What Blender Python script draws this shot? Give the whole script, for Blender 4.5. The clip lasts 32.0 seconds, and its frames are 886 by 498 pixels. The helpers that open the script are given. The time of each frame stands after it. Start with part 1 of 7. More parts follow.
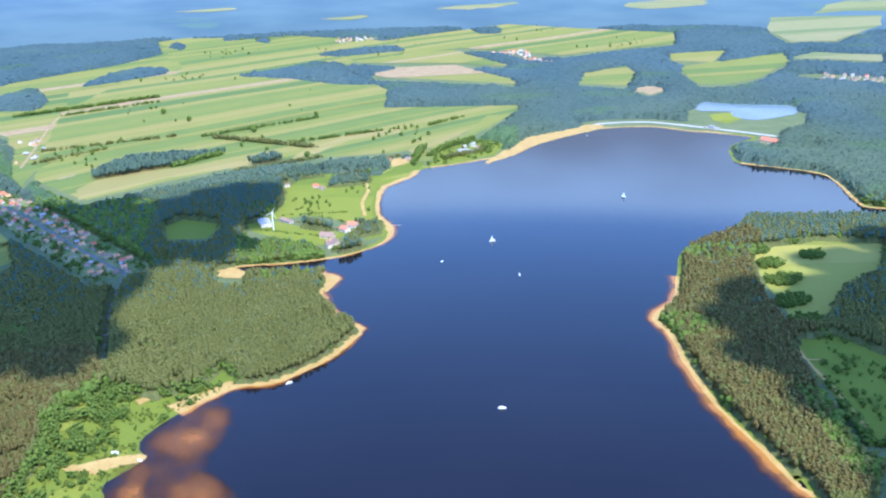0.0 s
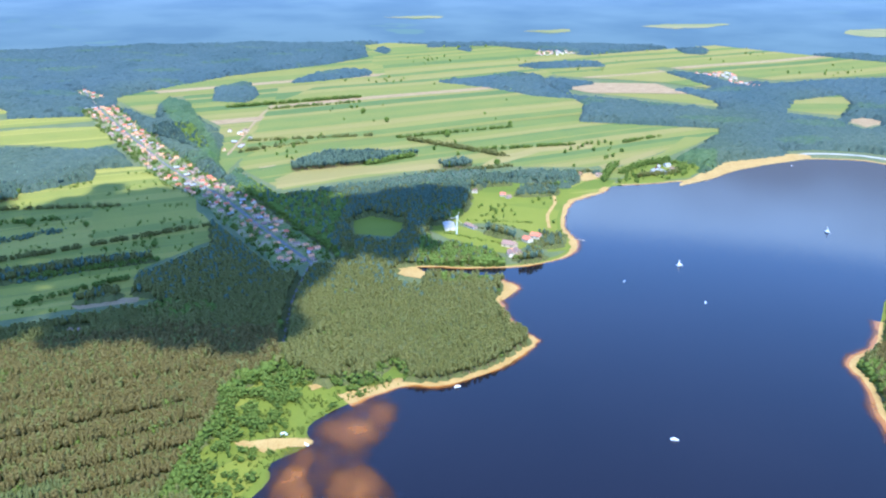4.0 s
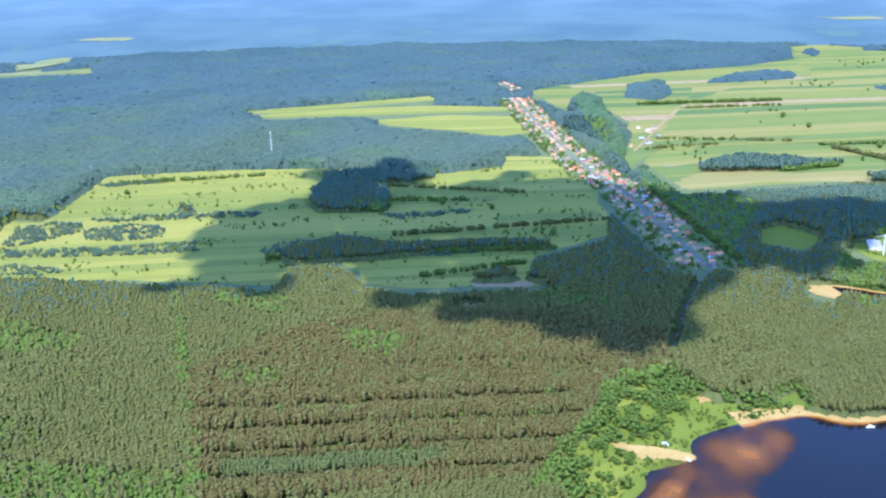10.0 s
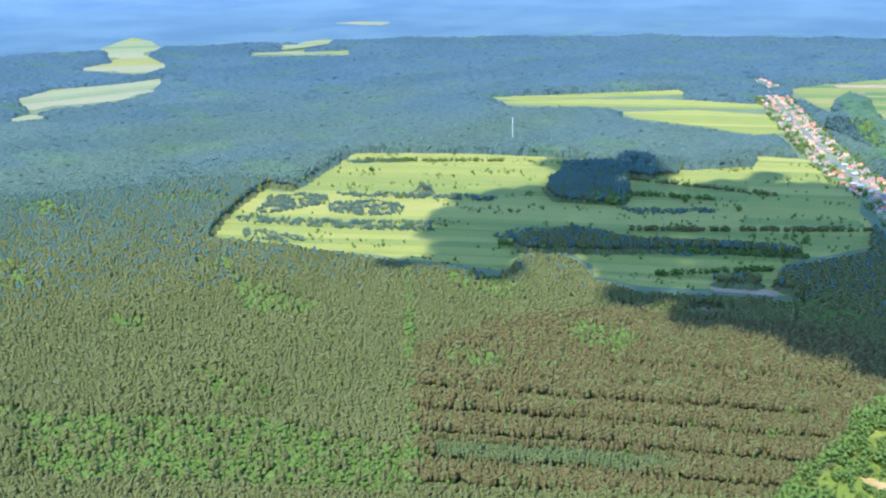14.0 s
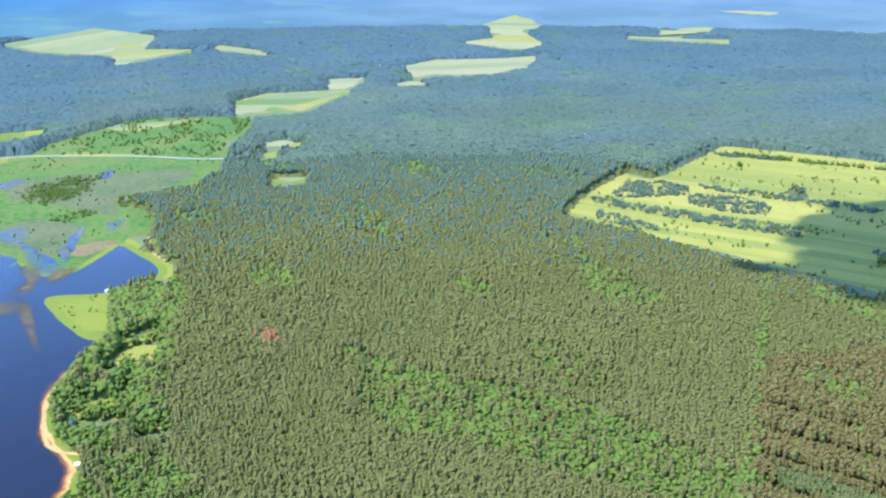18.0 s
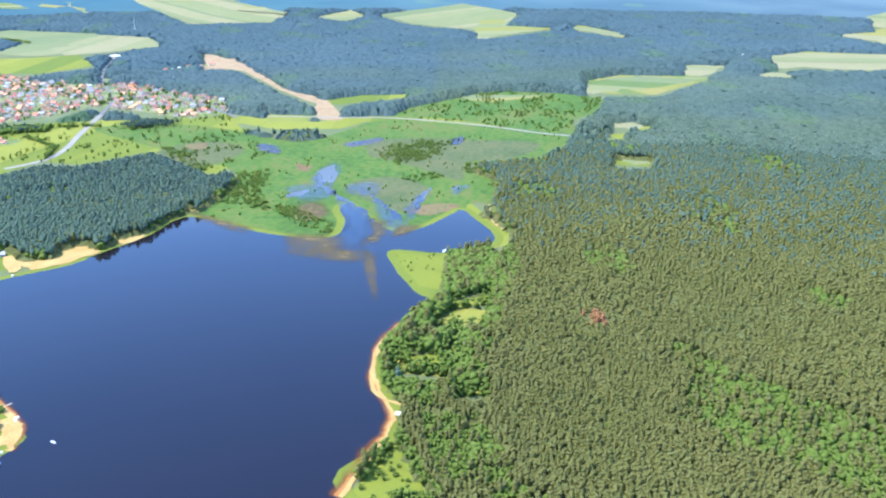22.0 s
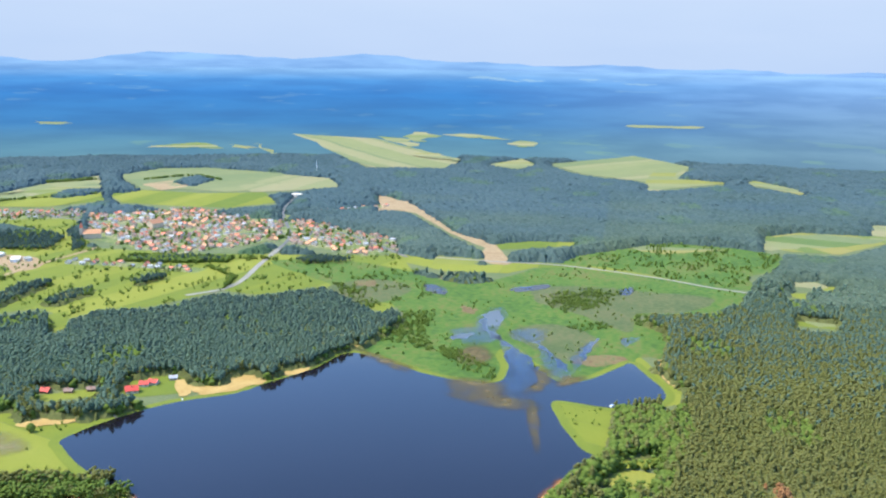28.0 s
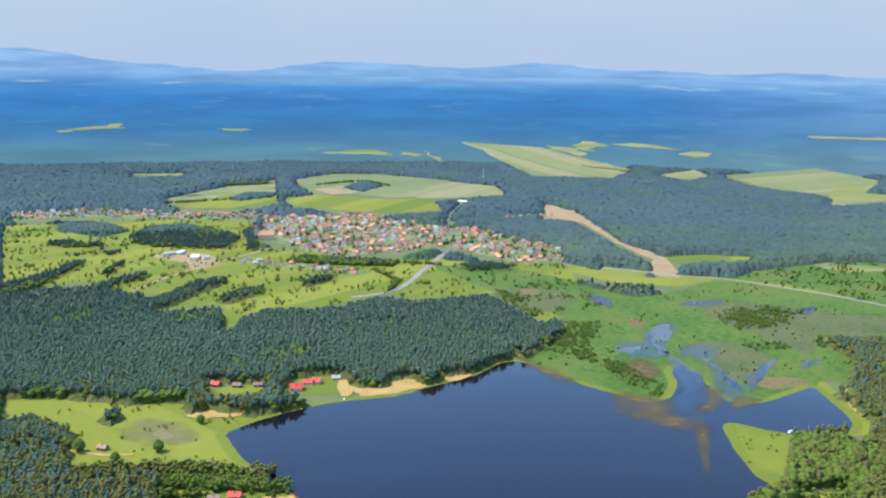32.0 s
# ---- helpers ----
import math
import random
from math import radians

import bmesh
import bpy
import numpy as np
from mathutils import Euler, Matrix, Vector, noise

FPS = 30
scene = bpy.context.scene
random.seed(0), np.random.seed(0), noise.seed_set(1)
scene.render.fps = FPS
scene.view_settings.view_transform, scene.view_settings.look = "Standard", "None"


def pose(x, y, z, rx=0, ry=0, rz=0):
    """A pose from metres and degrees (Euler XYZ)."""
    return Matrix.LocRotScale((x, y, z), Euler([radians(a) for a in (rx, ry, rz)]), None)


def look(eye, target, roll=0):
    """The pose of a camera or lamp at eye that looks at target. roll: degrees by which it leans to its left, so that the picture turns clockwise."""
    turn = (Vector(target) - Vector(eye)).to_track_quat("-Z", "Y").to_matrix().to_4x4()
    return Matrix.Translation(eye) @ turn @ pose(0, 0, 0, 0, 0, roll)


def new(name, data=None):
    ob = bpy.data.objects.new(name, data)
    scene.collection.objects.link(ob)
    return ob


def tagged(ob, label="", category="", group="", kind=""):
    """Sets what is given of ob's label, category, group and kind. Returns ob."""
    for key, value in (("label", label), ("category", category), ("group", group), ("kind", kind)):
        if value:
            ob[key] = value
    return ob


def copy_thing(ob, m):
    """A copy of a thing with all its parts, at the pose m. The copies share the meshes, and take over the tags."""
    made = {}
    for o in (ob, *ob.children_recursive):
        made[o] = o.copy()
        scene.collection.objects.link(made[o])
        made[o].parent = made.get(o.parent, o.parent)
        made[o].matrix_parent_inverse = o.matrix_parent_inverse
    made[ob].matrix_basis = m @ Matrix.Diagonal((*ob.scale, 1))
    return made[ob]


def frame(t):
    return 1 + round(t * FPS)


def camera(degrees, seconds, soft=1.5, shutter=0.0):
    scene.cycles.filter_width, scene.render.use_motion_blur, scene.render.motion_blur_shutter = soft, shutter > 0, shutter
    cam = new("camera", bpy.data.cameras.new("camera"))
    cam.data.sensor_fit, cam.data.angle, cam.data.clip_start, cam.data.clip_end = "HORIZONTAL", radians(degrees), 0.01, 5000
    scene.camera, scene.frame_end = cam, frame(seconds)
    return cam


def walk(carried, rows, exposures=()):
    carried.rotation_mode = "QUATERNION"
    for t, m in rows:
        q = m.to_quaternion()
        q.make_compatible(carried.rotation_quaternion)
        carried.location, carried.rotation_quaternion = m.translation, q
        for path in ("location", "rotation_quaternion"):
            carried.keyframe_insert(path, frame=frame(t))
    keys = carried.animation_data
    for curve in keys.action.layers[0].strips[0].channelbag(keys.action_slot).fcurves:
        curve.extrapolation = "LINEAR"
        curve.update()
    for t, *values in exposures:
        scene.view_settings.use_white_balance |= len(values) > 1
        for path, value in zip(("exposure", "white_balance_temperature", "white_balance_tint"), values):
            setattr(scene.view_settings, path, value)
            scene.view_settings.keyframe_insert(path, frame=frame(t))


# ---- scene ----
cam = camera(49.75, 32.0, 2.2)
# seconds, place, and the degrees of yaw to the left, pitch and roll
ROWS = [
    (0.0, 0.1, -0.1, 395.4, 0.0, -19.74, -1.37),
    (0.5, 0.2, 1.3, 394.1, 1.82, -19.53, -0.98),
    (1.0, -0.0, 2.7, 393.2, 3.26, -19.4, -0.53),
    (1.5, -0.3, 4.3, 392.5, 4.57, -19.4, -0.4),
    (2.0, -0.4, 6.3, 391.2, 6.01, -19.29, -0.4),
    (2.5, -0.3, 8.3, 389.5, 7.51, -19.11, -0.27),
    (3.0, -0.3, 10.2, 388.0, 8.85, -18.93, 0.03),
    (3.5, -0.8, 11.6, 387.0, 10.22, -18.84, 0.15),
    (5.5, -3.9, 16.4, 384.0, 14.47, -18.69, 0.63),
    (6.0, -4.8, 17.7, 383.2, 15.49, -18.73, 0.68),
    (6.5, -5.8, 19.7, 382.1, 16.92, -18.72, 0.58),
    (7.0, -7.1, 22.4, 380.5, 18.78, -18.72, 0.11),
    (7.5, -8.7, 26.1, 378.1, 21.32, -18.64, -0.18),
    (8.0, -10.5, 30.3, 375.4, 24.21, -18.57, -1.14),
    (8.5, -12.9, 34.3, 372.7, 27.21, -18.45, -1.44),
    (9.0, -15.8, 37.6, 370.4, 30.18, -18.4, -1.61),
    (9.5, -18.7, 40.1, 368.7, 33.15, -18.38, -1.72),
    (10.0, -20.9, 42.0, 367.6, 35.92, -18.37, -1.3),
    (10.5, -22.5, 43.6, 366.8, 38.32, -18.38, -1.61),
    (11.0, -23.9, 44.9, 366.1, 40.27, -18.44, -1.11),
    (11.5, -25.4, 46.2, 365.4, 41.65, -18.44, -0.71),
    (12.0, -26.8, 47.5, 364.4, 42.88, -18.45, -0.6),
    (12.5, -28.5, 49.3, 362.9, 44.3, -18.44, -0.92),
    (13.0, -30.8, 51.4, 361.2, 46.14, -18.42, -0.73),
    (13.5, -34.0, 53.8, 359.2, 48.22, -18.47, -0.65),
    (14.0, -37.6, 56.4, 357.0, 50.46, -18.52, -1.21),
    (14.5, -41.2, 58.3, 355.1, 52.93, -18.53, -1.2),
    (16.5, -54.9, 63.1, 348.6, 63.48, -18.87, 0.12),
    (17.0, -58.5, 64.5, 346.9, 66.28, -18.92, 0.02),
    (17.5, -62.5, 66.0, 345.1, 69.23, -18.94, -0.27),
    (18.0, -66.9, 67.4, 343.4, 72.13, -18.98, -0.32),
    (18.5, -71.6, 68.2, 341.4, 75.09, -19.05, -0.39),
    (19.0, -76.6, 68.5, 338.9, 77.98, -19.16, -0.45),
    (19.5, -81.9, 68.5, 335.9, 80.89, -19.24, -0.48),
    (20.0, -86.9, 68.1, 333.1, 83.77, -19.34, -0.45),
    (20.5, -90.5, 67.1, 331.1, 86.57, -19.43, -0.12),
    (21.0, -93.1, 65.7, 329.9, 88.94, -19.63, -0.15),
    (21.5, -95.9, 64.4, 328.3, 91.02, -19.68, -0.2),
    (22.0, -99.2, 63.3, 326.2, 92.76, -19.68, 0.12),
    (22.5, -102.0, 62.4, 324.4, 94.31, -19.7, 0.16),
    (23.0, -103.9, 61.5, 323.3, 95.81, -19.7, 0.14),
    (23.5, -105.5, 60.6, 322.6, 97.45, -19.76, 0.3),
    (24.0, -107.4, 59.6, 322.0, 98.97, -19.57, 0.45),
    (24.5, -109.7, 58.4, 321.3, 100.42, -18.81, 0.1),
    (25.0, -112.2, 57.0, 320.7, 101.66, -17.71, -0.48),
    (25.5, -114.4, 55.6, 320.4, 102.4, -16.48, -0.04),
    (26.0, -116.3, 54.4, 320.2, 102.66, -15.29, 0.18),
    (26.5, -117.4, 53.6, 320.2, 102.73, -14.05, 0.27),
    (28.5, -119.5, 51.3, 320.6, 102.67, -10.72, 0.99),
    (29.0, -119.7, 51.0, 320.7, 102.72, -10.73, 1.0),
    (29.5, -120.1, 51.0, 320.4, 103.18, -10.71, 0.79),
    (30.0, -121.9, 50.5, 319.5, 104.71, -10.69, 0.35),
    (30.5, -125.9, 48.9, 317.7, 106.64, -10.65, 0.41),
    (31.0, -131.2, 46.8, 315.4, 108.61, -10.63, 0.59),
    (31.5, -135.8, 45.3, 313.5, 110.69, -10.51, 0.55),
    (32.0, -139.0, 44.4, 312.3, 112.62, -10.54, 0.66),
]


def seat(x, y, z, yaw, pitch, roll):
    return pose(x, y, z, 0, 0, yaw) @ pose(0, 0, 0, 90 + pitch) @ pose(0, 0, 0, 0, 0, roll)


walk(cam, [(t, seat(*row)) for t, *row in ROWS], [(0, 1.65, 4600, 16), (10, 1.65, 4500, 16), (14.5, 1.74, 4480, 16), (18, 1.85, 4690, 16), (24, 1.85, 4930, 15), (26.5, 1.66, 5200, 12), (28.5, 1.44, 5260, 10), (32, 1.26, 5280, 9)])
# ---- light ----
SUN_AZ, SUN_EL = math.atan2(0.35, -0.94), radians(57)
TO_SUN = Vector((math.sin(SUN_AZ) * math.cos(SUN_EL), math.cos(SUN_AZ) * math.cos(SUN_EL), math.sin(SUN_EL)))
world = bpy.data.worlds.new("sky")
scene.world = world
world.use_nodes = True
wn = world.node_tree.nodes
sky = wn.new("ShaderNodeTexSky")
sky.sky_type, sky.sun_disc = "NISHITA", False
sky.sun_elevation, sky.sun_rotation = SUN_EL, SUN_AZ
sky.altitude, sky.air_density, sky.dust_density, sky.ozone_density = 300, 1.2, 0.5, 3.0
wn["Background"].inputs[1].default_value = 0.15
world.node_tree.links.new(sky.outputs[0], wn["Background"].inputs[0])
sun = new("sun", bpy.data.lights.new("sun", "SUN"))
sun.data.energy, sun.data.angle, sun.data.color = 2.95, radians(0.53), (1.0, 0.86, 0.55)
sun.matrix_world = look(TO_SUN * 1000, (0, 0, 0))

# ---- plan ----
# Past BEND metres from the camera the land is squeezed in and bent up along its sight lines, to fit its reach; far
# plains end below the horizon.
MID, EYE_Z, BEND, REACH = (-60.0, 25.0), 300.0, 2600.0, 4880.0


def lay(p, up=0.0):
    """Plan places (n x 2 or n x 3) laid onto the land, up metres above it."""
    p = np.asarray(p, float).reshape(len(p), -1)
    z = (p[:, 2] if p.shape[1] > 2 else 0) + up
    off = p[:, :2] - MID
    far = np.maximum(np.hypot(off[:, 0], off[:, 1]), 1e-6)
    d = np.where(far > BEND, BEND + (REACH - BEND) * (1 - BEND / far), far)
    k = d / far
    rise = np.where(far > BEND, EYE_Z * (1 - k), 0)
    return np.column_stack([MID[0] + off[:, 0] * k, MID[1] + off[:, 1] * k, rise + z * k])


def inside(p, poly):
    """Which of the places lie within the outline."""
    x, y = p[:, 0], p[:, 1]
    hit = np.zeros(len(p), bool)
    (x0, y0), (x1, y1) = np.min(poly, 0), np.max(poly, 0)
    near = np.flatnonzero((x > x0) & (x < x1) & (y > y0) & (y < y1))
    x, y = x[near], y[near]
    h = np.zeros(len(near), bool)
    for (ax, ay), (bx, by) in zip(poly, np.roll(poly, -1, 0)):
        if ay != by:
            h ^= ((ay > y) != (by > y)) & (x < (bx - ax) * (y - ay) / (by - ay) + ax)
    hit[near] = h
    return hit


def near_line(p, line, width):
    hit = np.zeros(len(p), bool)
    line = np.asarray(line, float)
    for a, b in zip(line[:-1], line[1:]):
        ab = b - a
        s = np.clip(((p - a) @ ab) / (ab @ ab), 0, 1)
        hit |= np.hypot(*(p - a - s[:, None] * ab).T) < width
    return hit


def curve(points, steps=6, closed=False, rough=0.0, seed=0):
    """A smooth line through the points, with a ragged edge."""
    p = np.asarray(points, float)
    n = len(p)
    out = []
    for i in range(n if closed else n - 1):
        q = [p[(i + k) % n] if closed else p[min(max(i + k, 0), n - 1)] for k in (-1, 0, 1, 2)]
        for s in np.arange(steps) / steps:
            out.append(0.5 * (2 * q[1] + (q[2] - q[0]) * s + (2 * q[0] - 5 * q[1] + 4 * q[2] - q[3]) * s**2 + (3 * q[1] - q[0] - 3 * q[2] + q[3]) * s**3))
    if not closed:
        out.append(p[-1])
    out = np.array(out)
    if rough:
        r = np.random.RandomState(seed)
        out += r.normal(0, rough, out.shape)
    return out


# the lake's shore: west bays and wooded headland, north beach and dam, east woods, south bays
SHORE_WEST = [(-251, 557), (-254, 602), (-245, 618), (-234, 639), (-244, 665), (-224, 708), (-187, 750), (-155, 758), (-129, 780), (-105, 810), (-90, 843), (-82, 872), (-104, 897), (-126, 944), (-133, 975), (-119, 1009), (-134, 1024), (-168, 1031), (-208, 1034), (-228, 1031), (-243, 1055), (-193, 1062), (-148, 1072), (-111, 1090), (-80, 1121), (-65, 1158), (-68, 1196), (-87, 1252), (-89, 1340), (-81, 1385), (-47, 1434), (-34, 1472)]
SHORE_NORTH = [(-16, 1488), (89, 1540), (118, 1555), (180, 1646), (271, 1721), (305, 1741), (390, 1746), (452, 1702), (494, 1683), (548, 1646), (496, 1588), (475, 1524), (475, 1469), (534, 1432), (568, 1406), (581, 1372), (572, 1271), (575, 1223), (645, 1210), (622, 1163), (549, 1178), (456, 1185), (405, 1189), (382, 1170), (368, 1137), (308, 1098), (280, 1060), (260, 992), (242, 928), (210, 882), (217, 838), (217, 772), (224, 699), (236, 645), (247, 590), (255, 568)]
SHORE_SOUTH = [(-614, -237), (-636, -241), (-650, -249), (-673, -273), (-713, -318), (-729, -347), (-746, -375), (-781, -418), (-797, -430), (-845, -417), (-901, -385), (-942, -339), (-981, -320), (-1036, -291), (-1088, -280), (-1099, -260), (-1074, -214), (-1048, -170), (-1036, -119), (-1047, -94), (-1096, -93), (-1136, -105), (-1160, -99), (-1121, -78)]
SHORE_EAST = [(-1069, -43), (-1061, -28), (-1076, -6), (-1126, 24), (-1143, 35), (-1106, 52), (-1050, 72), (-1017, 59), (-997, 22), (-1004, -31), (-969, -30), (-897, -2), (-872, 15), (-826, -5), (-779, -20), (-737, -19), (-705, -11), (-674, 1), (-657, 1), (-633, -3), (-574, -20)]
POND = [(520, 1934), (551, 1978), (605, 1941), (712, 1916), (722, 1886), (686, 1824), (601, 1782), (569, 1817), (572, 1865), (519, 1877)]
# open land: outline, heading of the strips in degrees, mean strip width, cover
FIELD_NORTH = [(-646, 1469), (-802, 2016), (-756, 2713), (-889, 3085), (-487, 3294), (-171, 3090), (255, 3508), (438, 3349), (773, 3126), (711, 2865), (350, 2662), (74, 2855), (-213, 2679), (-263, 2539), (-113, 2190), (-116, 1993), (180, 1987), (43, 1736), (-77, 1597), (-265, 1557), (-331, 1509), (-525, 1350)]
FIELD_NORTH_WEST = [(-1160, 2157), (-1075, 2410), (-896, 2690), (-799, 2961), (-687, 2552), (-718, 2156), (-621, 1664), (-567, 1413), (-664, 1551), (-776, 1909), (-864, 1844), (-1034, 2086), (-1084, 2068)]
FIELD_BRIGHT = [(-180, 2419), (-84, 2530), (36, 2541), (181, 2301), (188, 2222), (-135, 2362)]
FIELD_UPPER = [(-282, 2743), (40, 2825), (196, 2488), (36, 2569), (-208, 2607)]
FIELD_DALE_EAST = [(595, 2167), (601, 2408), (947, 2628), (901, 2454), (741, 2222), (657, 2158)]
FIELD_EDGE = [(1070, 3142), (1221, 3539), (1628, 3543), (1483, 3216), (1172, 2845), (1038, 2844)]
FIELD_DALE = [(353, 2358), (485, 2472), (488, 2339), (429, 2175), (319, 2219)]
FIELD_TILLED = [(427, 2132), (475, 2176), (513, 2121), (457, 2060)]
FIELD_POND_SIDE = [(628, 2648), (812, 2694), (707, 2484), (613, 2518)]
FIELD_BEACH_SIDE = [(-74, 1521), (53, 1735), (92, 1883), (144, 1893), (51, 1677), (-19, 1534)]
FIELD_WEST = [(-1100, 555), (-1184, 634), (-1263, 731), (-1216, 750), (-1359, 954), (-1224, 1090), (-1079, 1186), (-956, 1246), (-901, 1246), (-780, 1437), (-680, 1291), (-561, 1175), (-518, 1090), (-557, 968), (-527, 897), (-477, 901), (-574, 842), (-623, 799), (-673, 792), (-701, 815), (-753, 834), (-784, 790), (-750, 730), (-795, 712), (-864, 677), (-900, 664), (-995, 617)]
FIELD_NORTH_ROAD = [(-1621, 1473), (-1360, 1863), (-1308, 1815), (-1515, 1510)]
FIELD_NORTH_MID = [(-1550, 1459), (-1438, 1609), (-1264, 1765), (-1129, 1820), (-1095, 1778), (-1285, 1616), (-1498, 1460)]
FIELD_NORTH_LOW = [(-1287, 1545), (-1186, 1679), (-1045, 1739), (-936, 1611), (-977, 1545), (-1081, 1550), (-1210, 1524)]
FIELD_FALLOW = [(-579, 859), (-553, 884), (-515, 899), (-514, 882), (-564, 847)]
FIELD_RESORT = [(-25, 1495), (11, 1624), (76, 1686), (119, 1639), (90, 1561), (30, 1520)]
FIELD_SHORE_LAWN = [(-100, 1464), (-81, 1505), (-48, 1538), (-12, 1486), (-44, 1448), (-92, 1426)]
FIELD_OCHRE = [(-560, 1408), (-545, 1460), (-484, 1513), (-321, 1567), (-314, 1536), (-431, 1466), (-501, 1390), (-533, 1351)]
FIELD_OCHRE_TOP = [(-256, 1556), (-236, 1639), (-169, 1740), (-81, 1785), (-69, 1750), (-164, 1695), (-211, 1604)]
FIELD_ESTATE = [(-246, 1233), (-227, 1319), (-228, 1398), (-192, 1410), (-148, 1401), (-122, 1433), (-92, 1333), (-96, 1289), (-74, 1206), (-70, 1157), (-96, 1142), (-126, 1215), (-176, 1250)]
FIELD_ORCHARD = [(-268, 1208), (-248, 1241), (-166, 1189), (-120, 1168), (-149, 1125), (-202, 1142)]
FIELD_HOLLOW = [(-376, 1213), (-359, 1253), (-295, 1226), (-301, 1159), (-352, 1162)]
FIELD_BAY = [(-336, 696), (-304, 762), (-253, 738), (-211, 759), (-188, 753), (-229, 711), (-246, 666), (-240, 640), (-252, 598), (-253, 557), (-271, 532), (-320, 590), (-316, 651)]
FIELD_HEADLAND_FOOT = [(-219, 755), (-207, 797), (-186, 772), (-188, 753)]
FIELD_GLADE = [(371, 1077), (454, 1102), (536, 1086), (503, 1011), (439, 963), (387, 875), (348, 877), (349, 969)]
FIELD_PATH_GLADE = [(332, 825), (376, 835), (413, 772), (348, 632), (322, 633), (327, 723)]
FIELD_TOWN_MEADOW = [(-1530, -1490), (-1627, -1379), (-1786, -1235), (-1880, -1141), (-1554, -886), (-1559, -697), (-1600, -558), (-1641, -363), (-1397, -247), (-1277, -291), (-1394, -411), (-1320, -484), (-1331, -542), (-1218, -587), (-1193, -641), (-1139, -650), (-1173, -718), (-1114, -772), (-1198, -822), (-1181, -857), (-1206, -972), (-1100, -1025)]
FIELD_CUT_PATCH = [(-1153, -690), (-1175, -678), (-1103, -629), (-1071, -635)]
FIELD_BEHIND_TOWN = [(-2004, -1469), (-2283, -1486), (-2486, -1455), (-2246, -1294), (-1931, -1394)]
FIELD_ABOVE_TOWN = [(-2509, -1412), (-2698, -1388), (-2765, -1267), (-2702, -997), (-2403, -875), (-2265, -971), (-2294, -1080), (-2241, -1182)]
FIELD_LONG_STRIPS = [(-4212, -1558), (-4079, -1143), (-3297, -594), (-3003, -602), (-2940, -815)]
FIELD_HILL_STRIPS = [(-3260, -300), (-3657, -27), (-3329, 159), (-2815, 78), (-2987, -174)]
FIELD_VALLEY_NEAR = [(-2025, 253), (-2102, 332), (-2099, 489), (-2072, 520), (-1884, 376), (-1881, 300), (-1912, 246)]
FIELD_CLEARING = [(-1541, 226), (-1550, 280), (-1507, 265)]
FIELD_CLEARING_LOW = [(-1383, 230), (-1381, 294), (-1353, 281), (-1359, 235)]
FIELD_CLEARING_TOP = [(-1606, 280), (-1611, 327), (-1565, 310)]
FIELD_SOUTH_SHORE = [(-781, -680), (-808, -622), (-820, -558), (-848, -515), (-815, -479), (-833, -446), (-858, -420), (-803, -431), (-767, -395), (-729, -343), (-714, -401), (-701, -456), (-675, -489), (-707, -526), (-747, -561), (-737, -633)]
FIELD_VILLAGE_WEST = [(-883, 1411), (-788, 1451), (-730, 1399), (-649, 1312), (-593, 1195), (-539, 1134), (-536, 1096), (-585, 1068), (-649, 1024)]
FIELD_VILLAGE_EAST = [(-1065, 2118), (-1035, 2319), (-911, 2364), (-764, 1913), (-653, 1603), (-661, 1506), (-646, 1427), (-716, 1534), (-805, 1769), (-900, 1866)]
FIELD_VILLAGE_TOP = [(-1196, 2028), (-1169, 2172), (-1071, 2073), (-977, 1839), (-1045, 1886)]
FIELD_TOWN_BACK = [(-2155, -1228), (-2241, -1182), (-2239, -1020), (-2304, -896), (-2159, -790), (-2041, -864), (-2030, -1000), (-2038, -1124)]
FIELD_SUBURB_BACK = [(-1986, -1437), (-2149, -1357), (-2223, -1288), (-2067, -1173), (-1929, -1235), (-1897, -1336)]
FIELD_HILL_TOWN = [(-2499, -1083), (-2675, -986), (-2633, -834), (-2471, -745), (-2364, -829), (-2291, -921)]
FIELD_ROAD_MEADOW = [(-1696, -419), (-1630, -304), (-1605, -217), (-1665, -131), (-1646, -12), (-1569, 116), (-1540, 115), (-1598, -25), (-1610, -132), (-1559, -167), (-1546, -266), (-1597, -351)]
FIELD_COAST_GLADE = [(-759, -13), (-773, -4), (-761, 15), (-752, 38), (-730, 39), (-736, 16), (-738, -1)]
FIELD_COAST_STRIP = [(-756, 31), (-787, 33), (-815, 40), (-799, 48), (-773, 47), (-750, 39)]
FIELD_COAST_PATCH = [(-825, 15), (-854, 29), (-862, 48), (-850, 69), (-830, 66), (-821, 39)]
FIELD_LODGES = [(-912, -448), (-953, -460), (-976, -436), (-976, -410), (-947, -378), (-926, -392), (-912, -422)]
FIELD_HUTS = [(-886, -520), (-920, -479), (-900, -460), (-873, -500)]
FIELD_COVE_LAWN = [(-984, -365), (-1002, -354), (-986, -334), (-958, -346)]
FIELD_STRAW = [(-2339, -1247), (-2468, -1197), (-2356, -1112), (-2251, -1138)]
FIELD_STREET_MEADOW = [(-1778, -250), (-1845, -173), (-1862, -79), (-1815, -94), (-1740, -215)]
FIELD_YARD_NORTH = [(-2217, -577), (-2280, -514), (-2174, -474), (-2095, -540)]
FIELD_BEND = [(-1666, -313), (-1659, -223), (-1606, -235), (-1599, -296)]
FIELD_CABINS = [(-695, -422), (-716, -320), (-677, -275), (-650, -248), (-608, -234), (-584, -339)]
FIELD_SPIT = [(-1004, -31), (-997, 22), (-982, 28), (-910, 27), (-877, 17), (-901, -2)]
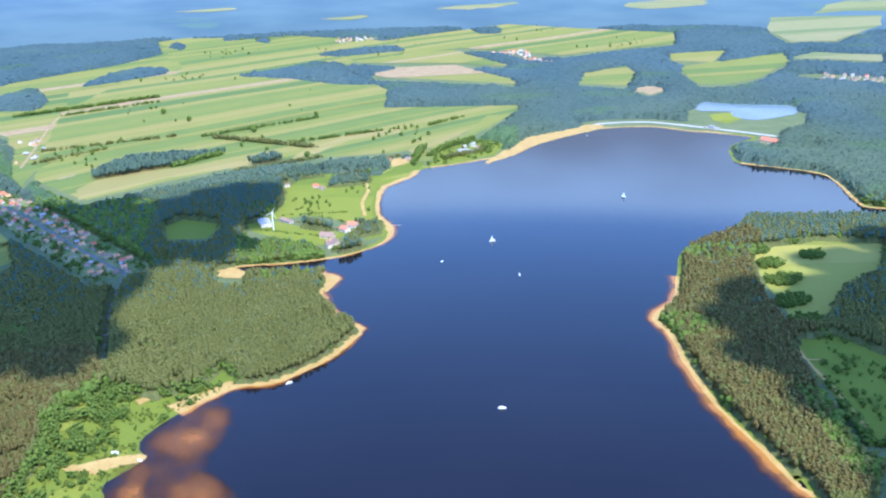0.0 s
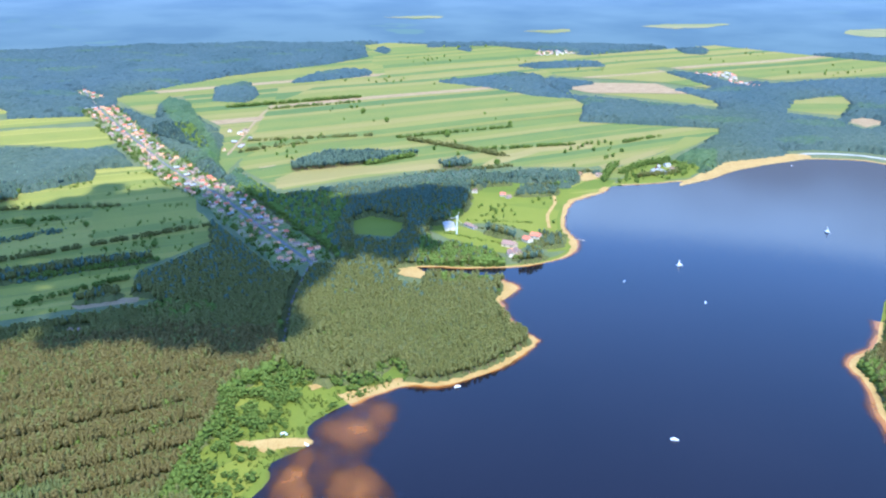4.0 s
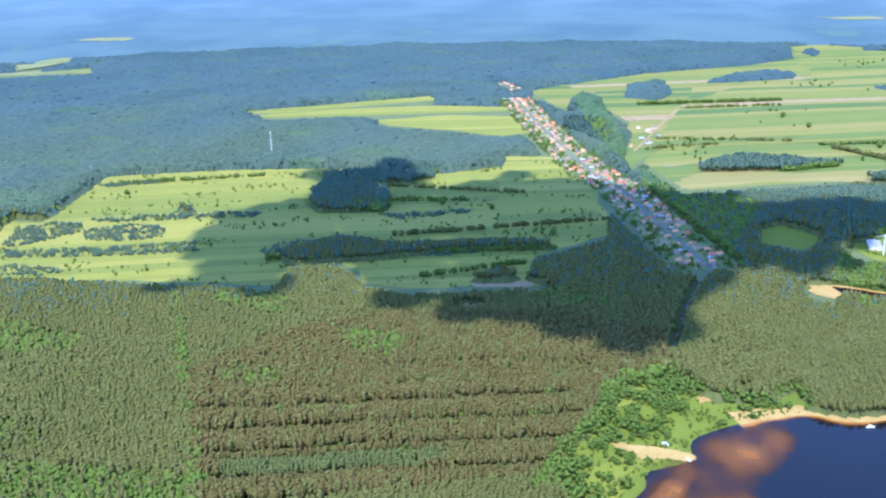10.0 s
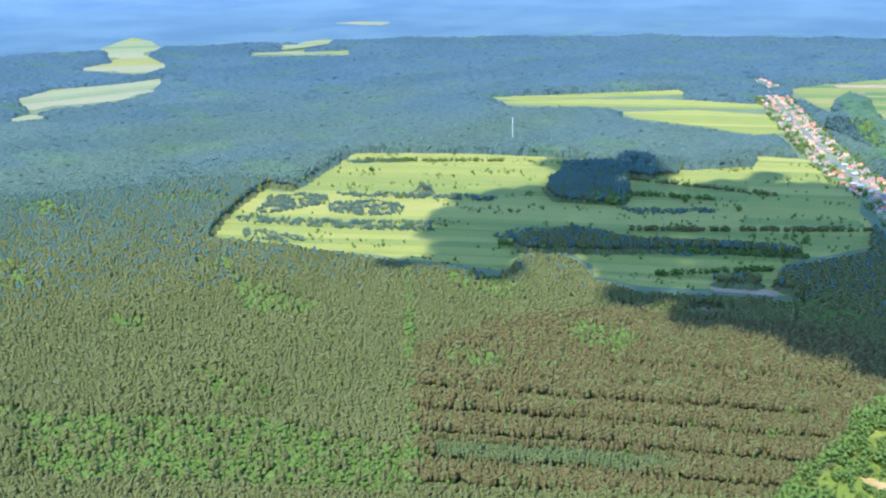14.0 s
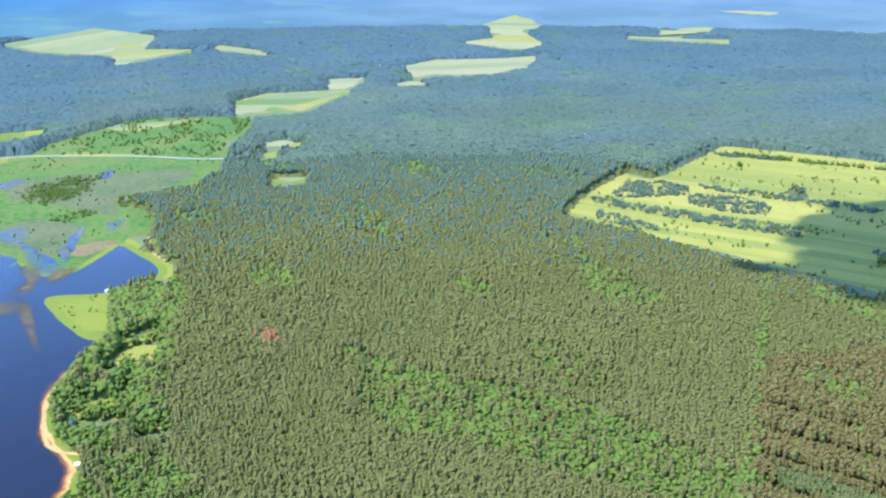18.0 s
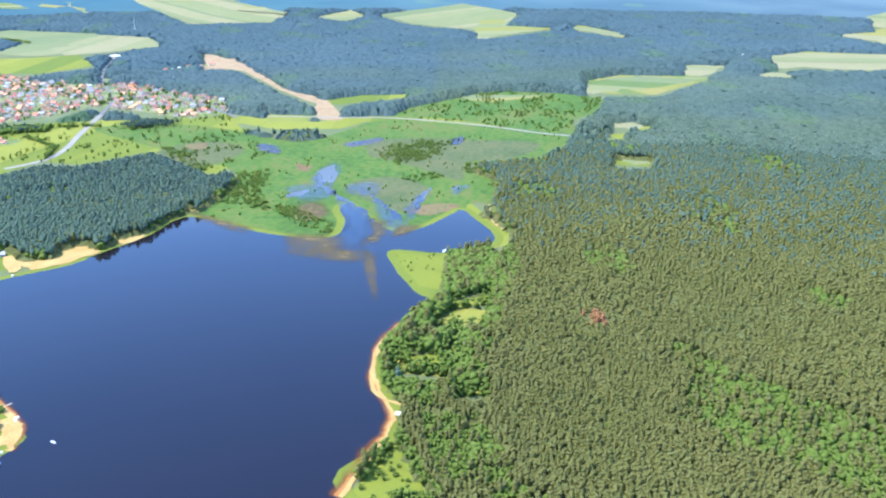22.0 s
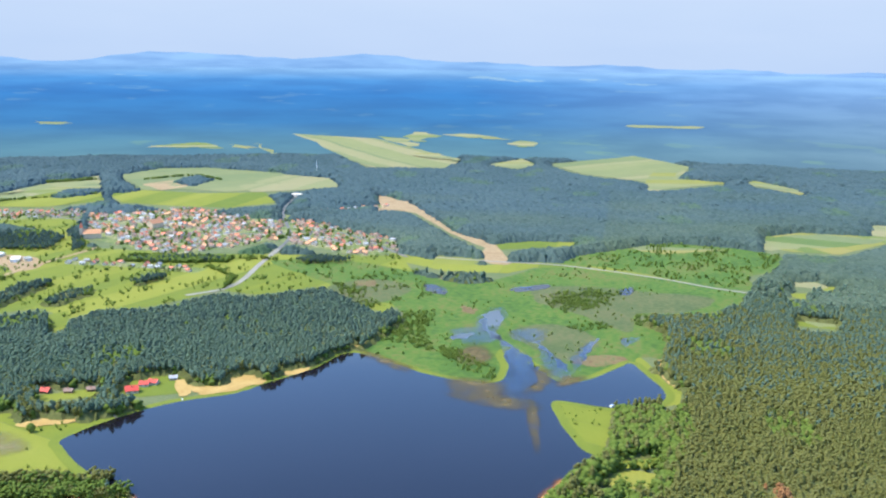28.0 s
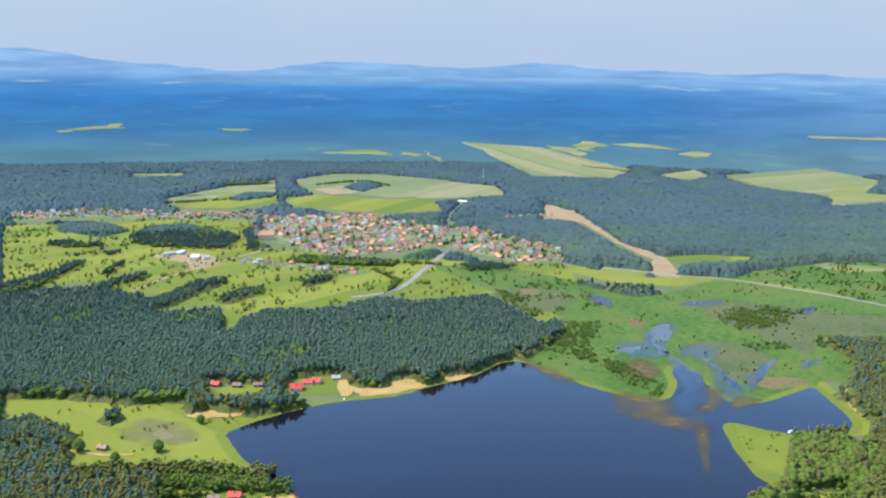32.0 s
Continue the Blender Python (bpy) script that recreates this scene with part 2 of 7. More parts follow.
FIELD_EAST_BANK = [(-1145, 32), (-1175, 44), (-1086, 72), (-1067, 89), (-1024, 83), (-1010, 67), (-1050, 72), (-1108, 52)]
FIELD_LAWN = [(-813, 38), (-774, 46), (-746, 44), (-737, 30), (-764, -9), (-773, -13), (-770, 28)]
FIELD_LAWN_TOP = [(-880, 30), (-892, 71), (-868, 65), (-857, 34)]
FIELD_BANK = [(-648, 3), (-626, -2), (-604, -7), (-593, -10), (-570, -16), (-573, 43), (-601, 26), (-633, 15)]
FIELD_CLOVER = [(-755, 1857), (-736, 1929), (-699, 1992), (-627, 2043), (-531, 1950), (-622, 1916), (-694, 1841)]
FIELD_PLOUGHED = [(-584, 1890), (-544, 1946), (-493, 1901), (-532, 1853), (-575, 1858)]
FIELD_RYE = [(-56, 1612), (-20, 1667), (35, 1752), (40, 1723), (-9, 1640), (-48, 1587)]
FIELD_TOP_EAST = [(1408, 3623), (1581, 3731), (1717, 3705), (1837, 3635), (2110, 4180), (1937, 4185), (1774, 4189), (1608, 3988)]
FIELD_LANE_EAST = [(914, 2524), (1025, 2626), (1099, 2581), (1187, 2546), (1130, 2422), (1054, 2472), (978, 2504)]
FIELD_POND_LAWN = [(527, 1844), (580, 1854), (577, 1801), (540, 1755), (517, 1787)]
FIELD_NORTH_TOP = [(-930, 3197), (-867, 3298), (-713, 3278), (-670, 3080), (-816, 2993)]
FIELD_COAST_TOP = [(-872, 47), (-895, 58), (-895, 73), (-869, 73)]
FIELD_COAST_FOOT = [(-701, 42), (-714, 44), (-712, 69), (-701, 69)]
FIELD_ESTATE_TOP = [(-238, 1343), (-232, 1426), (-194, 1477), (-139, 1467), (-93, 1450), (-69, 1508), (-26, 1526), (-43, 1414), (-62, 1351), (-126, 1334)]
FIELDS = [
    (FIELD_NORTH, 43, 22, "crop"),
    (FIELD_NORTH_WEST, 43, 40, "crop"),
    (FIELD_BRIGHT, 10, 80, "crop"),
    (FIELD_UPPER, 43, 60, "crop"),
    (FIELD_DALE_EAST, 15, 60, "crop"),
    (FIELD_EDGE, 15, 120, "far"),
    (FIELD_DALE, 15, 60, "crop"),
    (FIELD_TILLED, 15, 90, "earth"),
    (FIELD_POND_SIDE, 15, 60, "crop"),
    (FIELD_BEACH_SIDE, 60, 40, "crop"),
    (FIELD_WEST, 38, 14, "hay"),
    (FIELD_NORTH_ROAD, 38, 26, "hay"),
    (FIELD_NORTH_MID, 38, 26, "hay"),
    (FIELD_NORTH_LOW, 38, 26, "hay"),
    (FIELD_FALLOW, 38, 60, "earth"),
    (FIELD_RESORT, 40, 40, "grass"),
    (FIELD_SHORE_LAWN, 40, 40, "hay"),
    (FIELD_OCHRE, 43, 20, "straw"),
    (FIELD_OCHRE_TOP, 43, 20, "straw"),
    (FIELD_ESTATE, -20, 38, "grass"),
    (FIELD_ORCHARD, -20, 30, "grass"),
    (FIELD_ESTATE_TOP, 20, 60, "grass"),
    (FIELD_HOLLOW, 0, 60, "grass"),
    (FIELD_BAY, 60, 120, "grass"),
    (FIELD_HEADLAND_FOOT, 60, 90, "grass"),
    (FIELD_GLADE, 0, 120, "hay"),
    (FIELD_PATH_GLADE, 90, 90, "grass"),
    (FIELD_TOWN_MEADOW, 165, 30, "grass"),
    (FIELD_CUT_PATCH, 90, 60, "grass"),
    (FIELD_BEHIND_TOWN, 60, 60, "far"),
    (FIELD_ABOVE_TOWN, 134, 70, "far"),
    (FIELD_LONG_STRIPS, 35, 60, "far"),
    (FIELD_HILL_STRIPS, 144, 45, "far"),
    (FIELD_VALLEY_NEAR, 30, 50, "crop"),
    (FIELD_CLEARING, 30, 90, "grass"),
    (FIELD_CLEARING_LOW, 30, 90, "grass"),
    (FIELD_CLEARING_TOP, 30, 90, "grass"),
    (FIELD_SOUTH_SHORE, 70, 120, "rough"),
    (FIELD_VILLAGE_WEST, 38, 16, "hay"),
    (FIELD_VILLAGE_EAST, 43, 24, "crop"),
    (FIELD_VILLAGE_TOP, 43, 24, "crop"),
    (FIELD_TOWN_BACK, 0, 40, "grass"),
    (FIELD_SUBURB_BACK, 0, 40, "grass"),
    (FIELD_HILL_TOWN, 0, 40, "far"),
    (FIELD_ROAD_MEADOW, 0, 60, "grass"),
    (FIELD_COAST_GLADE, 70, 60, "hay"),
    (FIELD_COAST_STRIP, 70, 60, "hay"),
    (FIELD_COAST_PATCH, 70, 60, "hay"),
    (FIELD_COAST_FOOT, 70, 60, "hay"),
    (FIELD_COAST_TOP, 70, 60, "hay"),
    (FIELD_LODGES, 0, 60, "grass"),
    (FIELD_HUTS, 0, 60, "grass"),
    (FIELD_COVE_LAWN, 0, 60, "grass"),
    (FIELD_STRAW, 0, 60, "earth"),
    (FIELD_STREET_MEADOW, 0, 60, "grass"),
    (FIELD_YARD_NORTH, 0, 60, "earth"),
    (FIELD_BEND, 0, 60, "hay"),
    (FIELD_CABINS, 115, 14, "grass"),
    (FIELD_SPIT, 70, 90, "grass"),
    (FIELD_EAST_BANK, 70, 90, "grass"),
    (FIELD_LAWN, 70, 90, "grass"),
    (FIELD_LAWN_TOP, 70, 90, "grass"),
    (FIELD_BANK, 70, 90, "grass"),
    (FIELD_CLOVER, 43, 40, "clover"),
    (FIELD_PLOUGHED, 43, 50, "earth"),
    (FIELD_RYE, 60, 30, "straw"),
    (FIELD_TOP_EAST, 15, 90, "far"),
    (FIELD_LANE_EAST, 15, 60, "far"),
    (FIELD_POND_LAWN, 15, 60, "grass"),
    (FIELD_NORTH_TOP, 43, 60, "crop"),
]
# wetland
MARSH = [(-1105, -262), (-1145, -261), (-1278, -255), (-1353, -340), (-1438, -437), (-1538, -551), (-1568, -426), (-1543, -343), (-1471, -219), (-1536, -162), (-1627, -84), (-1531, 187), (-1399, 127), (-1347, 32), (-1274, 75), (-1177, 69), (-1171, 44), (-1140, 33), (-1072, -5), (-1057, -28), (-1117, -77), (-1160, -99), (-1136, -105), (-1092, -92), (-1044, -93), (-1032, -118), (-1045, -169), (-1070, -213)]
FEN = [(-1645, -104), (-1820, -3), (-1901, 96), (-1835, 276), (-1632, 203), (-1537, 180)]
TOWN = [(-1860, -1094), (-1915, -1024), (-2007, -942), (-1927, -762), (-1920, -613), (-1843, -516), (-1779, -403), (-1667, -373), (-1616, -422), (-1668, -521), (-1714, -624), (-1654, -642), (-1543, -724), (-1569, -822), (-1635, -951)]
QUARRY = [(-2355, -619), (-2216, -484), (-1898, -320), (-1834, -256), (-1679, -181), (-1620, -185), (-1637, -219), (-1752, -245), (-1879, -332), (-2096, -453), (-2143, -535)]
WORKS_YARD = [(-1406, -1010), (-1454, -1016), (-1459, -937), (-1426, -892), (-1384, -871), (-1354, -892), (-1385, -932)]
DRY_PATCH = [(-760, -516), (-791, -514), (-794, -473), (-776, -450), (-753, -459), (-745, -487)]
FAR_0 = [(-3378, 1334), (-3589, 1510), (-3168, 1422), (-3023, 1308), (-2690, 1232), (-2579, 1096), (-2649, 1063), (-2817, 1010), (-2885, 1145), (-3120, 1215)]
FAR_1 = [(-2389, 714), (-2472, 828), (-2433, 971), (-2446, 1107), (-2284, 1005), (-2188, 877), (-2216, 746), (-2205, 688)]
FAR_2 = [(-2128, 588), (-2158, 674), (-2085, 704)]
FAR_3 = [(-2245, 494), (-2239, 590), (-2188, 565), (-2097, 493), (-2148, 468)]
FAR_4 = [(-2006, 262), (-2096, 375), (-2063, 450), (-2071, 500), (-1961, 396), (-1932, 315), (-1889, 248)]
FAR_5 = [(-3139, 34), (-3172, 126), (-2971, 105), (-2903, 263), (-2789, 155), (-2676, 57), (-2661, 19)]
FAR_6 = [(-2890, 291), (-2929, 356), (-2698, 445), (-2744, 393)]
FAR_7 = [(-2823, 1684), (-2917, 1907), (-2810, 1883), (-2735, 1644)]
FAR_8 = [(-2667, 1645), (-2597, 1806), (-2523, 1756), (-2578, 1631)]
FAR_9 = [(-2393, 1116), (-2380, 1147), (-2355, 1124)]
FAR_10 = [(-3017, 283), (-2962, 346), (-2754, 452), (-2821, 365)]
FAR_11 = [(-1843, 8), (-1857, 174), (-1791, 69)]
FAR_12 = [(-1620, 252), (-1640, 302), (-1602, 315), (-1584, 266)]
FAR_13 = [(-1399, 225), (-1384, 288), (-1371, 262)]
FAR_14 = [(-4213, -1042), (-4529, -1046), (-4306, -889), (-4146, -913), (-3946, -912)]
FAR_15 = [(-4414, -901), (-4497, -765), (-4232, -597), (-4262, -720)]
FAR_16 = [(-3950, -540), (-4185, -509), (-3960, -423), (-3848, -472)]
FAR_17 = [(-3372, -775), (-3448, -724), (-3241, -582), (-3219, -623)]
FAR_18 = [(-4154, -1140), (-4007, -975), (-3692, -836), (-3713, -896)]
FAR_19 = [(-3318, -1770), (-3458, -1736), (-3576, -1697), (-3359, -1505), (-3344, -1627)]
FAR_20 = [(-3517, -1532), (-3440, -1414), (-3358, -1412)]
FAR_21 = [(-3611, -1477), (-3269, -1251), (-3239, -1260), (-3451, -1395)]
FAR_22 = [(-3810, -3523), (-4057, -3665), (-4536, -3741), (-4287, -3509), (-4046, -3505), (-3785, -3480)]
FAR_23 = [(-3154, -493), (-3401, -407), (-3242, -332), (-3073, -377)]
FAR_24 = [(-4436, -3011), (-4476, -2860), (-4339, -2803), (-4284, -2886)]
FAR_25 = [(-5594, -108), (-5662, 244), (-5462, 238), (-5411, -75)]
FAR_26 = [(-2407, -1917), (-2512, -1792), (-2448, -1743), (-2366, -1861)]
FAR_27 = [(-2010, -1457), (-2182, -1415), (-2347, -1366), (-2267, -1307), (-2122, -1406)]
FAR_28 = [(-1158, 4359), (-927, 4516), (-917, 4339)]
FAR_29 = [(-426, 3842), (-276, 3933), (-328, 3751)]
FAR_30 = [(62, 4279), (358, 4433), (296, 4215), (106, 4087)]
FAR_31 = [(849, 4255), (1216, 4464), (1136, 4093), (852, 3940)]
FAR_32 = [(-2796, 1536), (-2683, 1669), (-2509, 1760), (-2490, 1706), (-2717, 1530)]
FAR_33 = [(-2889, 1690), (-2843, 1812), (-2747, 1729)]
FAR_34 = [(-3481, 2301), (-3337, 2511), (-3233, 2405)]
FAR_PATCHES = [FAR_0, FAR_1, FAR_2, FAR_3, FAR_4, FAR_5, FAR_6, FAR_7, FAR_8, FAR_9, FAR_10, FAR_11, FAR_12, FAR_13, FAR_14, FAR_15, FAR_16, FAR_17, FAR_18, FAR_19, FAR_20, FAR_21, FAR_22, FAR_23, FAR_24, FAR_25, FAR_26, FAR_27, FAR_28, FAR_29, FAR_30, FAR_31, FAR_32, FAR_33, FAR_34]
THICKET_0 = [(-1238, -279), (-1286, -267), (-1299, -233), (-1208, -214), (-1125, -177), (-1135, -212), (-1178, -258)]
THICKET_1 = [(-1142, -181), (-1145, -156), (-1097, -140), (-1107, -170)]
THICKET_2 = [(-1435, -91), (-1492, -35), (-1474, 12), (-1384, -12), (-1336, -58)]
THICKET_3 = [(-1423, -408), (-1400, -366), (-1304, -303), (-1284, -313), (-1362, -370)]
THICKET_4 = [(-1325, 25), (-1361, 44), (-1338, 58), (-1293, 45)]
EAST_VIGNETTE = [(275, 1105), (390, 1139), (359, 876), (331, 625), (299, 554), (253, 562), (217, 806)]
CLUMP_0 = [(390, 1069), (381, 1058), (367, 1054), (361, 1063), (365, 1076), (377, 1084), (388, 1081)]
CLUMP_1 = [(392, 1022), (381, 1010), (366, 1006), (357, 1014), (361, 1028), (376, 1038), (390, 1035)]
CLUMP_2 = [(395, 974), (382, 960), (363, 956), (352, 965), (357, 981), (375, 991), (393, 989)]
CLUMP_3 = [(382, 915), (369, 901), (351, 896), (340, 905), (347, 922), (364, 933), (380, 929)]
CLUMP_4 = [(448, 1049), (439, 1038), (425, 1034), (417, 1043), (422, 1056), (435, 1063), (447, 1060)]
CLUMP_5 = [(445, 1104), (433, 1090), (416, 1086), (407, 1095), (412, 1111), (429, 1122), (444, 1118)]
CLUMP_6 = [(375, 862), (363, 848), (346, 843), (337, 853), (343, 869), (359, 880), (374, 876)]
CLUMPS = [CLUMP_0, CLUMP_1, CLUMP_2, CLUMP_3, CLUMP_4, CLUMP_5, CLUMP_6]
PLANTATION = [(-605, 489), (-476, 617), (-361, 688), (-325, 649), (-311, 549), (-475, 385)]
DENSE_STAND = [(-649, 524), (-641, 619), (-576, 741), (-418, 818), (-335, 832), (-298, 750), (-325, 649), (-311, 549), (-475, 385)]
ROWS_TURN = 39
FILM_0 = [(-1271, -161), (-1344, -147), (-1311, -131), (-1223, -130), (-1215, -145)]
FILM_1 = [(-1218, -183), (-1237, -151), (-1192, -122), (-1169, -152)]
FILM_2 = [(-1240, -108), (-1252, -75), (-1196, -71), (-1203, -103)]
FILM_3 = [(-1146, -31), (-1212, -15), (-1154, -14), (-1105, -22)]
FILM_4 = [(-1236, 21), (-1247, 41), (-1203, 26)]
FILM_5 = [(-1449, -275), (-1437, -238), (-1399, -238)]
FILM_6 = [(-1484, 5), (-1521, 24), (-1470, 22), (-1464, 10)]
FILM_7 = [(-1466, -144), (-1479, -119), (-1456, -120)]
FILM_8 = [(-1176, -116), (-1158, -89), (-1091, -67), (-1019, -75), (-1038, -93), (-1087, -85)]
FILM_9 = [(-1185, -70), (-1131, -41), (-1089, -24), (-1063, -39), (-1113, -58)]
FILMS = [FILM_0, FILM_1, FILM_2, FILM_3, FILM_4, FILM_5, FILM_6, FILM_7, FILM_8, FILM_9]
MAT_0 = [(-1097, -65), (-1100, -50), (-1066, -43), (-1023, -52), (-1021, -67), (-1054, -56)]
MAT_1 = [(-1052, -37), (-1080, -29), (-1088, -5), (-1072, -10), (-1046, -29)]
MAT_2 = [(-994, -135), (-1005, -96), (-995, -54), (-973, -51), (-969, -90)]
MAT_3 = [(-983, -57), (-977, -47), (-890, -35), (-896, -42)]
MAT_4 = [(-1048, -140), (-1038, -90), (-994, -88), (-1011, -138)]
MAT_5 = [(-1118, -267), (-1067, -194), (-1052, -203), (-1092, -253)]
MAT_6 = [(-1145, -160), (-1163, -134), (-1117, -116), (-1100, -141)]
MATS = [MAT_0, MAT_1, MAT_2, MAT_3, MAT_4, MAT_5, MAT_6]
# roads, tracks and rides
VILLAGE_ROAD = [(-1352, 2157), (-1159, 1908), (-899, 1603), (-707, 1391), (-604, 1300), (-483, 1163), (-371, 1041)]
FOREST_TRACK = [(-371, 1041), (-361, 973), (-352, 921), (-332, 847), (-315, 794)]
CAUSEWAY = [(-1645, -303), (-1641, -197), (-1641, -86), (-1595, 50), (-1546, 140), (-1527, 187), (-1492, 245)]
TOWN_ROAD = [(-1290, -573), (-1339, -541), (-1402, -539), (-1492, -556), (-1638, -580)]
TOWN_LANE = [(-1638, -580), (-1776, -614), (-2041, -736), (-2252, -790)]
MAIN_STREET = [(-1844, -1281), (-1798, -1055), (-1734, -836), (-1768, -646), (-1821, -531), (-1633, -349)]
SIDE_ROAD = [(-1193, -872), (-1291, -886), (-1413, -886), (-1510, -880), (-1559, -877)]
FIELD_ROAD = [(-700, 1548), (-735, 1706), (-775, 1875), (-794, 1988)]
GLADE_PATH = [(329, 810), (328, 771), (331, 708), (330, 645)]
GLADE_BRANCH = [(329, 780), (345, 778)]
ESTATE_PATH = [(-105, 1241), (-113, 1304), (-109, 1373), (-122, 1433)]
DAM = [(282, 1763), (312, 1784), (398, 1785), (498, 1720), (593, 1646)]
RIDE_LONG = [(-811, 646), (-650, 522), (-477, 388)]
RIDE_ROWS = [(-579, 470), (-516, 525), (-442, 576), (-357, 631)]
RIDE_LOW = [(-525, 440), (-442, 510), (-380, 556)]
RIDE_HIGH = [(-520, 626), (-451, 678), (-360, 731)]
RIDE_FAR = [(-612, 722), (-532, 783)]
RIDE_EAST = [(-1060, 255), (-1186, 283)]
RIDE_NORTH = [(-1160, 219), (-1175, 280)]
SOUTH_LANE = [(-672, -599), (-683, -574), (-693, -548), (-709, -522), (-713, -495), (-724, -472)]
CAMP_LANE = [(-768, -21), (-723, -19), (-696, -9), (-677, 24), (-656, 38), (-658, 58)]
EAST_LANE = [(-1165, 65), (-1096, 72), (-1053, 93), (-1001, 80)]
# woods within the open land
WOOD_A = [(-575, 1513), (-534, 1604), (-461, 1642), (-381, 1655), (-364, 1628), (-432, 1539), (-545, 1460)]
WOOD_B = [(-327, 1574), (-292, 1620), (-266, 1594), (-286, 1538), (-316, 1544)]
WOOD_C = [(-583, 2468), (-439, 2519), (-338, 2668), (-263, 2616), (-225, 2442), (-117, 2264), (-239, 2281), (-360, 2377)]
WOOD_D = [(-405, 2819), (-130, 2952), (-76, 2845), (-282, 2743)]
WOOD_E = [(-1004, 1067), (-1020, 1109), (-932, 1153), (-871, 1089), (-835, 1030), (-909, 979), (-944, 999)]
WOOD_F = [(-1067, 1153), (-1004, 1212), (-941, 1234), (-899, 1223), (-898, 1166), (-958, 1157), (-1033, 1122)]
WOOD_G = [(-968, 1261), (-937, 1280), (-877, 1219), (-901, 1182)]
WOOD_J = [(-1093, 871), (-1111, 906), (-1071, 900), (-1060, 881)]
WOOD_K = [(-837, 823), (-804, 909), (-730, 931), (-623, 1013), (-568, 1036), (-559, 1007), (-652, 940), (-713, 868), (-789, 794)]
WOOD_M = [(-590, 885), (-569, 918), (-532, 916), (-540, 885), (-575, 863)]
WOOD_O = [(-732, -627), (-760, -616), (-752, -567), (-733, -544), (-708, -539), (-685, -576)]
WOOD_P = [(-785, -561), (-809, -562), (-789, -535), (-769, -539)]
WOOD_Q = [(-680, -571), (-696, -545), (-697, -515), (-682, -513), (-634, -477), (-621, -507)]
WOOD_R = [(-861, 2565), (-807, 2615), (-730, 2602), (-714, 2496), (-811, 2383), (-885, 2315), (-917, 2274), (-884, 2393)]
WOOD_S = [(-1036, 2253), (-992, 2344), (-931, 2240), (-889, 2165), (-875, 2048), (-950, 2051)]
WOOD_T = [(-608, 3185), (-596, 3278), (-555, 3236), (-539, 3095)]
WOOD_U = [(-852, 3061), (-857, 3178), (-814, 3139), (-790, 2980)]
WOOD_V = [(-322, 1544), (-317, 1582), (-272, 1605), (-264, 1561), (-302, 1528)]
WOOD_W = [(114, 3399), (177, 3461), (235, 3429), (200, 3207), (144, 3218)]
WOOD_X = [(-995, 1863), (-1072, 2029), (-1055, 2077), (-968, 1946), (-914, 1823), (-811, 1675), (-739, 1559), (-782, 1578), (-855, 1632), (-906, 1670)]
GROVE_A = [(-1148, -1077), (-1190, -1077), (-1246, -1077), (-1356, -1112), (-1335, -1078), (-1222, -1031), (-1141, -1005), (-1083, -1007)]
GROVE_B = [(-1130, -947), (-1195, -952), (-1258, -955), (-1317, -948), (-1279, -912), (-1204, -907), (-1132, -903)]
GROVE_C = [(-1124, -809), (-1215, -826), (-1294, -836), (-1335, -815), (-1298, -782), (-1218, -779), (-1143, -768), (-1106, -775)]
GROVE_D = [(-1515, -1173), (-1660, -1235), (-1736, -1197), (-1684, -1062), (-1635, -986), (-1515, -942), (-1493, -1010), (-1476, -1082)]
GROVE_E = [(-1427, -1296), (-1472, -1273), (-1485, -1179), (-1439, -1145), (-1398, -1215)]
GROVE_F = [(-1629, -1425), (-1669, -1329), (-1602, -1225), (-1518, -1222), (-1541, -1347)]
GROVE_G = [(-1204, -745), (-1281, -747), (-1315, -728), (-1256, -699), (-1185, -708)]
GROVE_H = [(-1480, -826), (-1534, -771), (-1568, -702), (-1575, -630), (-1509, -614), (-1479, -697), (-1439, -779)]
GROVE_I = [(-1737, -1050), (-1771, -1046), (-1549, -897), (-1504, -890)]
GROVE_J = [(-1263, -1003), (-1373, -1044), (-1363, -1021), (-1258, -974)]
GROVE_K = [(-1346, -700), (-1395, -690), (-1418, -663), (-1371, -647), (-1320, -665)]
GROVE_L = [(-1400, -1128), (-1443, -1111), (-1419, -1077), (-1373, -1079)]
GROVE_M = [(-1325, -913), (-1372, -917), (-1360, -891), (-1299, -871)]
GROVE_N = [(-1568, -535), (-1616, -503), (-1613, -422), (-1557, -433), (-1530, -490)]
GROVE_O = [(-2427, -1219), (-2614, -1227), (-2510, -1122), (-2346, -1107)]
GROVE_P = [(-2091, -1350), (-2229, -1377), (-2263, -1313), (-2142, -1252), (-2052, -1290)]
GROVE_Q = [(-239, 1438), (-235, 1502), (-195, 1516), (-189, 1449)]
GROVE_R = [(-172, 1385), (-170, 1464), (-115, 1483), (-111, 1409)]
GROVE_S = [(-122, 1211), (-118, 1242), (-87, 1239), (-80, 1167), (-103, 1156)]
GROVE_T = [(-151, 1107), (-148, 1139), (-122, 1133), (-120, 1103)]
GROVE_U = [(-247, 1078), (-256, 1153), (-223, 1174), (-167, 1149), (-148, 1117), (-172, 1084), (-212, 1075)]
GROVES = [GROVE_A, GROVE_B, GROVE_C, GROVE_D, GROVE_E, GROVE_F, GROVE_G, GROVE_H, GROVE_I, GROVE_J, GROVE_K, GROVE_L, GROVE_M, GROVE_N, GROVE_O, GROVE_P, GROVE_Q, GROVE_R, GROVE_S, GROVE_T, GROVE_U]
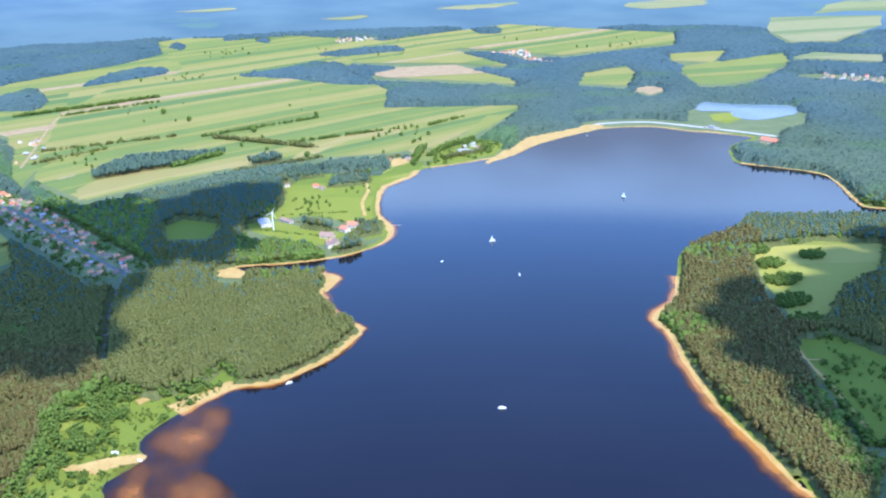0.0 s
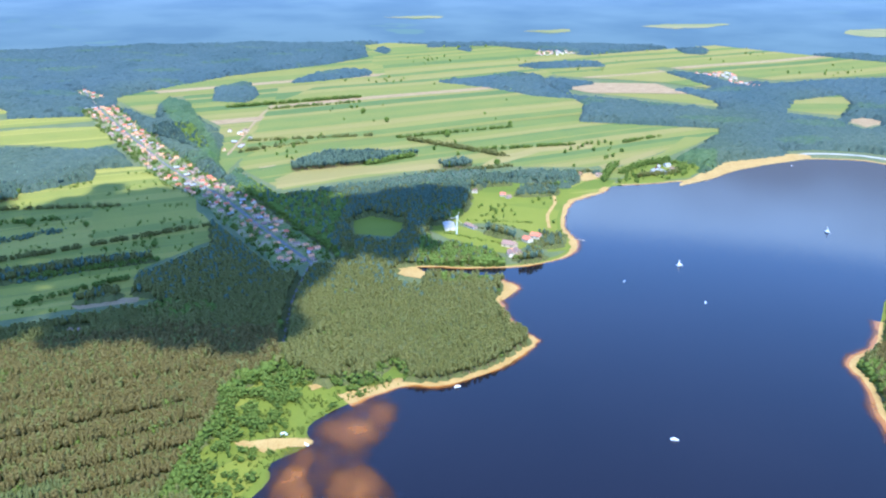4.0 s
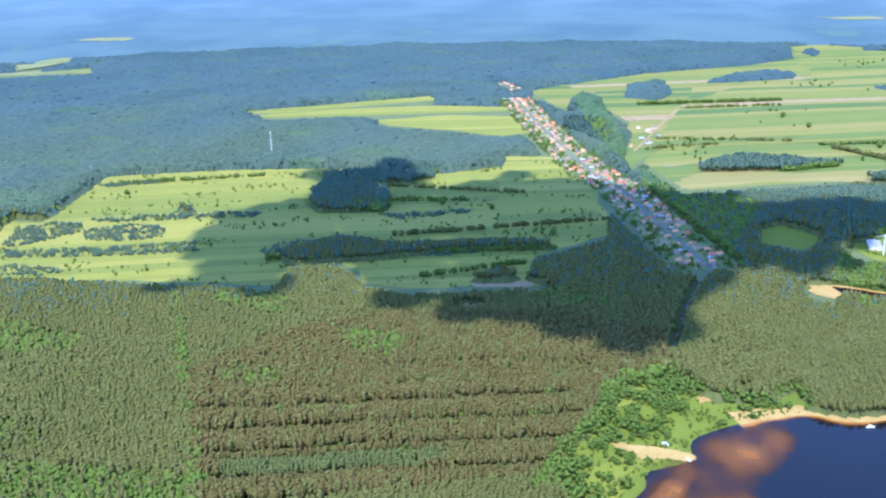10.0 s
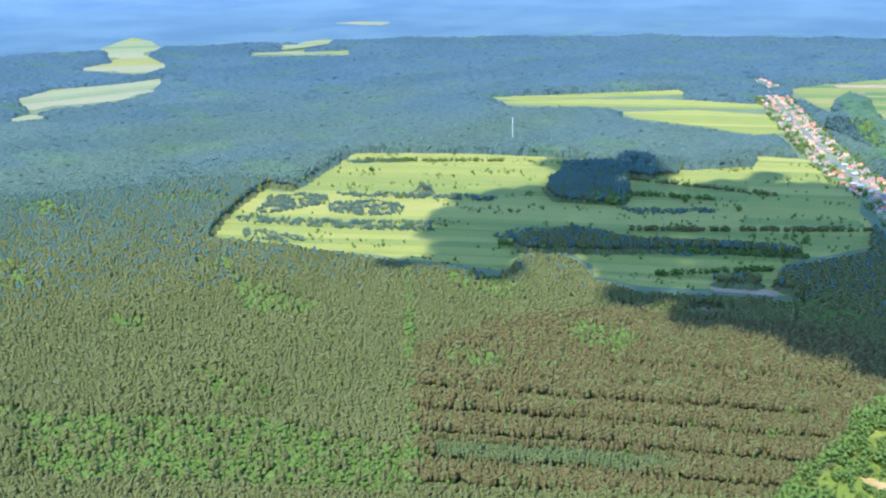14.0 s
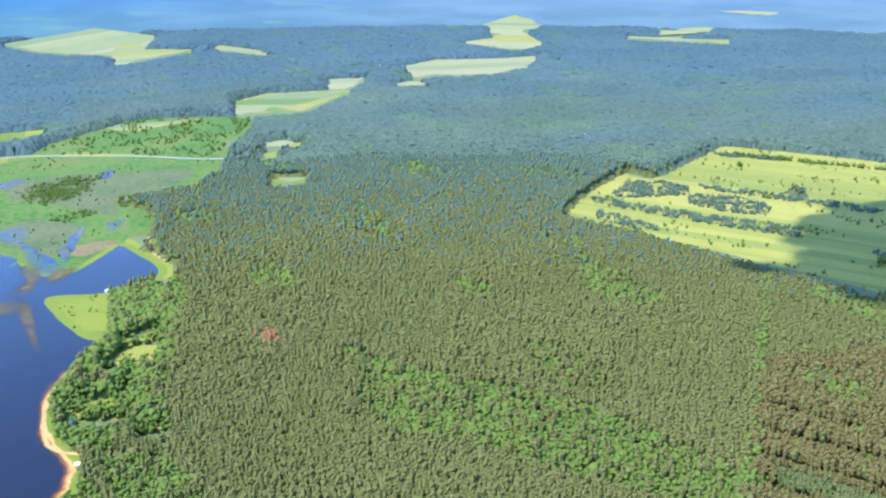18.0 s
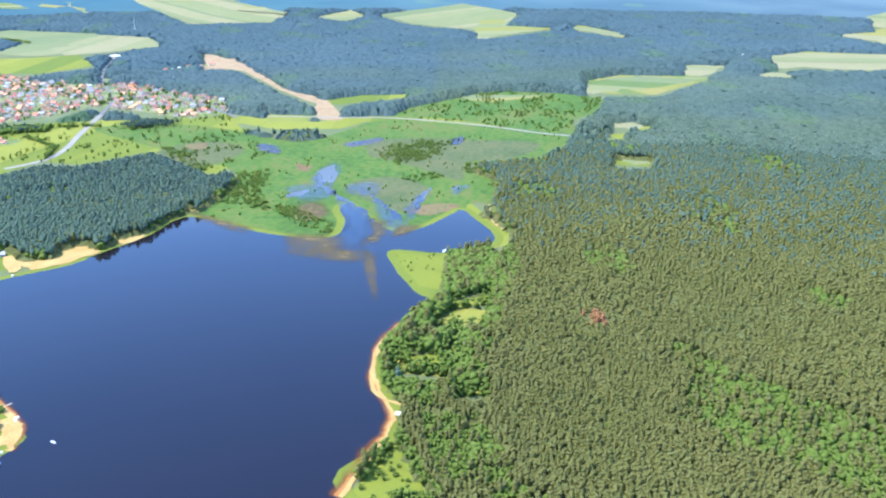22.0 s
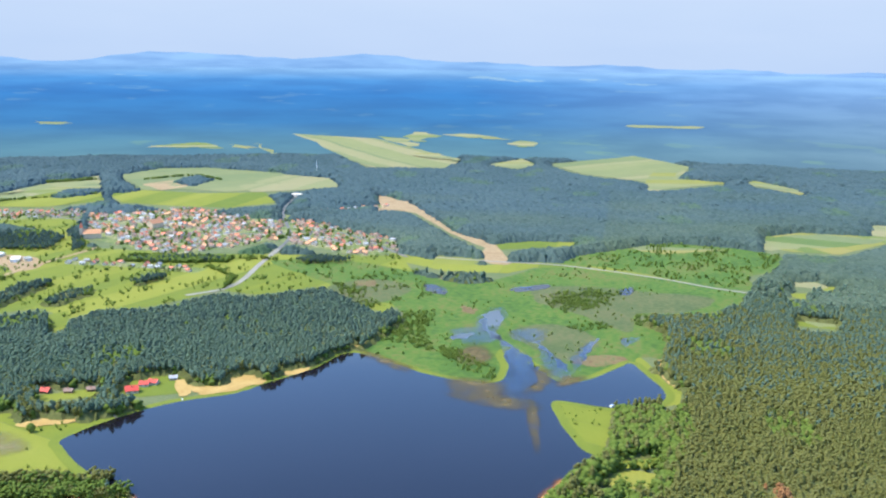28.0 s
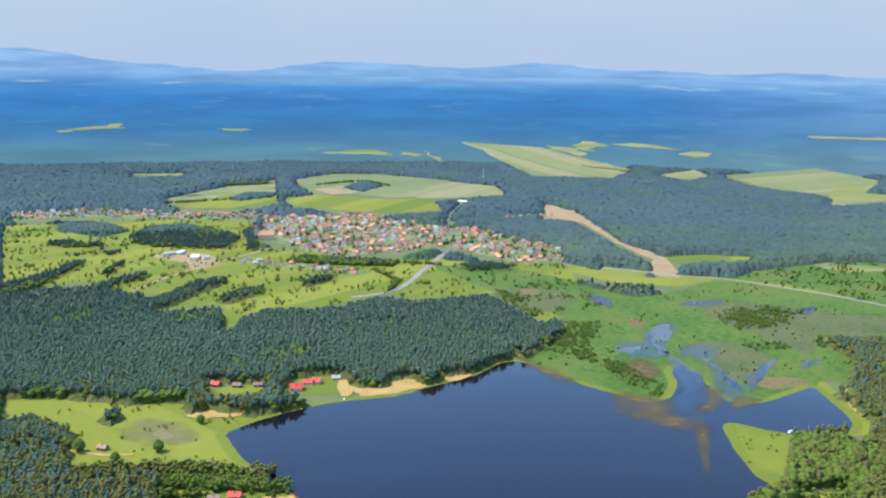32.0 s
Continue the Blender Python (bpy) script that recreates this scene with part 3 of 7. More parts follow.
WOODS = [WOOD_A, WOOD_B, WOOD_C, WOOD_D, WOOD_E, WOOD_F, WOOD_G, WOOD_J, WOOD_K, WOOD_M, WOOD_O, WOOD_P, WOOD_Q, WOOD_R, WOOD_S, WOOD_T, WOOD_U, WOOD_V, WOOD_W, WOOD_X, GROVE_A, GROVE_B, GROVE_C, GROVE_D, GROVE_E, GROVE_F, GROVE_G, GROVE_H, GROVE_I, GROVE_J, GROVE_K, GROVE_L, GROVE_M, GROVE_N, GROVE_O, GROVE_P, GROVE_Q, GROVE_R, GROVE_S, GROVE_T, GROVE_U]
SCRUB_0 = [(-1154, 651), (-1205, 702), (-1187, 756), (-1154, 767), (-1115, 736), (-1126, 699), (-1133, 656)]
SCRUB_1 = [(-1119, 744), (-1090, 803), (-1037, 814), (-1004, 786), (-1036, 745), (-1085, 724)]
SCRUB_2 = [(-1157, 619), (-1056, 698), (-953, 793), (-920, 768), (-987, 710), (-1060, 657), (-1126, 614)]
SCRUB_3 = [(-1095, 597), (-1045, 632), (-1001, 637), (-996, 618), (-1057, 584)]
SCRUB_4 = [(-1080, 861), (-1096, 884), (-1076, 894), (-1047, 880), (-1054, 861)]
SCRUB_5 = [(-1324, 907), (-1279, 965), (-1249, 988), (-1236, 973), (-1294, 909)]
SCRUB_6 = [(-855, 811), (-852, 856), (-807, 912), (-770, 914), (-769, 872), (-800, 824), (-821, 798)]
SCRUB_7 = [(-1160, 785), (-1107, 836), (-1020, 910), (-976, 935), (-975, 912), (-1062, 841), (-1139, 781)]
SCRUB_8 = [(-770, 893), (-723, 922), (-663, 955), (-611, 971), (-641, 924), (-708, 883)]
SCRUB_9 = [(-836, 1013), (-781, 1054), (-736, 1107), (-729, 1084), (-793, 1009)]
SCRUBS = [SCRUB_0, SCRUB_1, SCRUB_2, SCRUB_3, SCRUB_4, SCRUB_5, SCRUB_6, SCRUB_7, SCRUB_8, SCRUB_9]
# hedges and rows of trees
HEDGE_0 = [(-689, 1571), (-648, 1619), (-596, 1672)]
HEDGE_1 = [(-863, 1076), (-767, 1138)]
HEDGE_2 = [(-1307, 918), (-1131, 1093)]
HEDGE_3 = [(-180, 1510), (-50, 1576)]
HEDGE_4 = [(-21, 1805), (49, 1879)]
HEDGE_12 = [(-1471, -631), (-1405, -559), (-1331, -542)]
HEDGE_13 = [(-689, -418), (-704, -370), (-712, -320)]
HEDGE_14 = [(-670, -404), (-685, -369)]
HEDGE_15 = [(-635, -377), (-643, -365)]
HEDGE_16 = [(-674, -322), (-672, -275)]
HEDGE_17 = [(-634, -315), (-653, -279), (-661, -262)]
HEDGE_18 = [(-621, -298), (-625, -282)]
HEDGE_19 = [(-633, -282), (-641, -258)]
HEDGE_20 = [(-616, -363), (-628, -337)]
HEDGE_21 = [(-237, 1192), (-193, 1174), (-140, 1157)]
HEDGE_22 = [(-210, 1226), (-161, 1203), (-128, 1177)]
HEDGE_23 = [(-167, 1245), (-126, 1215)]
HEDGE_24 = [(-222, 1252), (-177, 1258), (-131, 1259)]
HEDGE_25 = [(-661, -348), (-672, -328)]
HEDGE_26 = [(-757, 947), (-551, 1157)]
HEDGE_27 = [(-826, 793), (-554, 1012)]
HEDGE_28 = [(-634, 842), (-558, 946)]
HEDGE_29 = [(-975, 1123), (-718, 1216)]
HEDGE_30 = [(-1509, -800), (-1552, -548)]
HEDGE_31 = [(-1946, -1406), (-2142, -1252)]
HEDGE_32 = [(-710, 1660), (-495, 1760)]
HEDGE_33 = [(-447, 1749), (-243, 1902)]
HEDGE_34 = [(-292, 1675), (-51, 1795)]
HEDGE_35 = [(-341, 1488), (-198, 1575)]
HEDGE_36 = [(-789, 1975), (-621, 2109)]
HEDGE_47 = [(-701, -373), (-707, -349), (-715, -319)]
HEDGE_48 = [(-651, -320), (-661, -296), (-662, -266)]
HEDGE_49 = [(-662, -331), (-676, -304), (-683, -282)]
HEDGE_50 = [(-712, -380), (-723, -345)]
HEDGE_51 = [(-673, -487), (-709, -424), (-736, -348)]
HEDGE_53 = [(-162, 1444), (-98, 1493)]
HEDGE_54 = [(-19, 1563), (11, 1624), (57, 1676)]
HEDGE_55 = [(8, 1546), (74, 1593)]
HEDGE_56 = [(-47, 1509), (-30, 1630)]
HEDGE_57 = [(-885, 1978), (-638, 2167)]
HEDGE_59 = [(-418, 1739), (-218, 1644)]
HEDGE_60 = [(-400, 1346), (-345, 1404), (-246, 1447)]
HEDGE_62 = [(-2420, -1286), (-2552, -1214), (-2492, -1096)]
HEDGE_63 = [(-2283, -1486), (-2384, -1408)]
HEDGE_52 = [(-648, -479), (-687, -406), (-717, -325)]
HEDGES = [HEDGE_0, HEDGE_1, HEDGE_2, HEDGE_3, HEDGE_4, HEDGE_12, HEDGE_13, HEDGE_14, HEDGE_15, HEDGE_16, HEDGE_17, HEDGE_18, HEDGE_19, HEDGE_20, HEDGE_25, HEDGE_26, HEDGE_27, HEDGE_28, HEDGE_29, HEDGE_30, HEDGE_31, HEDGE_32, HEDGE_33, HEDGE_34, HEDGE_35, HEDGE_36, HEDGE_47, HEDGE_48, HEDGE_49, HEDGE_50, HEDGE_53, HEDGE_62]
LOW_HEDGES = [HEDGE_21, HEDGE_22, HEDGE_23, HEDGE_24]
BROAD_HEDGES = [HEDGE_51, HEDGE_52, HEDGE_54, HEDGE_55, HEDGE_56, HEDGE_57, HEDGE_59, HEDGE_60, HEDGE_63]
# where broad leaves outnumber the pines
BROAD_LOW = [(-766, 225), (-663, 303), (-563, 391), (-518, 413), (-473, 378), (-660, 192)]
BROAD_MID = [(-731, 251), (-692, 293), (-633, 357), (-571, 389), (-543, 365), (-595, 319), (-659, 282), (-701, 251)]
BROAD_COAST = [(-785, -30), (-879, 13), (-994, 27), (-1004, 92), (-940, 96), (-839, 80), (-757, 69), (-704, 62), (-674, 20), (-701, -24)]
BROAD_FOOT = [(-670, 21), (-661, 59), (-623, 77), (-578, 85), (-584, 38), (-630, 26)]
BROAD_VILLAGE = [(-1096, 2064), (-1016, 2050), (-873, 1809), (-730, 1577), (-631, 1473), (-518, 1338), (-406, 1324), (-364, 1091), (-466, 1158), (-604, 1363), (-799, 1604), (-968, 1842)]
BROAD_BAY = [(-340, 706), (-308, 773), (-270, 729), (-273, 652), (-297, 611), (-284, 540), (-308, 527), (-320, 590), (-320, 649)]
BROAD_EAST = [(294, 725), (314, 714), (322, 633), (318, 566), (284, 582)]
BROAD_ESTATE = [(-248, 1062), (-261, 1147), (-235, 1180), (-151, 1136), (-119, 1102), (-149, 1076)]
BROAD_SHORE = [(21, 1532), (48, 1743), (142, 1729), (137, 1637), (72, 1541)]
BROAD_TOWN = [(-1435, -883), (-1547, -809), (-1652, -651), (-1616, -584), (-1489, -569), (-1479, -700)]
BROAD_SOUTH = [(-835, -564), (-861, -525), (-844, -505), (-816, -541)]
BROAD = [BROAD_LOW, BROAD_MID, BROAD_COAST, BROAD_FOOT, BROAD_VILLAGE, BROAD_BAY, BROAD_EAST, BROAD_ESTATE, BROAD_SHORE, BROAD_TOWN, BROAD_SOUTH]
YOUNG_PINES = [(-520, 436), (-382, 552), (-372, 526), (-493, 425)]
# shadows of clouds on the land
CLOUD_WEST = [(-1072, 1153), (-1013, 1208), (-934, 1225), (-887, 1195), (-902, 1143), (-890, 1109), (-830, 1157), (-819, 1212), (-786, 1266), (-732, 1303), (-689, 1308), (-633, 1301), (-558, 1280), (-520, 1310), (-433, 1317), (-350, 1326), (-274, 1362), (-229, 1346), (-221, 1279), (-252, 1208), (-256, 1143), (-281, 1072), (-306, 1036), (-331, 1007), (-349, 952), (-332, 855), (-322, 793), (-364, 769), (-428, 777), (-454, 770), (-499, 772), (-550, 783), (-600, 770), (-648, 769), (-683, 799), (-731, 834), (-771, 824), (-777, 789), (-726, 738), (-736, 708), (-785, 686), (-844, 670), (-876, 694), (-871, 734), (-902, 764), (-947, 788), (-976, 831), (-1007, 894), (-987, 945), (-979, 1017), (-1003, 1093)]
CLOUD_EAST = [(294, 921), (353, 965), (401, 962), (456, 1039), (530, 1074), (588, 1040), (335, 541), (321, 604), (307, 663), (297, 735), (271, 775), (262, 851)]
# sand
SAND_LANDING = [(-291, 629), (-263, 640), (-238, 646), (-234, 636), (-253, 627), (-261, 619), (-284, 624)]
SAND_INLET = [(-272, 1042), (-253, 1056), (-228, 1035), (-225, 1019), (-251, 1020)]
SAND_BEACH = [(73, 1507), (117, 1610), (154, 1688), (278, 1773), (307, 1751), (270, 1717), (179, 1637), (118, 1551)]
SAND_LOT = [(-88, 1533), (-67, 1558), (-47, 1546), (-72, 1501)]
SAND_CABINS = [(-651, -261), (-651, -249), (-630, -239), (-619, -244), (-612, -272), (-619, -270), (-632, -251), (-643, -260)]
SAND_PATCH = [(-665, -284), (-671, -274), (-665, -268), (-660, -278)]
SAND_SOUTH = [(-818, -490), (-838, -481), (-844, -442), (-834, -444), (-813, -475)]
SAND_COVE = [(-983, -367), (-1004, -342), (-987, -328), (-948, -342), (-929, -369), (-947, -369), (-955, -354)]
SAND_LODGE = [(-955, -410), (-965, -406), (-935, -381), (-921, -386)]
SAND_HEADLAND = [(-139, 1014), (-126, 1018), (-119, 1006), (-129, 968), (-134, 983)]
SAND_DUNE = [(-268, 731), (-261, 739), (-255, 735), (-261, 725)]
SAND_CAMP = [(-663, -284), (-671, -273), (-665, -267), (-659, -279)]
SAND_LAWN = [(-615, -278), (-623, -262), (-633, -247), (-629, -242), (-621, -245), (-613, -268)]
SAND_TIP = [(-649, -264), (-653, -255), (-639, -248), (-642, -258)]
SAND_LANE = [(-699, -333), (-707, -308), (-700, -308), (-694, -327)]
SAND_PENINSULA = [(-944, -394), (-954, -387), (-963, -354), (-997, -341), (-978, -323), (-960, -340), (-933, -364)]
SAND_POINT = [(-1010, -328), (-1034, -309), (-1034, -296), (-1007, -304)]
SAND_NOSE = [(-1119, -293), (-1138, -272), (-1122, -265)]
SAND_FOOT = [(-248, 758), (-239, 771), (-234, 769), (-242, 755)]
SANDS = [SAND_LANDING, SAND_INLET, SAND_BEACH, SAND_LOT, SAND_CABINS, SAND_PATCH, SAND_SOUTH, SAND_COVE, SAND_LODGE, SAND_HEADLAND, SAND_DUNE, SAND_CAMP, SAND_LAWN, SAND_TIP, SAND_LANE, SAND_PENINSULA, SAND_POINT, SAND_NOSE, SAND_FOOT]
# shallows
SHOAL_A = [(-232, 662), (-221, 690), (-204, 714), (-184, 706), (-181, 671), (-190, 644), (-209, 638)]
SHOAL_B = [(-239, 569), (-240, 603), (-236, 631), (-224, 620), (-220, 594), (-205, 559), (-228, 544)]
SHOAL_C = [(-201, 574), (-201, 603), (-183, 616), (-164, 599), (-163, 570), (-184, 558)]
SHELF = [(-245, 568), (-252, 614), (-244, 654), (-234, 683), (-215, 720), (-192, 738), (-178, 709), (-177, 662), (-184, 636), (-168, 606), (-148, 577), (-145, 545), (-233, 537)]
SHOALS = [SHOAL_A, SHOAL_B, SHOAL_C]
MARSH_SEDGE = [[(-1474, -113), (-1502, -42), (-1496, 22), (-1477, 138), (-1386, 98), (-1360, 37), (-1270, 30), (-1311, -13), (-1356, -60), (-1391, -102)], [(-1390, -403), (-1461, -357), (-1424, -286), (-1333, -302), (-1316, -361)], [(-1228, -115), (-1282, -67), (-1234, -8), (-1163, -16), (-1135, -38), (-1178, -81)]]
MARSH_PEAT = [[(-1118, -156), (-1160, -144), (-1133, -119), (-1101, -123), (-1091, -143)], [(-1436, -375), (-1451, -349), (-1415, -343), (-1413, -364)], [(-1133, -29), (-1168, 2), (-1155, 33), (-1121, -1)], [(-1342, -194), (-1324, -171), (-1300, -172), (-1313, -188)]]
MARSH_POOLS = [[(-1446, -274), (-1445, -253), (-1398, -228), (-1404, -256)], [(-1454, -147), (-1501, -99), (-1471, -98), (-1441, -129)], [(-1491, 7), (-1511, 27), (-1464, 23), (-1463, 8)], [(-1311, -154), (-1329, -142), (-1278, -129), (-1243, -138), (-1272, -149)], [(-1193, -179), (-1214, -157), (-1194, -157), (-1182, -174)], [(-1160, -23), (-1208, -16), (-1230, -5), (-1181, -13), (-1141, -17)]]
MARSH_THICKETS = [[(-1419, -98), (-1429, -29), (-1399, 3), (-1360, -76)], [(-1138, -180), (-1126, -144), (-1081, -101), (-1043, -102), (-1083, -150)], [(-1156, -263), (-1261, -236), (-1314, -225), (-1233, -207), (-1144, -223)], [(-1347, 34), (-1366, 80), (-1320, 76), (-1312, 39)], [(-1273, -52), (-1307, -6), (-1285, 9), (-1253, -30)]]
CHANNEL_A = [(-1208, -128), (-1161, -97), (-1111, -70), (-1074, -53), (-1039, -34)]
CHANNEL_B = [(-1200, -78), (-1157, -56), (-1098, -31)]
CHANNEL_C = [(-1306, -156), (-1246, -147), (-1193, -118)]
# single things
BOATS = [(62, 1124), (-1, 1056), (86, 1008), (258, 1300), (46, 703), (-139, 757), (264, 1681), (-651, -251), (-621, -256), (-610, -249), (-610, -242), (-602, -257), (-653, -251), (-912, -379), (-624, -213), (-609, -249), (-597, -237), (-236, 636)]
CABINS = [(-634, -326), (-682, -337), (-691, -350), (-681, -362), (-608, -338), (-621, -317), (-664, -323), (-619, -281), (-630, -293), (-920, -437), (-947, -429), (-940, -435), (-965, -417), (-897, -516), (-903, -495), (-913, -477), (-723, -503), (-538, 792), (-529, 795), (-537, 720)]
ESTATE_HOUSES = [(-237, 1215), (-209, 1224), (-147, 1155), (-134, 1127), (-127, 1180), (-118, 1197), (-140, 1121)]
SHORE_HOUSES = [(34, 1579), (48, 1585), (65, 1607), (56, 1629), (41, 1618), (-84, 1541), (-53, 1537), (-189, 1388), (-179, 1378), (-233, 1397), (571, 1597), (637, 1590), (-142, 1131)]
TURBINE = [(-221, 1187)]
MAST = [(-1218, 1193)]
VANS = [(-258, 646), (-671, 6), (-999, 22)]
CHIMNEY = [(-2718, -907)]
CHURCH = [(-1633, -936), (-1766, -886)]
HALLS = [(-2255, -777), (-2287, -768), (-2746, -870), (-2703, -813), (-1430, -996), (-1446, -985), (-1424, -939), (-1432, -923)]
JETTIES = [(-70, 1198), (-54, 1196), (-669, -267), (-673, -264), (-871, -433), (-853, -413)]
LONE_TREES = [(-712, 1114), (-360, 1805), (-576, 1978), (-583, 1056), (-226, 1578), (-1229, 898), (-786, 1099), (-1279, 779), (-705, -474), (-711, -517), (-805, -466), (-738, -458), (-352, 1779), (-251, 1923), (-503, 1897)]
BROWN_TREES = [(-823, 152)]
# rows of houses
ROW_SOUTH = [(-1439, -854), (-1447, -762), (-1440, -625)]
ROW_WEST = [(-1622, -1557), (-1734, -1463), (-1789, -1282), (-1870, -1106)]
ROW_UPPER = [(-1957, -700), (-2071, -616), (-2190, -549)]
ROW_EAST = [(884, 2217), (1008, 2147)]
ROW_DALE = [(184, 2755), (274, 2533)]
ROW_TOP = [(-333, 3093), (-211, 3154)]
ROW_VALLEY = [(-2370, 618), (-2346, 683)]
ROW_FIELD = [(-803, 1711), (-736, 1722), (-707, 1575)]
ROW_HEAD = [(-1322, 2099), (-1221, 2020)]
SHORE_NEAR = [(240, 350), (150, 50), (0, -300), (-250, -380), (-480, -300)]
SHORE_WOODED = [(-470, 130), (-330, 380)]
LAKE = curve(SHORE_WEST + SHORE_NORTH + SHORE_NEAR + SHORE_SOUTH + SHORE_EAST + SHORE_WOODED, 5, True, 0.35, 1)
# ---- materials ----
def mat(name, colours, size=6.0, rough=0.9, bump=0.3, by="none", grain=None, sheen=0.0, spec=0.3, shift=0.62, thin=0.0):
    """Two or three colours mixed by noise at two scales; by: 'object' or 'island' shifts the mix piece by piece."""
    m = bpy.data.materials.new(name)
    m.use_nodes = True
    t, b = m.node_tree, m.node_tree.nodes["Principled BSDF"]
    add, link = t.nodes.new, t.links.new
    place = add("ShaderNodeNewGeometry")
    big, small = add("ShaderNodeTexNoise"), add("ShaderNodeTexNoise")
    for n, s in ((big, 1 / size), (small, 1 / (grain or size / 9))):
        n.inputs["Scale"].default_value, n.inputs["Detail"].default_value = s, 5
        link(place.outputs["Position"], n.inputs["Vector"])
    mix = add("ShaderNodeMath")
    mix.operation = "MULTIPLY_ADD"
    link(small.outputs["Fac"], mix.inputs[0])
    mix.inputs[1].default_value = 0.55
    half = add("ShaderNodeMath")
    half.operation = "MULTIPLY"
    link(big.outputs["Fac"], half.inputs[0])
    half.inputs[1].default_value = 0.45
    link(half.outputs[0], mix.inputs[2])
    value = mix.outputs[0]
    if by != "none":
        rand = add("ShaderNodeObjectInfo").outputs["Random"] if by == "object" else place.outputs["Random Per Island"]
        push = add("ShaderNodeMath")
        push.operation = "MULTIPLY_ADD"
        link(rand, push.inputs[0])
        push.inputs[1].default_value = shift
        low = add("ShaderNodeMath")
        low.operation = "MULTIPLY_ADD"
        link(value, low.inputs[0])
        low.inputs[1].default_value, low.inputs[2].default_value = 0.7, 0.15 - shift / 2
        link(low.outputs[0], push.inputs[2])
        value = push.outputs[0]
    ramp = add("ShaderNodeValToRGB")
    while len(ramp.color_ramp.elements) < len(colours):
        ramp.color_ramp.elements.new(0.5)
    for i, (e, c) in enumerate(zip(ramp.color_ramp.elements, colours)):
        lo, hi = (0.1, 0.9) if by != "none" else (0.40, 0.60)
        e.position, e.color = lo + (hi - lo) * i / (len(colours) - 1), (*c, 1)
    link(value, ramp.inputs[0])
    link(ramp.outputs[0], b.inputs["Base Color"])
    b.inputs["Roughness"].default_value = rough
    b.inputs["Specular IOR Level"].default_value = spec
    if sheen:
        b.inputs["Sheen Weight"].default_value, b.inputs["Sheen Roughness"].default_value = sheen, 0.35
        b.inputs["Sheen Tint"].default_value = (0.7, 0.85, 1.0, 1)
    if bump:
        bp = add("ShaderNodeBump")
        bp.inputs["Strength"].default_value, bp.inputs["Distance"].default_value = bump, (grain or size / 9) * 0.3
        link(small.outputs["Fac"], bp.inputs["Height"])
        link(bp.outputs[0], b.inputs["Normal"])
    if thin:
        glow, blend = add("ShaderNodeBsdfTranslucent"), add("ShaderNodeMixShader")
        blend.inputs[0].default_value = thin
        link(ramp.outputs[0], glow.inputs["Color"])
        link(b.outputs[0], blend.inputs[1])
        link(glow.outputs[0], blend.inputs[2])
        link(blend.outputs[0], t.nodes["Material Output"].inputs["Surface"])
    return m


GROUND = mat("forest_floor", [(0.081, 0.105, 0.032), (0.128, 0.135, 0.054)], 40, grain=3)
GRASS = mat("meadow_grass", [(0.091, 0.122, 0.013), (0.149, 0.163, 0.014), (0.2, 0.198, 0.024)], 30, by="object", grain=2.5, spec=0.17)
CROP = mat("crops", [(0.081, 0.117, 0.023), (0.122, 0.145, 0.023), (0.159, 0.162, 0.026), (0.183, 0.17, 0.028), (0.211, 0.178, 0.041)], 60, by="object", grain=4, shift=0.9)
HAY = mat("hay_meadow", [(0.144, 0.155, 0.019), (0.217, 0.203, 0.024), (0.276, 0.235, 0.04)], 50, by="object", grain=4, shift=0.7)
REED = mat("marsh_reeds", [(0.046, 0.086, 0.012), (0.062, 0.112, 0.012), (0.085, 0.124, 0.016), (0.112, 0.112, 0.026)], 90, grain=9, spec=0.2)
SEDGE = mat("grey_olive_sedge", [(0.06, 0.08, 0.024), (0.085, 0.098, 0.032), (0.11, 0.105, 0.04)], 60, grain=7, spec=0.2)
PEAT = mat("wet_peat", [(0.12, 0.075, 0.028), (0.15, 0.11, 0.04), (0.08, 0.095, 0.02)], 40, grain=6)
SAND = mat("sand", [(0.30, 0.182, 0.046), (0.39, 0.265, 0.085)], 14, grain=1.5)
EARTH = mat("bare_earth", [(0.232, 0.152, 0.068), (0.312, 0.22, 0.112)], 20)
ASPHALT = mat("asphalt", [(0.10, 0.095, 0.09), (0.16, 0.15, 0.14)], 12)
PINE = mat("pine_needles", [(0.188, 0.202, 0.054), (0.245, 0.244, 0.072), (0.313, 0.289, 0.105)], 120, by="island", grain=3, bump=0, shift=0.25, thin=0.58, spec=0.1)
# Distance haze is put into the next two needle colours, little and much.
FAINT_HAZE = mat("faint_haze_needles", [(0.138, 0.206, 0.135), (0.182, 0.249, 0.171), (0.215, 0.279, 0.208)], 200, by="island", grain=4, bump=0, shift=0.2, thin=0.58, spec=0.1)
DEEP_HAZE = mat("deep_haze_needles", [(0.068, 0.108, 0.087), (0.087, 0.13, 0.106), (0.107, 0.149, 0.122)], 260, by="island", grain=4, bump=0, shift=0.15, thin=0.45, spec=0.1)
LEAF = mat("broad_leaves", [(0.106, 0.159, 0.025), (0.162, 0.216, 0.036), (0.213, 0.259, 0.054)], 60, by="island", grain=2, bump=0, shift=0.35, thin=0.45, spec=0.1)
BARK = mat("bark", [(0.13, 0.08, 0.05), (0.25, 0.16, 0.10)], 4)


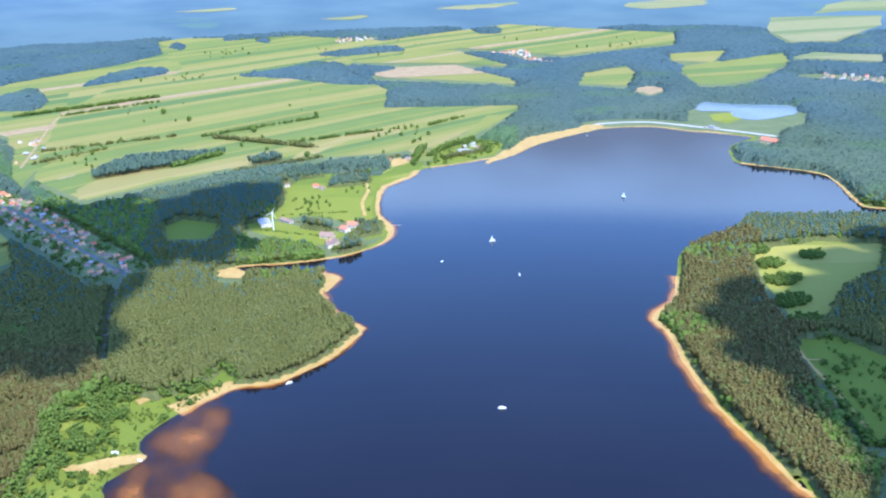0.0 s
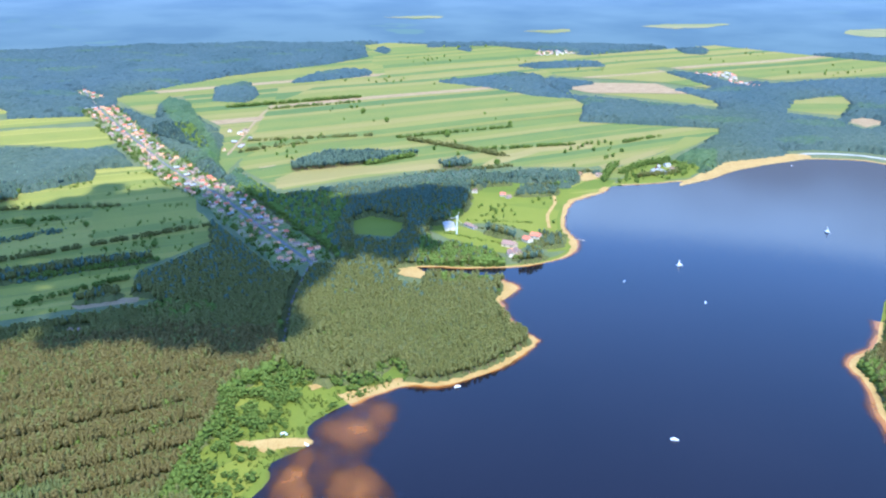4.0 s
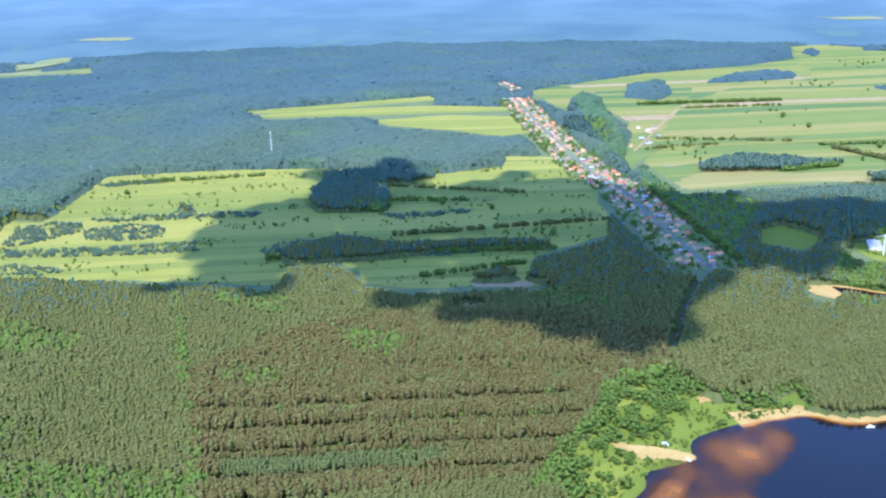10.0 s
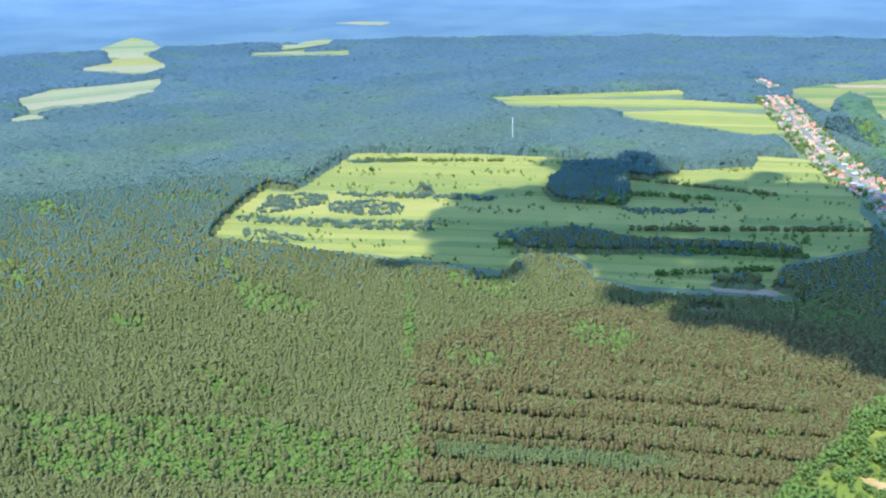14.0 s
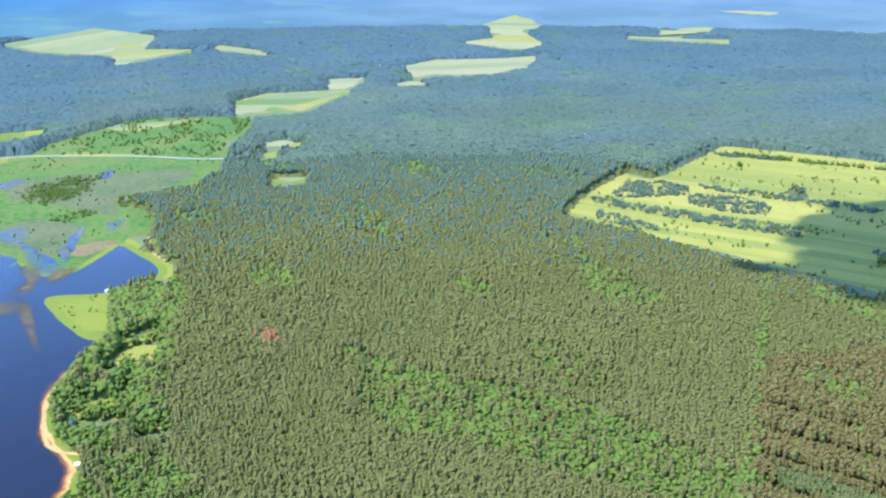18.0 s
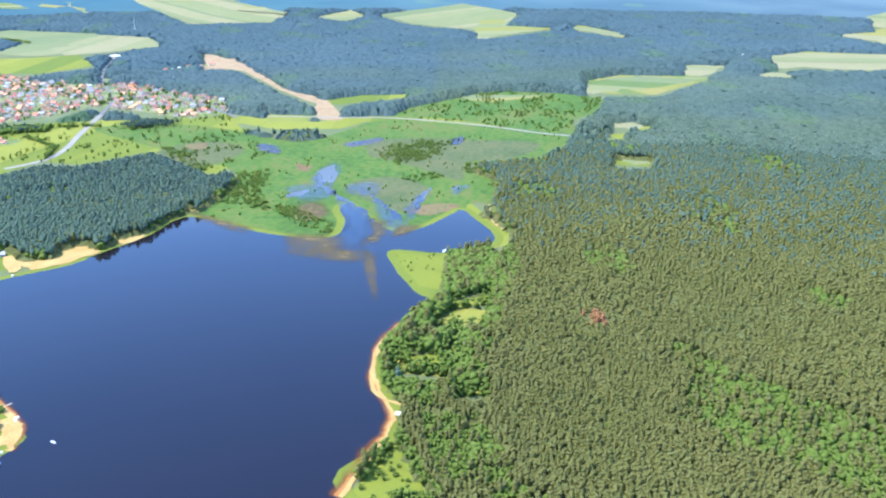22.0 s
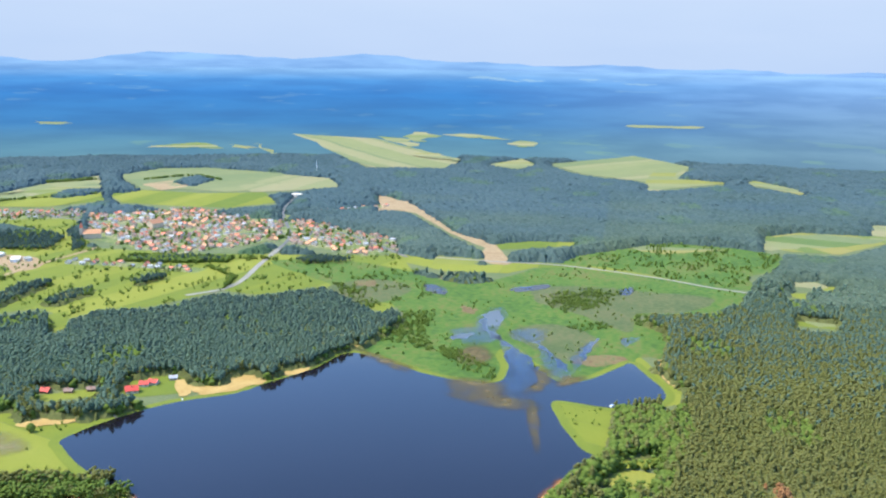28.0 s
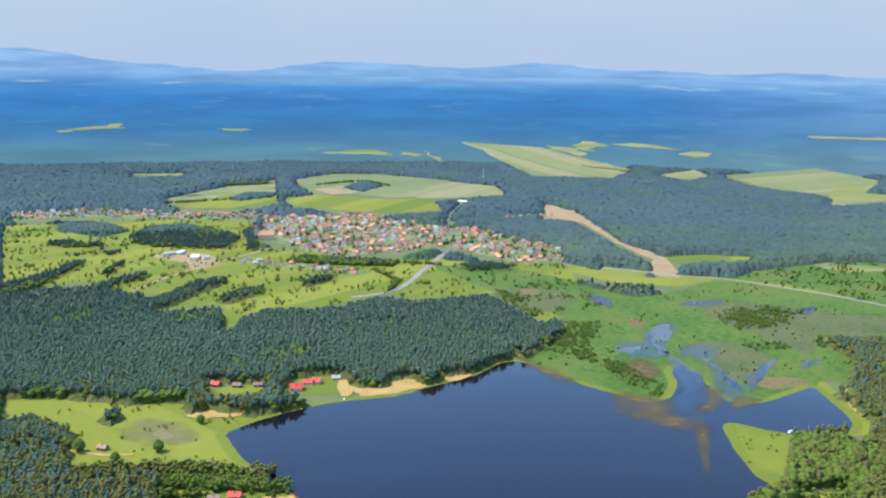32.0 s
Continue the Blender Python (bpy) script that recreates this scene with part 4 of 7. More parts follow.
def water_material():
    m = bpy.data.materials.new("lake_water")
    m.use_nodes = True
    t, b = m.node_tree, m.node_tree.nodes["Principled BSDF"]
    place = t.nodes.new("ShaderNodeNewGeometry")
    n = t.nodes.new("ShaderNodeTexNoise")
    n.inputs["Scale"].default_value, n.inputs["Detail"].default_value = 0.004, 4
    w = t.nodes.new("ShaderNodeTexNoise")
    w.inputs["Scale"].default_value, w.inputs["Detail"].default_value = 0.35, 3
    ramp = t.nodes.new("ShaderNodeValToRGB")
    ramp.color_ramp.elements[0].position, ramp.color_ramp.elements[1].position = 0.35, 0.65
    ramp.color_ramp.elements[0].color, ramp.color_ramp.elements[1].color = (0.0065, 0.0055, 0.0085, 1), (0.009, 0.0075, 0.011, 1)
    bp = t.nodes.new("ShaderNodeBump")
    bp.inputs["Strength"].default_value, bp.inputs["Distance"].default_value = 0.12, 0.3
    for a, c in ((place.outputs["Position"], n.inputs["Vector"]), (place.outputs["Position"], w.inputs["Vector"]), (n.outputs["Fac"], ramp.inputs[0]), (ramp.outputs[0], b.inputs["Base Color"]), (w.outputs["Fac"], bp.inputs["Height"]), (bp.outputs[0], b.inputs["Normal"])):
        t.links.new(a, c)
    b.inputs["Roughness"].default_value, b.inputs["IOR"].default_value, b.inputs["Specular IOR Level"].default_value = 0.07, 1.33, 0.4
    return m


WATER = water_material()



# Far crops with haze put into the base colour as a paler tone.
FAR_FIELD = mat("haze_paled_fields", [(0.12, 0.14, 0.05), (0.165, 0.17, 0.06), (0.215, 0.19, 0.085)], 160, by="object", grain=30, bump=0, shift=0.8)
CLOVER = mat("clover", [(0.055, 0.095, 0.03), (0.075, 0.115, 0.038)], 40, by="object", grain=4)
STRAW = mat("ripe_straw", [(0.20, 0.165, 0.042), (0.25, 0.195, 0.058)], 40, by="object", grain=4)
LANE = mat("worn_asphalt", [(0.194, 0.174, 0.141), (0.259, 0.233, 0.19)], 14)
# Colour of a sheet added to close the shaded gaps between crowns.
GAP_FILL = mat("gap_fill", [(0.068, 0.075, 0.022), (0.087, 0.092, 0.026), (0.107, 0.106, 0.034)], 60, grain=2.5, bump=0, spec=0.1)
STAND = mat("planted_pine_needles", [(0.133, 0.116, 0.034), (0.175, 0.144, 0.045), (0.218, 0.166, 0.058)], 60, by="island", grain=3, bump=0, shift=0.3, thin=0.4, spec=0.1)
WILLOW = mat("pale_willow_leaves", [(0.121, 0.165, 0.022), (0.171, 0.204, 0.029), (0.22, 0.237, 0.05)], 25, by="island", grain=2, bump=0, shift=0.4, thin=0.4, spec=0.1)
def plain(name, colour, rough=0.6, metal=0.0, spread=0.18):
    """A painted or built surface with light stains; its shade shifts from object to object."""
    r, g, b = colour
    m = mat(name, [(r * (1 - spread), g * (1 - spread), b * (1 - spread)), (r, g, b), (min(r * (1 + spread), 0.9), min(g * (1 + spread), 0.9), min(b * (1 + spread), 0.9))], 5, rough, 0.15, "object", 0.6)
    m.node_tree.nodes["Principled BSDF"].inputs["Metallic"].default_value = metal
    return m


WHITE = plain("white_render", (0.62, 0.54, 0.42))
CREAM = plain("cream_render", (0.56, 0.43, 0.28))
GREY_WALL = plain("grey_render", (0.40, 0.35, 0.29))
TIMBER = plain("brown_timber", (0.22, 0.13, 0.075))
RED_TILE = plain("red_roof_tiles", (0.48, 0.145, 0.075))
BRIGHT_RED = plain("bright_red_roof_sheet", (0.48, 0.055, 0.035))
ORANGE_TILE = plain("orange_roof_tiles", (0.54, 0.26, 0.12))
BROWN_TILE = plain("brown_roof_tiles", (0.25, 0.155, 0.11))
GREY_SHEET = plain("grey_roof_sheet", (0.30, 0.29, 0.28), 0.6)
GREEN_SHEET = plain("grey_green_roof_sheet", (0.11, 0.15, 0.12), 0.6)
DARK_GLASS = plain("window_glass", (0.05, 0.06, 0.08), 0.12)
DOOR_WOOD = plain("door_wood", (0.20, 0.10, 0.05))
BRICK = plain("brick", (0.36, 0.16, 0.10))
CONCRETE = mat("concrete", [(0.30, 0.28, 0.25), (0.42, 0.39, 0.34)], 9)
HULL = plain("white_boat_paint", (0.82, 0.82, 0.80), 0.25)
STEEL = plain("painted_steel", (0.72, 0.72, 0.70), 0.4)
PLANK = plain("weathered_planks", (0.34, 0.27, 0.19))
BROWN_LEAF = mat("dead_needles", [(0.19, 0.09, 0.03), (0.25, 0.12, 0.045)], 9, by="island", grain=1)
YOUNG = mat("young_pine_needles", [(0.1, 0.122, 0.031), (0.13, 0.147, 0.039), (0.16, 0.168, 0.056)], 40, by="island", grain=2, bump=0, shift=0.35, thin=0.3)


def veil(name, colours, most, size=28.0, rough=0.15):
    """Something thin that lies over the ground or in the water, full in its middle and fading out in patches to its rim."""
    m = bpy.data.materials.new(name)
    m.use_nodes = True
    t, b = m.node_tree, m.node_tree.nodes["Principled BSDF"]
    place, n = t.nodes.new("ShaderNodeNewGeometry"), t.nodes.new("ShaderNodeTexNoise")
    n.inputs["Scale"].default_value, n.inputs["Detail"].default_value = 1 / size, 6
    edge = t.nodes.new("ShaderNodeAttribute")
    edge.attribute_name = "shallowness"
    add = t.nodes.new("ShaderNodeMath")
    add.operation = "MULTIPLY"
    ramp = t.nodes.new("ShaderNodeValToRGB")
    ramp.color_ramp.elements[0].position, ramp.color_ramp.elements[1].position = 0.14, 0.48
    ramp.color_ramp.elements[0].color, ramp.color_ramp.elements[1].color = (0, 0, 0, 1), (most, most, most, 1)
    hue = t.nodes.new("ShaderNodeValToRGB")
    hue.color_ramp.elements.new(0.78)
    for e, at, c in zip(hue.color_ramp.elements, (0.2, 0.78, 1.0), colours):
        e.position, e.color = at, (*c, 1)
    for a, c in ((place.outputs["Position"], n.inputs["Vector"]), (n.outputs["Fac"], add.inputs[0]), (edge.outputs["Fac"], add.inputs[1]), (add.outputs[0], ramp.inputs[0]), (ramp.outputs[0], b.inputs["Alpha"]), (edge.outputs["Fac"], hue.inputs[0]), (hue.outputs[0], b.inputs["Base Color"])):
        t.links.new(a, c)
    b.inputs["Roughness"].default_value, b.inputs["IOR"].default_value, b.inputs["Specular IOR Level"].default_value = rough, 1.33, 0.25
    return m


SHALLOW = veil("shallow_water", ((0.06, 0.024, 0.006), (0.19, 0.07, 0.012), (0.38, 0.17, 0.035)), 0.92)
WEED = veil("water_weed", ((0.075, 0.06, 0.022), (0.115, 0.085, 0.03), (0.14, 0.10, 0.035)), 0.8, 18, 0.6)
FILM = veil("thin_sheet_of_water", ((0.05, 0.08, 0.13), (0.04, 0.07, 0.13), (0.03, 0.06, 0.12)), 0.6, 9)
DRY = veil("dry_grass", ((0.17, 0.15, 0.065), (0.19, 0.16, 0.075), (0.20, 0.16, 0.08)), 0.85, 20, 0.9)


def distance_material():
    """Far plains and hills, a glowing backdrop: distance haze, and cloud shade over the western half, are painted into
    its colour.
    """
    m = bpy.data.materials.new("far_distance")
    m.use_nodes = True
    t, b = m.node_tree, m.node_tree.nodes["Principled BSDF"]
    add, link = t.nodes.new, t.links.new
    place, apart = add("ShaderNodeNewGeometry"), add("ShaderNodeSeparateXYZ")
    link(place.outputs["Position"], apart.inputs[0])
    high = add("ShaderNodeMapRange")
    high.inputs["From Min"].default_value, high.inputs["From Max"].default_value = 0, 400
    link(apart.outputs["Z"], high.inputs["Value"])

    def noise_of(size, tall, detail):
        stretch, n = add("ShaderNodeVectorMath"), add("ShaderNodeTexNoise")
        stretch.operation, stretch.inputs[1].default_value = "MULTIPLY", (1, 1, tall)
        n.inputs["Scale"].default_value, n.inputs["Detail"].default_value = 1 / size, detail
        link(place.outputs["Position"], stretch.inputs[0])
        link(stretch.outputs[0], n.inputs["Vector"])
        return n.outputs["Fac"]

    def shades(value, stops):
        ramp = add("ShaderNodeValToRGB")
        while len(ramp.color_ramp.elements) < len(stops):
            ramp.color_ramp.elements.new(0.5)
        for e, (at, c) in zip(ramp.color_ramp.elements, stops):
            e.position, e.color = at, (*c, 1)
        link(value, ramp.inputs[0])
        return ramp.outputs[0]

    def mixed(kind, factor, one, two):
        mix = add("ShaderNodeMix")
        mix.data_type, mix.blend_type = "RGBA", kind
        for value, slot in ((factor, 0), (one, 6), (two, 7)):
            if isinstance(value, float):
                mix.inputs[slot].default_value = value
            else:
                link(value, mix.inputs[slot])
        return mix.outputs[2]

    # Haze by height, and cloud shade in the second ramp, painted as glow.
    hazed_land = shades(high.outputs[0], [(0.02, (0.092, 0.13, 0.148)), (0.2, (0.108, 0.152, 0.19)), (0.43, (0.14, 0.195, 0.275)), (0.7, (0.18, 0.26, 0.38)), (1.0, (0.21, 0.28, 0.39))])
    cloud_shaded = shades(high.outputs[0], [(0.03, (0.065, 0.118, 0.125)), (0.12, (0.05, 0.112, 0.15)), (0.22, (0.02, 0.085, 0.19)), (0.45, (0.0165, 0.087, 0.23)), (0.58, (0.042, 0.13, 0.28)), (0.68, (0.13, 0.215, 0.325)), (0.74, (0.165, 0.25, 0.36)), (1.0, (0.20, 0.28, 0.385))])
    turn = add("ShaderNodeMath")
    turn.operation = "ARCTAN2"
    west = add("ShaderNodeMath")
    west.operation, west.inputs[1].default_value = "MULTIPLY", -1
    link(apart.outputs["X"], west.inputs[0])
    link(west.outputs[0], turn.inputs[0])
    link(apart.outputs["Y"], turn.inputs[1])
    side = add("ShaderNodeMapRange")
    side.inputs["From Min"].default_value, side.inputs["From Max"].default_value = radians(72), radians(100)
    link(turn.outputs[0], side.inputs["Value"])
    base = mixed("MIX", side.outputs[0], hazed_land, cloud_shaded)
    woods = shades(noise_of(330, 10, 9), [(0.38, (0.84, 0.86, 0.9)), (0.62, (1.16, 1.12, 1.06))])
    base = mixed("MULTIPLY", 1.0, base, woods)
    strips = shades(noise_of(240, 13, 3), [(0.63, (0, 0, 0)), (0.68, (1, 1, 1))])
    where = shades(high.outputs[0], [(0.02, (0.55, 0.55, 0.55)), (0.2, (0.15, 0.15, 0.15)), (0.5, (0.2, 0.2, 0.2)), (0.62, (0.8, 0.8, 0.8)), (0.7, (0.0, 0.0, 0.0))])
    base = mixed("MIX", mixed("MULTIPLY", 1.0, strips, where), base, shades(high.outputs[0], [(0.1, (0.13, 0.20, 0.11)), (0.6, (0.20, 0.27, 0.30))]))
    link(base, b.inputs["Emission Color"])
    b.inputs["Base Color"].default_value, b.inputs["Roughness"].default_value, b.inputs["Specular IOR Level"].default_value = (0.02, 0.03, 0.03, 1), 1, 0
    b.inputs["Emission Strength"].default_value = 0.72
    return m


DISTANCE = distance_material()


def haze_material():
    """A glowing sheet for the pale sky low over the horizon, with faint clouds; its unseen top is brightened for the
    lake.
    """
    m = bpy.data.materials.new("low_sky")
    m.use_nodes = True
    t, b = m.node_tree, m.node_tree.nodes["Principled BSDF"]
    place, cut_z, high, n, ramp, mix = (t.nodes.new(k) for k in ("ShaderNodeNewGeometry", "ShaderNodeSeparateXYZ", "ShaderNodeMapRange", "ShaderNodeTexNoise", "ShaderNodeValToRGB", "ShaderNodeMath"))
    stretch = t.nodes.new("ShaderNodeVectorMath")
    stretch.operation, stretch.inputs[1].default_value = "MULTIPLY", (1, 1, 5)
    high.inputs["From Min"].default_value, high.inputs["From Max"].default_value = 300, 1500
    n.inputs["Scale"].default_value, n.inputs["Detail"].default_value = 0.0012, 6
    mix.operation, mix.inputs[1].default_value = "MULTIPLY_ADD", 0.35
    # The last, brightest stop is out of view, added to brighten the water's reflection.
    ramp.color_ramp.elements.new(0.9)
    for e, at, c in zip(ramp.color_ramp.elements, (0.1, 0.54, 0.80), ((0.152, 0.167, 0.186), (0.176, 0.184, 0.192), (0.43, 0.53, 0.61))):
        e.position, e.color = at, (*c, 1)
    for a, c in ((place.outputs["Position"], cut_z.inputs[0]), (cut_z.outputs["Z"], high.inputs["Value"]), (place.outputs["Position"], stretch.inputs[0]), (stretch.outputs[0], n.inputs["Vector"]), (n.outputs["Fac"], mix.inputs[0]), (high.outputs[0], mix.inputs[2]), (mix.outputs[0], ramp.inputs[0]), (ramp.outputs[0], b.inputs["Emission Color"])):
        t.links.new(a, c)
    b.inputs["Base Color"].default_value, b.inputs["Roughness"].default_value, b.inputs["Emission Strength"].default_value = (0, 0, 0, 1), 1, 1.42
    b.inputs["Specular IOR Level"].default_value = 0
    return m


def mixed_wood_material():
    """A roof of crowns: shades from crown to crown, stand to stand, and with the shares of painted haze and broad
    leaves.
    """
    m = bpy.data.materials.new("mixed_wood_crowns")
    m.use_nodes = True
    t, b = m.node_tree, m.node_tree.nodes["Principled BSDF"]
    add, link = t.nodes.new, t.links.new
    place = add("ShaderNodeNewGeometry").outputs["Position"]
    values = []
    for kind, size, share in (("Voronoi", 5.0, 0.34), ("Voronoi", 210.0, 0.16), ("Noise", 150.0, 0.30), ("Noise", 22.0, 0.20)):
        n = add("ShaderNodeTex" + kind)
        n.inputs["Scale"].default_value = 1 / size
        link(place, n.inputs["Vector"])
        out = n.outputs["Color"]
        if kind == "Voronoi":
            apart = add("ShaderNodeSeparateColor")
            link(out, apart.inputs[0])
            out = apart.outputs[0]
        else:
            n.inputs["Detail"].default_value = 4
            out = n.outputs["Fac"]
        scale = add("ShaderNodeMath")
        scale.operation, scale.inputs[1].default_value = "MULTIPLY_ADD", share
        link(out, scale.inputs[0])
        if values:
            link(values[-1], scale.inputs[2])
        else:
            scale.inputs[2].default_value = 0.0
        values.append(scale.outputs[0])
    shades = []
    for colours in (FAINT_HAZE_CROWNS, DEEP_HAZE_CROWNS, LEAF_CROWNS):
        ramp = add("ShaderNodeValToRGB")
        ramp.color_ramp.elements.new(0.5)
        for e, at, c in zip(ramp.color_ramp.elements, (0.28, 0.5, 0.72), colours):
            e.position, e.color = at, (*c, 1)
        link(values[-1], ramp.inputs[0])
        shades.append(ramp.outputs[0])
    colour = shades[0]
    for name, shade in (("haze_share", shades[1]), ("broadleaf_share", shades[2])):
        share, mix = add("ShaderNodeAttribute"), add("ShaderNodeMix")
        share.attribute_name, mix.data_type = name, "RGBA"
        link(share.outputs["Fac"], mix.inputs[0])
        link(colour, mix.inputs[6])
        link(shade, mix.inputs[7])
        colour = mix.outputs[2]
    link(colour, b.inputs["Base Color"])
    b.inputs["Roughness"].default_value, b.inputs["Specular IOR Level"].default_value = 0.95, 0.1
    return m


# Crown colours with little and with much haze blended in.
FAINT_HAZE_CROWNS = ((0.045, 0.064, 0.041), (0.061, 0.082, 0.052), (0.08, 0.101, 0.063))
DEEP_HAZE_CROWNS = ((0.039, 0.063, 0.066), (0.049, 0.074, 0.079), (0.061, 0.087, 0.09))
LEAF_CROWNS = ((0.05, 0.088, 0.024), (0.066, 0.108, 0.028), (0.09, 0.128, 0.036))
MIXED_WOOD = mixed_wood_material()
LOW_SKY = haze_material()
CLOUD = mat("cloud_white", [(0.78, 0.78, 0.8), (0.85, 0.85, 0.85)], 90)
# ---- mesh helpers ----
def solid(name, verts, faces, materials, parent=None, index=None, smooth=False):
    me = bpy.data.meshes.new(name)
    me.from_pydata(np.asarray(verts).tolist(), [], [list(map(int, f)) for f in faces])
    for m in materials if isinstance(materials, (list, tuple)) else [materials]:
        me.materials.append(m)
    if index is not None:
        me.polygons.foreach_set("material_index", index)
    if smooth:
        me.polygons.foreach_set("use_smooth", [True] * len(me.polygons))
    me.update()
    ob = new(name, me)
    ob.parent = parent
    return ob


def mass(name, verts, tris, materials, index=None, smooth=False):
    """One mesh from big arrays of places and triangles."""
    me = bpy.data.meshes.new(name)
    me.vertices.add(len(verts))
    me.vertices.foreach_set("co", np.ascontiguousarray(verts, np.float32).ravel())
    me.loops.add(tris.size)
    me.loops.foreach_set("vertex_index", np.ascontiguousarray(tris, np.int32).ravel())
    me.polygons.add(len(tris))
    me.polygons.foreach_set("loop_start", np.arange(0, tris.size, 3, dtype=np.int32))
    if index is not None:
        me.polygons.foreach_set("material_index", np.ascontiguousarray(index, np.int32))
    me.polygons.foreach_set("use_smooth", np.full(len(tris), smooth))
    for m in materials:
        me.materials.append(m)
    me.update(calc_edges=True)
    return new(name, me)


def filled(outline):
    """A bmesh that fills an outline in the plan."""
    bm = bmesh.new()
    vs = [bm.verts.new((x, y, 0)) for x, y in outline]
    es = [bm.edges.new((a, b)) for a, b in zip(vs, vs[1:] + vs[:1])]
    bmesh.ops.triangle_fill(bm, use_beauty=True, edges=es, normal=(0, 0, 1))
    return bm


def cut(bm, co, no, inner=False, outer=False):
    bmesh.ops.bisect_plane(bm, geom=bm.verts[:] + bm.edges[:] + bm.faces[:], plane_co=co, plane_no=no, clear_inner=inner, clear_outer=outer)


def grounded(bm, name, material, up, parent=None):
    """Lays a flat bmesh onto the land as an object."""
    co = np.array([v.co for v in bm.verts]) if len(bm.verts) else np.zeros((0, 3))
    far = np.hypot(co[:, 0] - MID[0], co[:, 1] - MID[1]) if len(co) else np.zeros(1)
    if far.max() > BEND - 100:
        for axis in (0, 1):
            lo, hi = co[:, axis].min(), co[:, axis].max()
            for c in np.arange(lo + 90, hi, 90):
                at, no = [0, 0, 0], [0, 0, 0]
                at[axis], no[axis] = c, 1
                cut(bm, at, no)
        co = np.array([v.co for v in bm.verts])
        up = up + 0.6
    if len(co) < 3:
        bm.free()
        return None
    for v, p in zip(bm.verts, lay(co[:, :2], up)):
        v.co = p
    bmesh.ops.recalc_face_normals(bm, faces=bm.faces[:])
    if sum(f.normal.z * f.calc_area() for f in bm.faces) < 0:
        bmesh.ops.reverse_faces(bm, faces=bm.faces[:])
    me = bpy.data.meshes.new(name)
    bm.to_mesh(me)
    bm.free()
    me.materials.append(material)
    ob = new(name, me)
    ob.parent = parent
    return ob


def ribbon(name, line, width, material, up, rough=0.4, seed=0, parent=None):
    """A road, path or beach along a line."""
    line = np.asarray(line, float)
    way = np.gradient(line, axis=0)
    side = np.column_stack([-way[:, 1], way[:, 0]]) / np.hypot(*way.T)[:, None]
    r = np.random.RandomState(seed)
    w = np.broadcast_to(np.asarray(width, float), (len(line),))
    a = line + side * (w / 2 + r.normal(0, rough, len(line)))[:, None]
    b = line - side * (w / 2 + r.normal(0, rough, len(line)))[:, None]
    n = len(line)
    return solid(name, lay(np.vstack([a, b]), up), [(i, i + n, i + n + 1, i + 1) for i in range(n - 1)], material, parent)


# ---- the large structure ----
def ring(name, far, material, hills=False):
    """A sheet of land round the lookout between the given distances."""
    turn = np.linspace(0, 2 * np.pi, 361)[:-1]
    p = np.concatenate([np.column_stack([MID[0] - f * np.sin(turn), MID[1] + f * np.cos(turn)]) for f in far])
    v, n, rows = lay(p), len(turn), len(far)
    if hills:
        deg = np.degrees(turn)
        top = sum(h * np.exp(-(((deg - c + 180) % 360 - 180) / w) ** 2) for c, w, h in ((138, 9, 105), (117.5, 4, 60), (107, 6, 55), (94, 8, 22), (60, 20, 12), (20, 25, 15)))
        top += 9 + 6 * np.sin(deg * 0.9) + 3 * np.sin(deg * 2.7 + 1)
        for k, share in enumerate((0.0, 0.45, 0.8, 1.0)):
            crest = v[(rows - 1) * n : rows * n].copy()
            crest[:, 2] += top * share
            v = np.vstack([v, crest])
        rows += 4
    j = np.arange(n)
    faces = np.concatenate([np.column_stack([i * n + j, i * n + (j + 1) % n, (i + 1) * n + (j + 1) % n, (i + 1) * n + j]) for i in range(rows - 1)])
    return solid(name, v, faces, material, smooth=True)


tagged(ring("ground", np.concatenate([[0.5], np.geomspace(60, 3300, 80)]), GROUND), "dark green and brown forest floor under the pine woods", "ground", kind="structure")
tagged(ring("backdrop", np.geomspace(3300, 90000, 60), DISTANCE, True), "plains and low hills along the horizon, glowing with painted blue haze", "backdrop", kind="structure")
turn = np.linspace(0, 2 * np.pi, 121)[:-1]
low = np.concatenate([np.column_stack([MID[0] - 4886 * np.sin(turn), MID[1] + 4886 * np.cos(turn), np.full(120, z)]) for z in (250, 500, 800, 1150)])
j = np.arange(120)
tagged(solid("sky_backdrop", low, np.concatenate([np.column_stack([i * 120 + j, i * 120 + (j + 1) % 120, i * 120 + 120 + (j + 1) % 120, i * 120 + 120 + j]) for i in range(3)]), LOW_SKY, smooth=True), "glowing sheet for the pale hazy sky low over the horizon", "sky", kind="structure")
tagged(grounded(filled(LAKE), "water", WATER, 0.5), "dark blue lake water with a faint ripple", "water", kind="structure")
way = np.roll(LAKE, -1, 0) - np.roll(LAKE, 1, 0)
bank_out = LAKE + np.column_stack([-way[:, 1], way[:, 0]]) / np.hypot(*way.T)[:, None] * 9
n = len(LAKE)
tagged(solid("bank", lay(np.vstack([bank_out, LAKE]), 0.44), [(i, i + n, (i + 1) % n + n, (i + 1) % n) for i in range(n)], GRASS), "narrow grassy bank along the water's edge", "bank", kind="structure")
# The pale base colour stands in for hazy sky mirrored in the pond.
POND_WATER = mat("sky_tinted_pond_water", [(0.13, 0.17, 0.19), (0.17, 0.21, 0.23)], 60, rough=0.1, bump=0)
tagged(grounded(filled(curve(POND, 4, True, 1)), "pond", POND_WATER, 0.5), "pale blue fish pond below the dam", "water", kind="structure")
tagged(grounded(filled(curve(MARSH, 4, True, 3)), "marsh", REED, 0.25), "bright green marsh of reeds and sedge at the lake's inflow", "marsh", kind="structure")
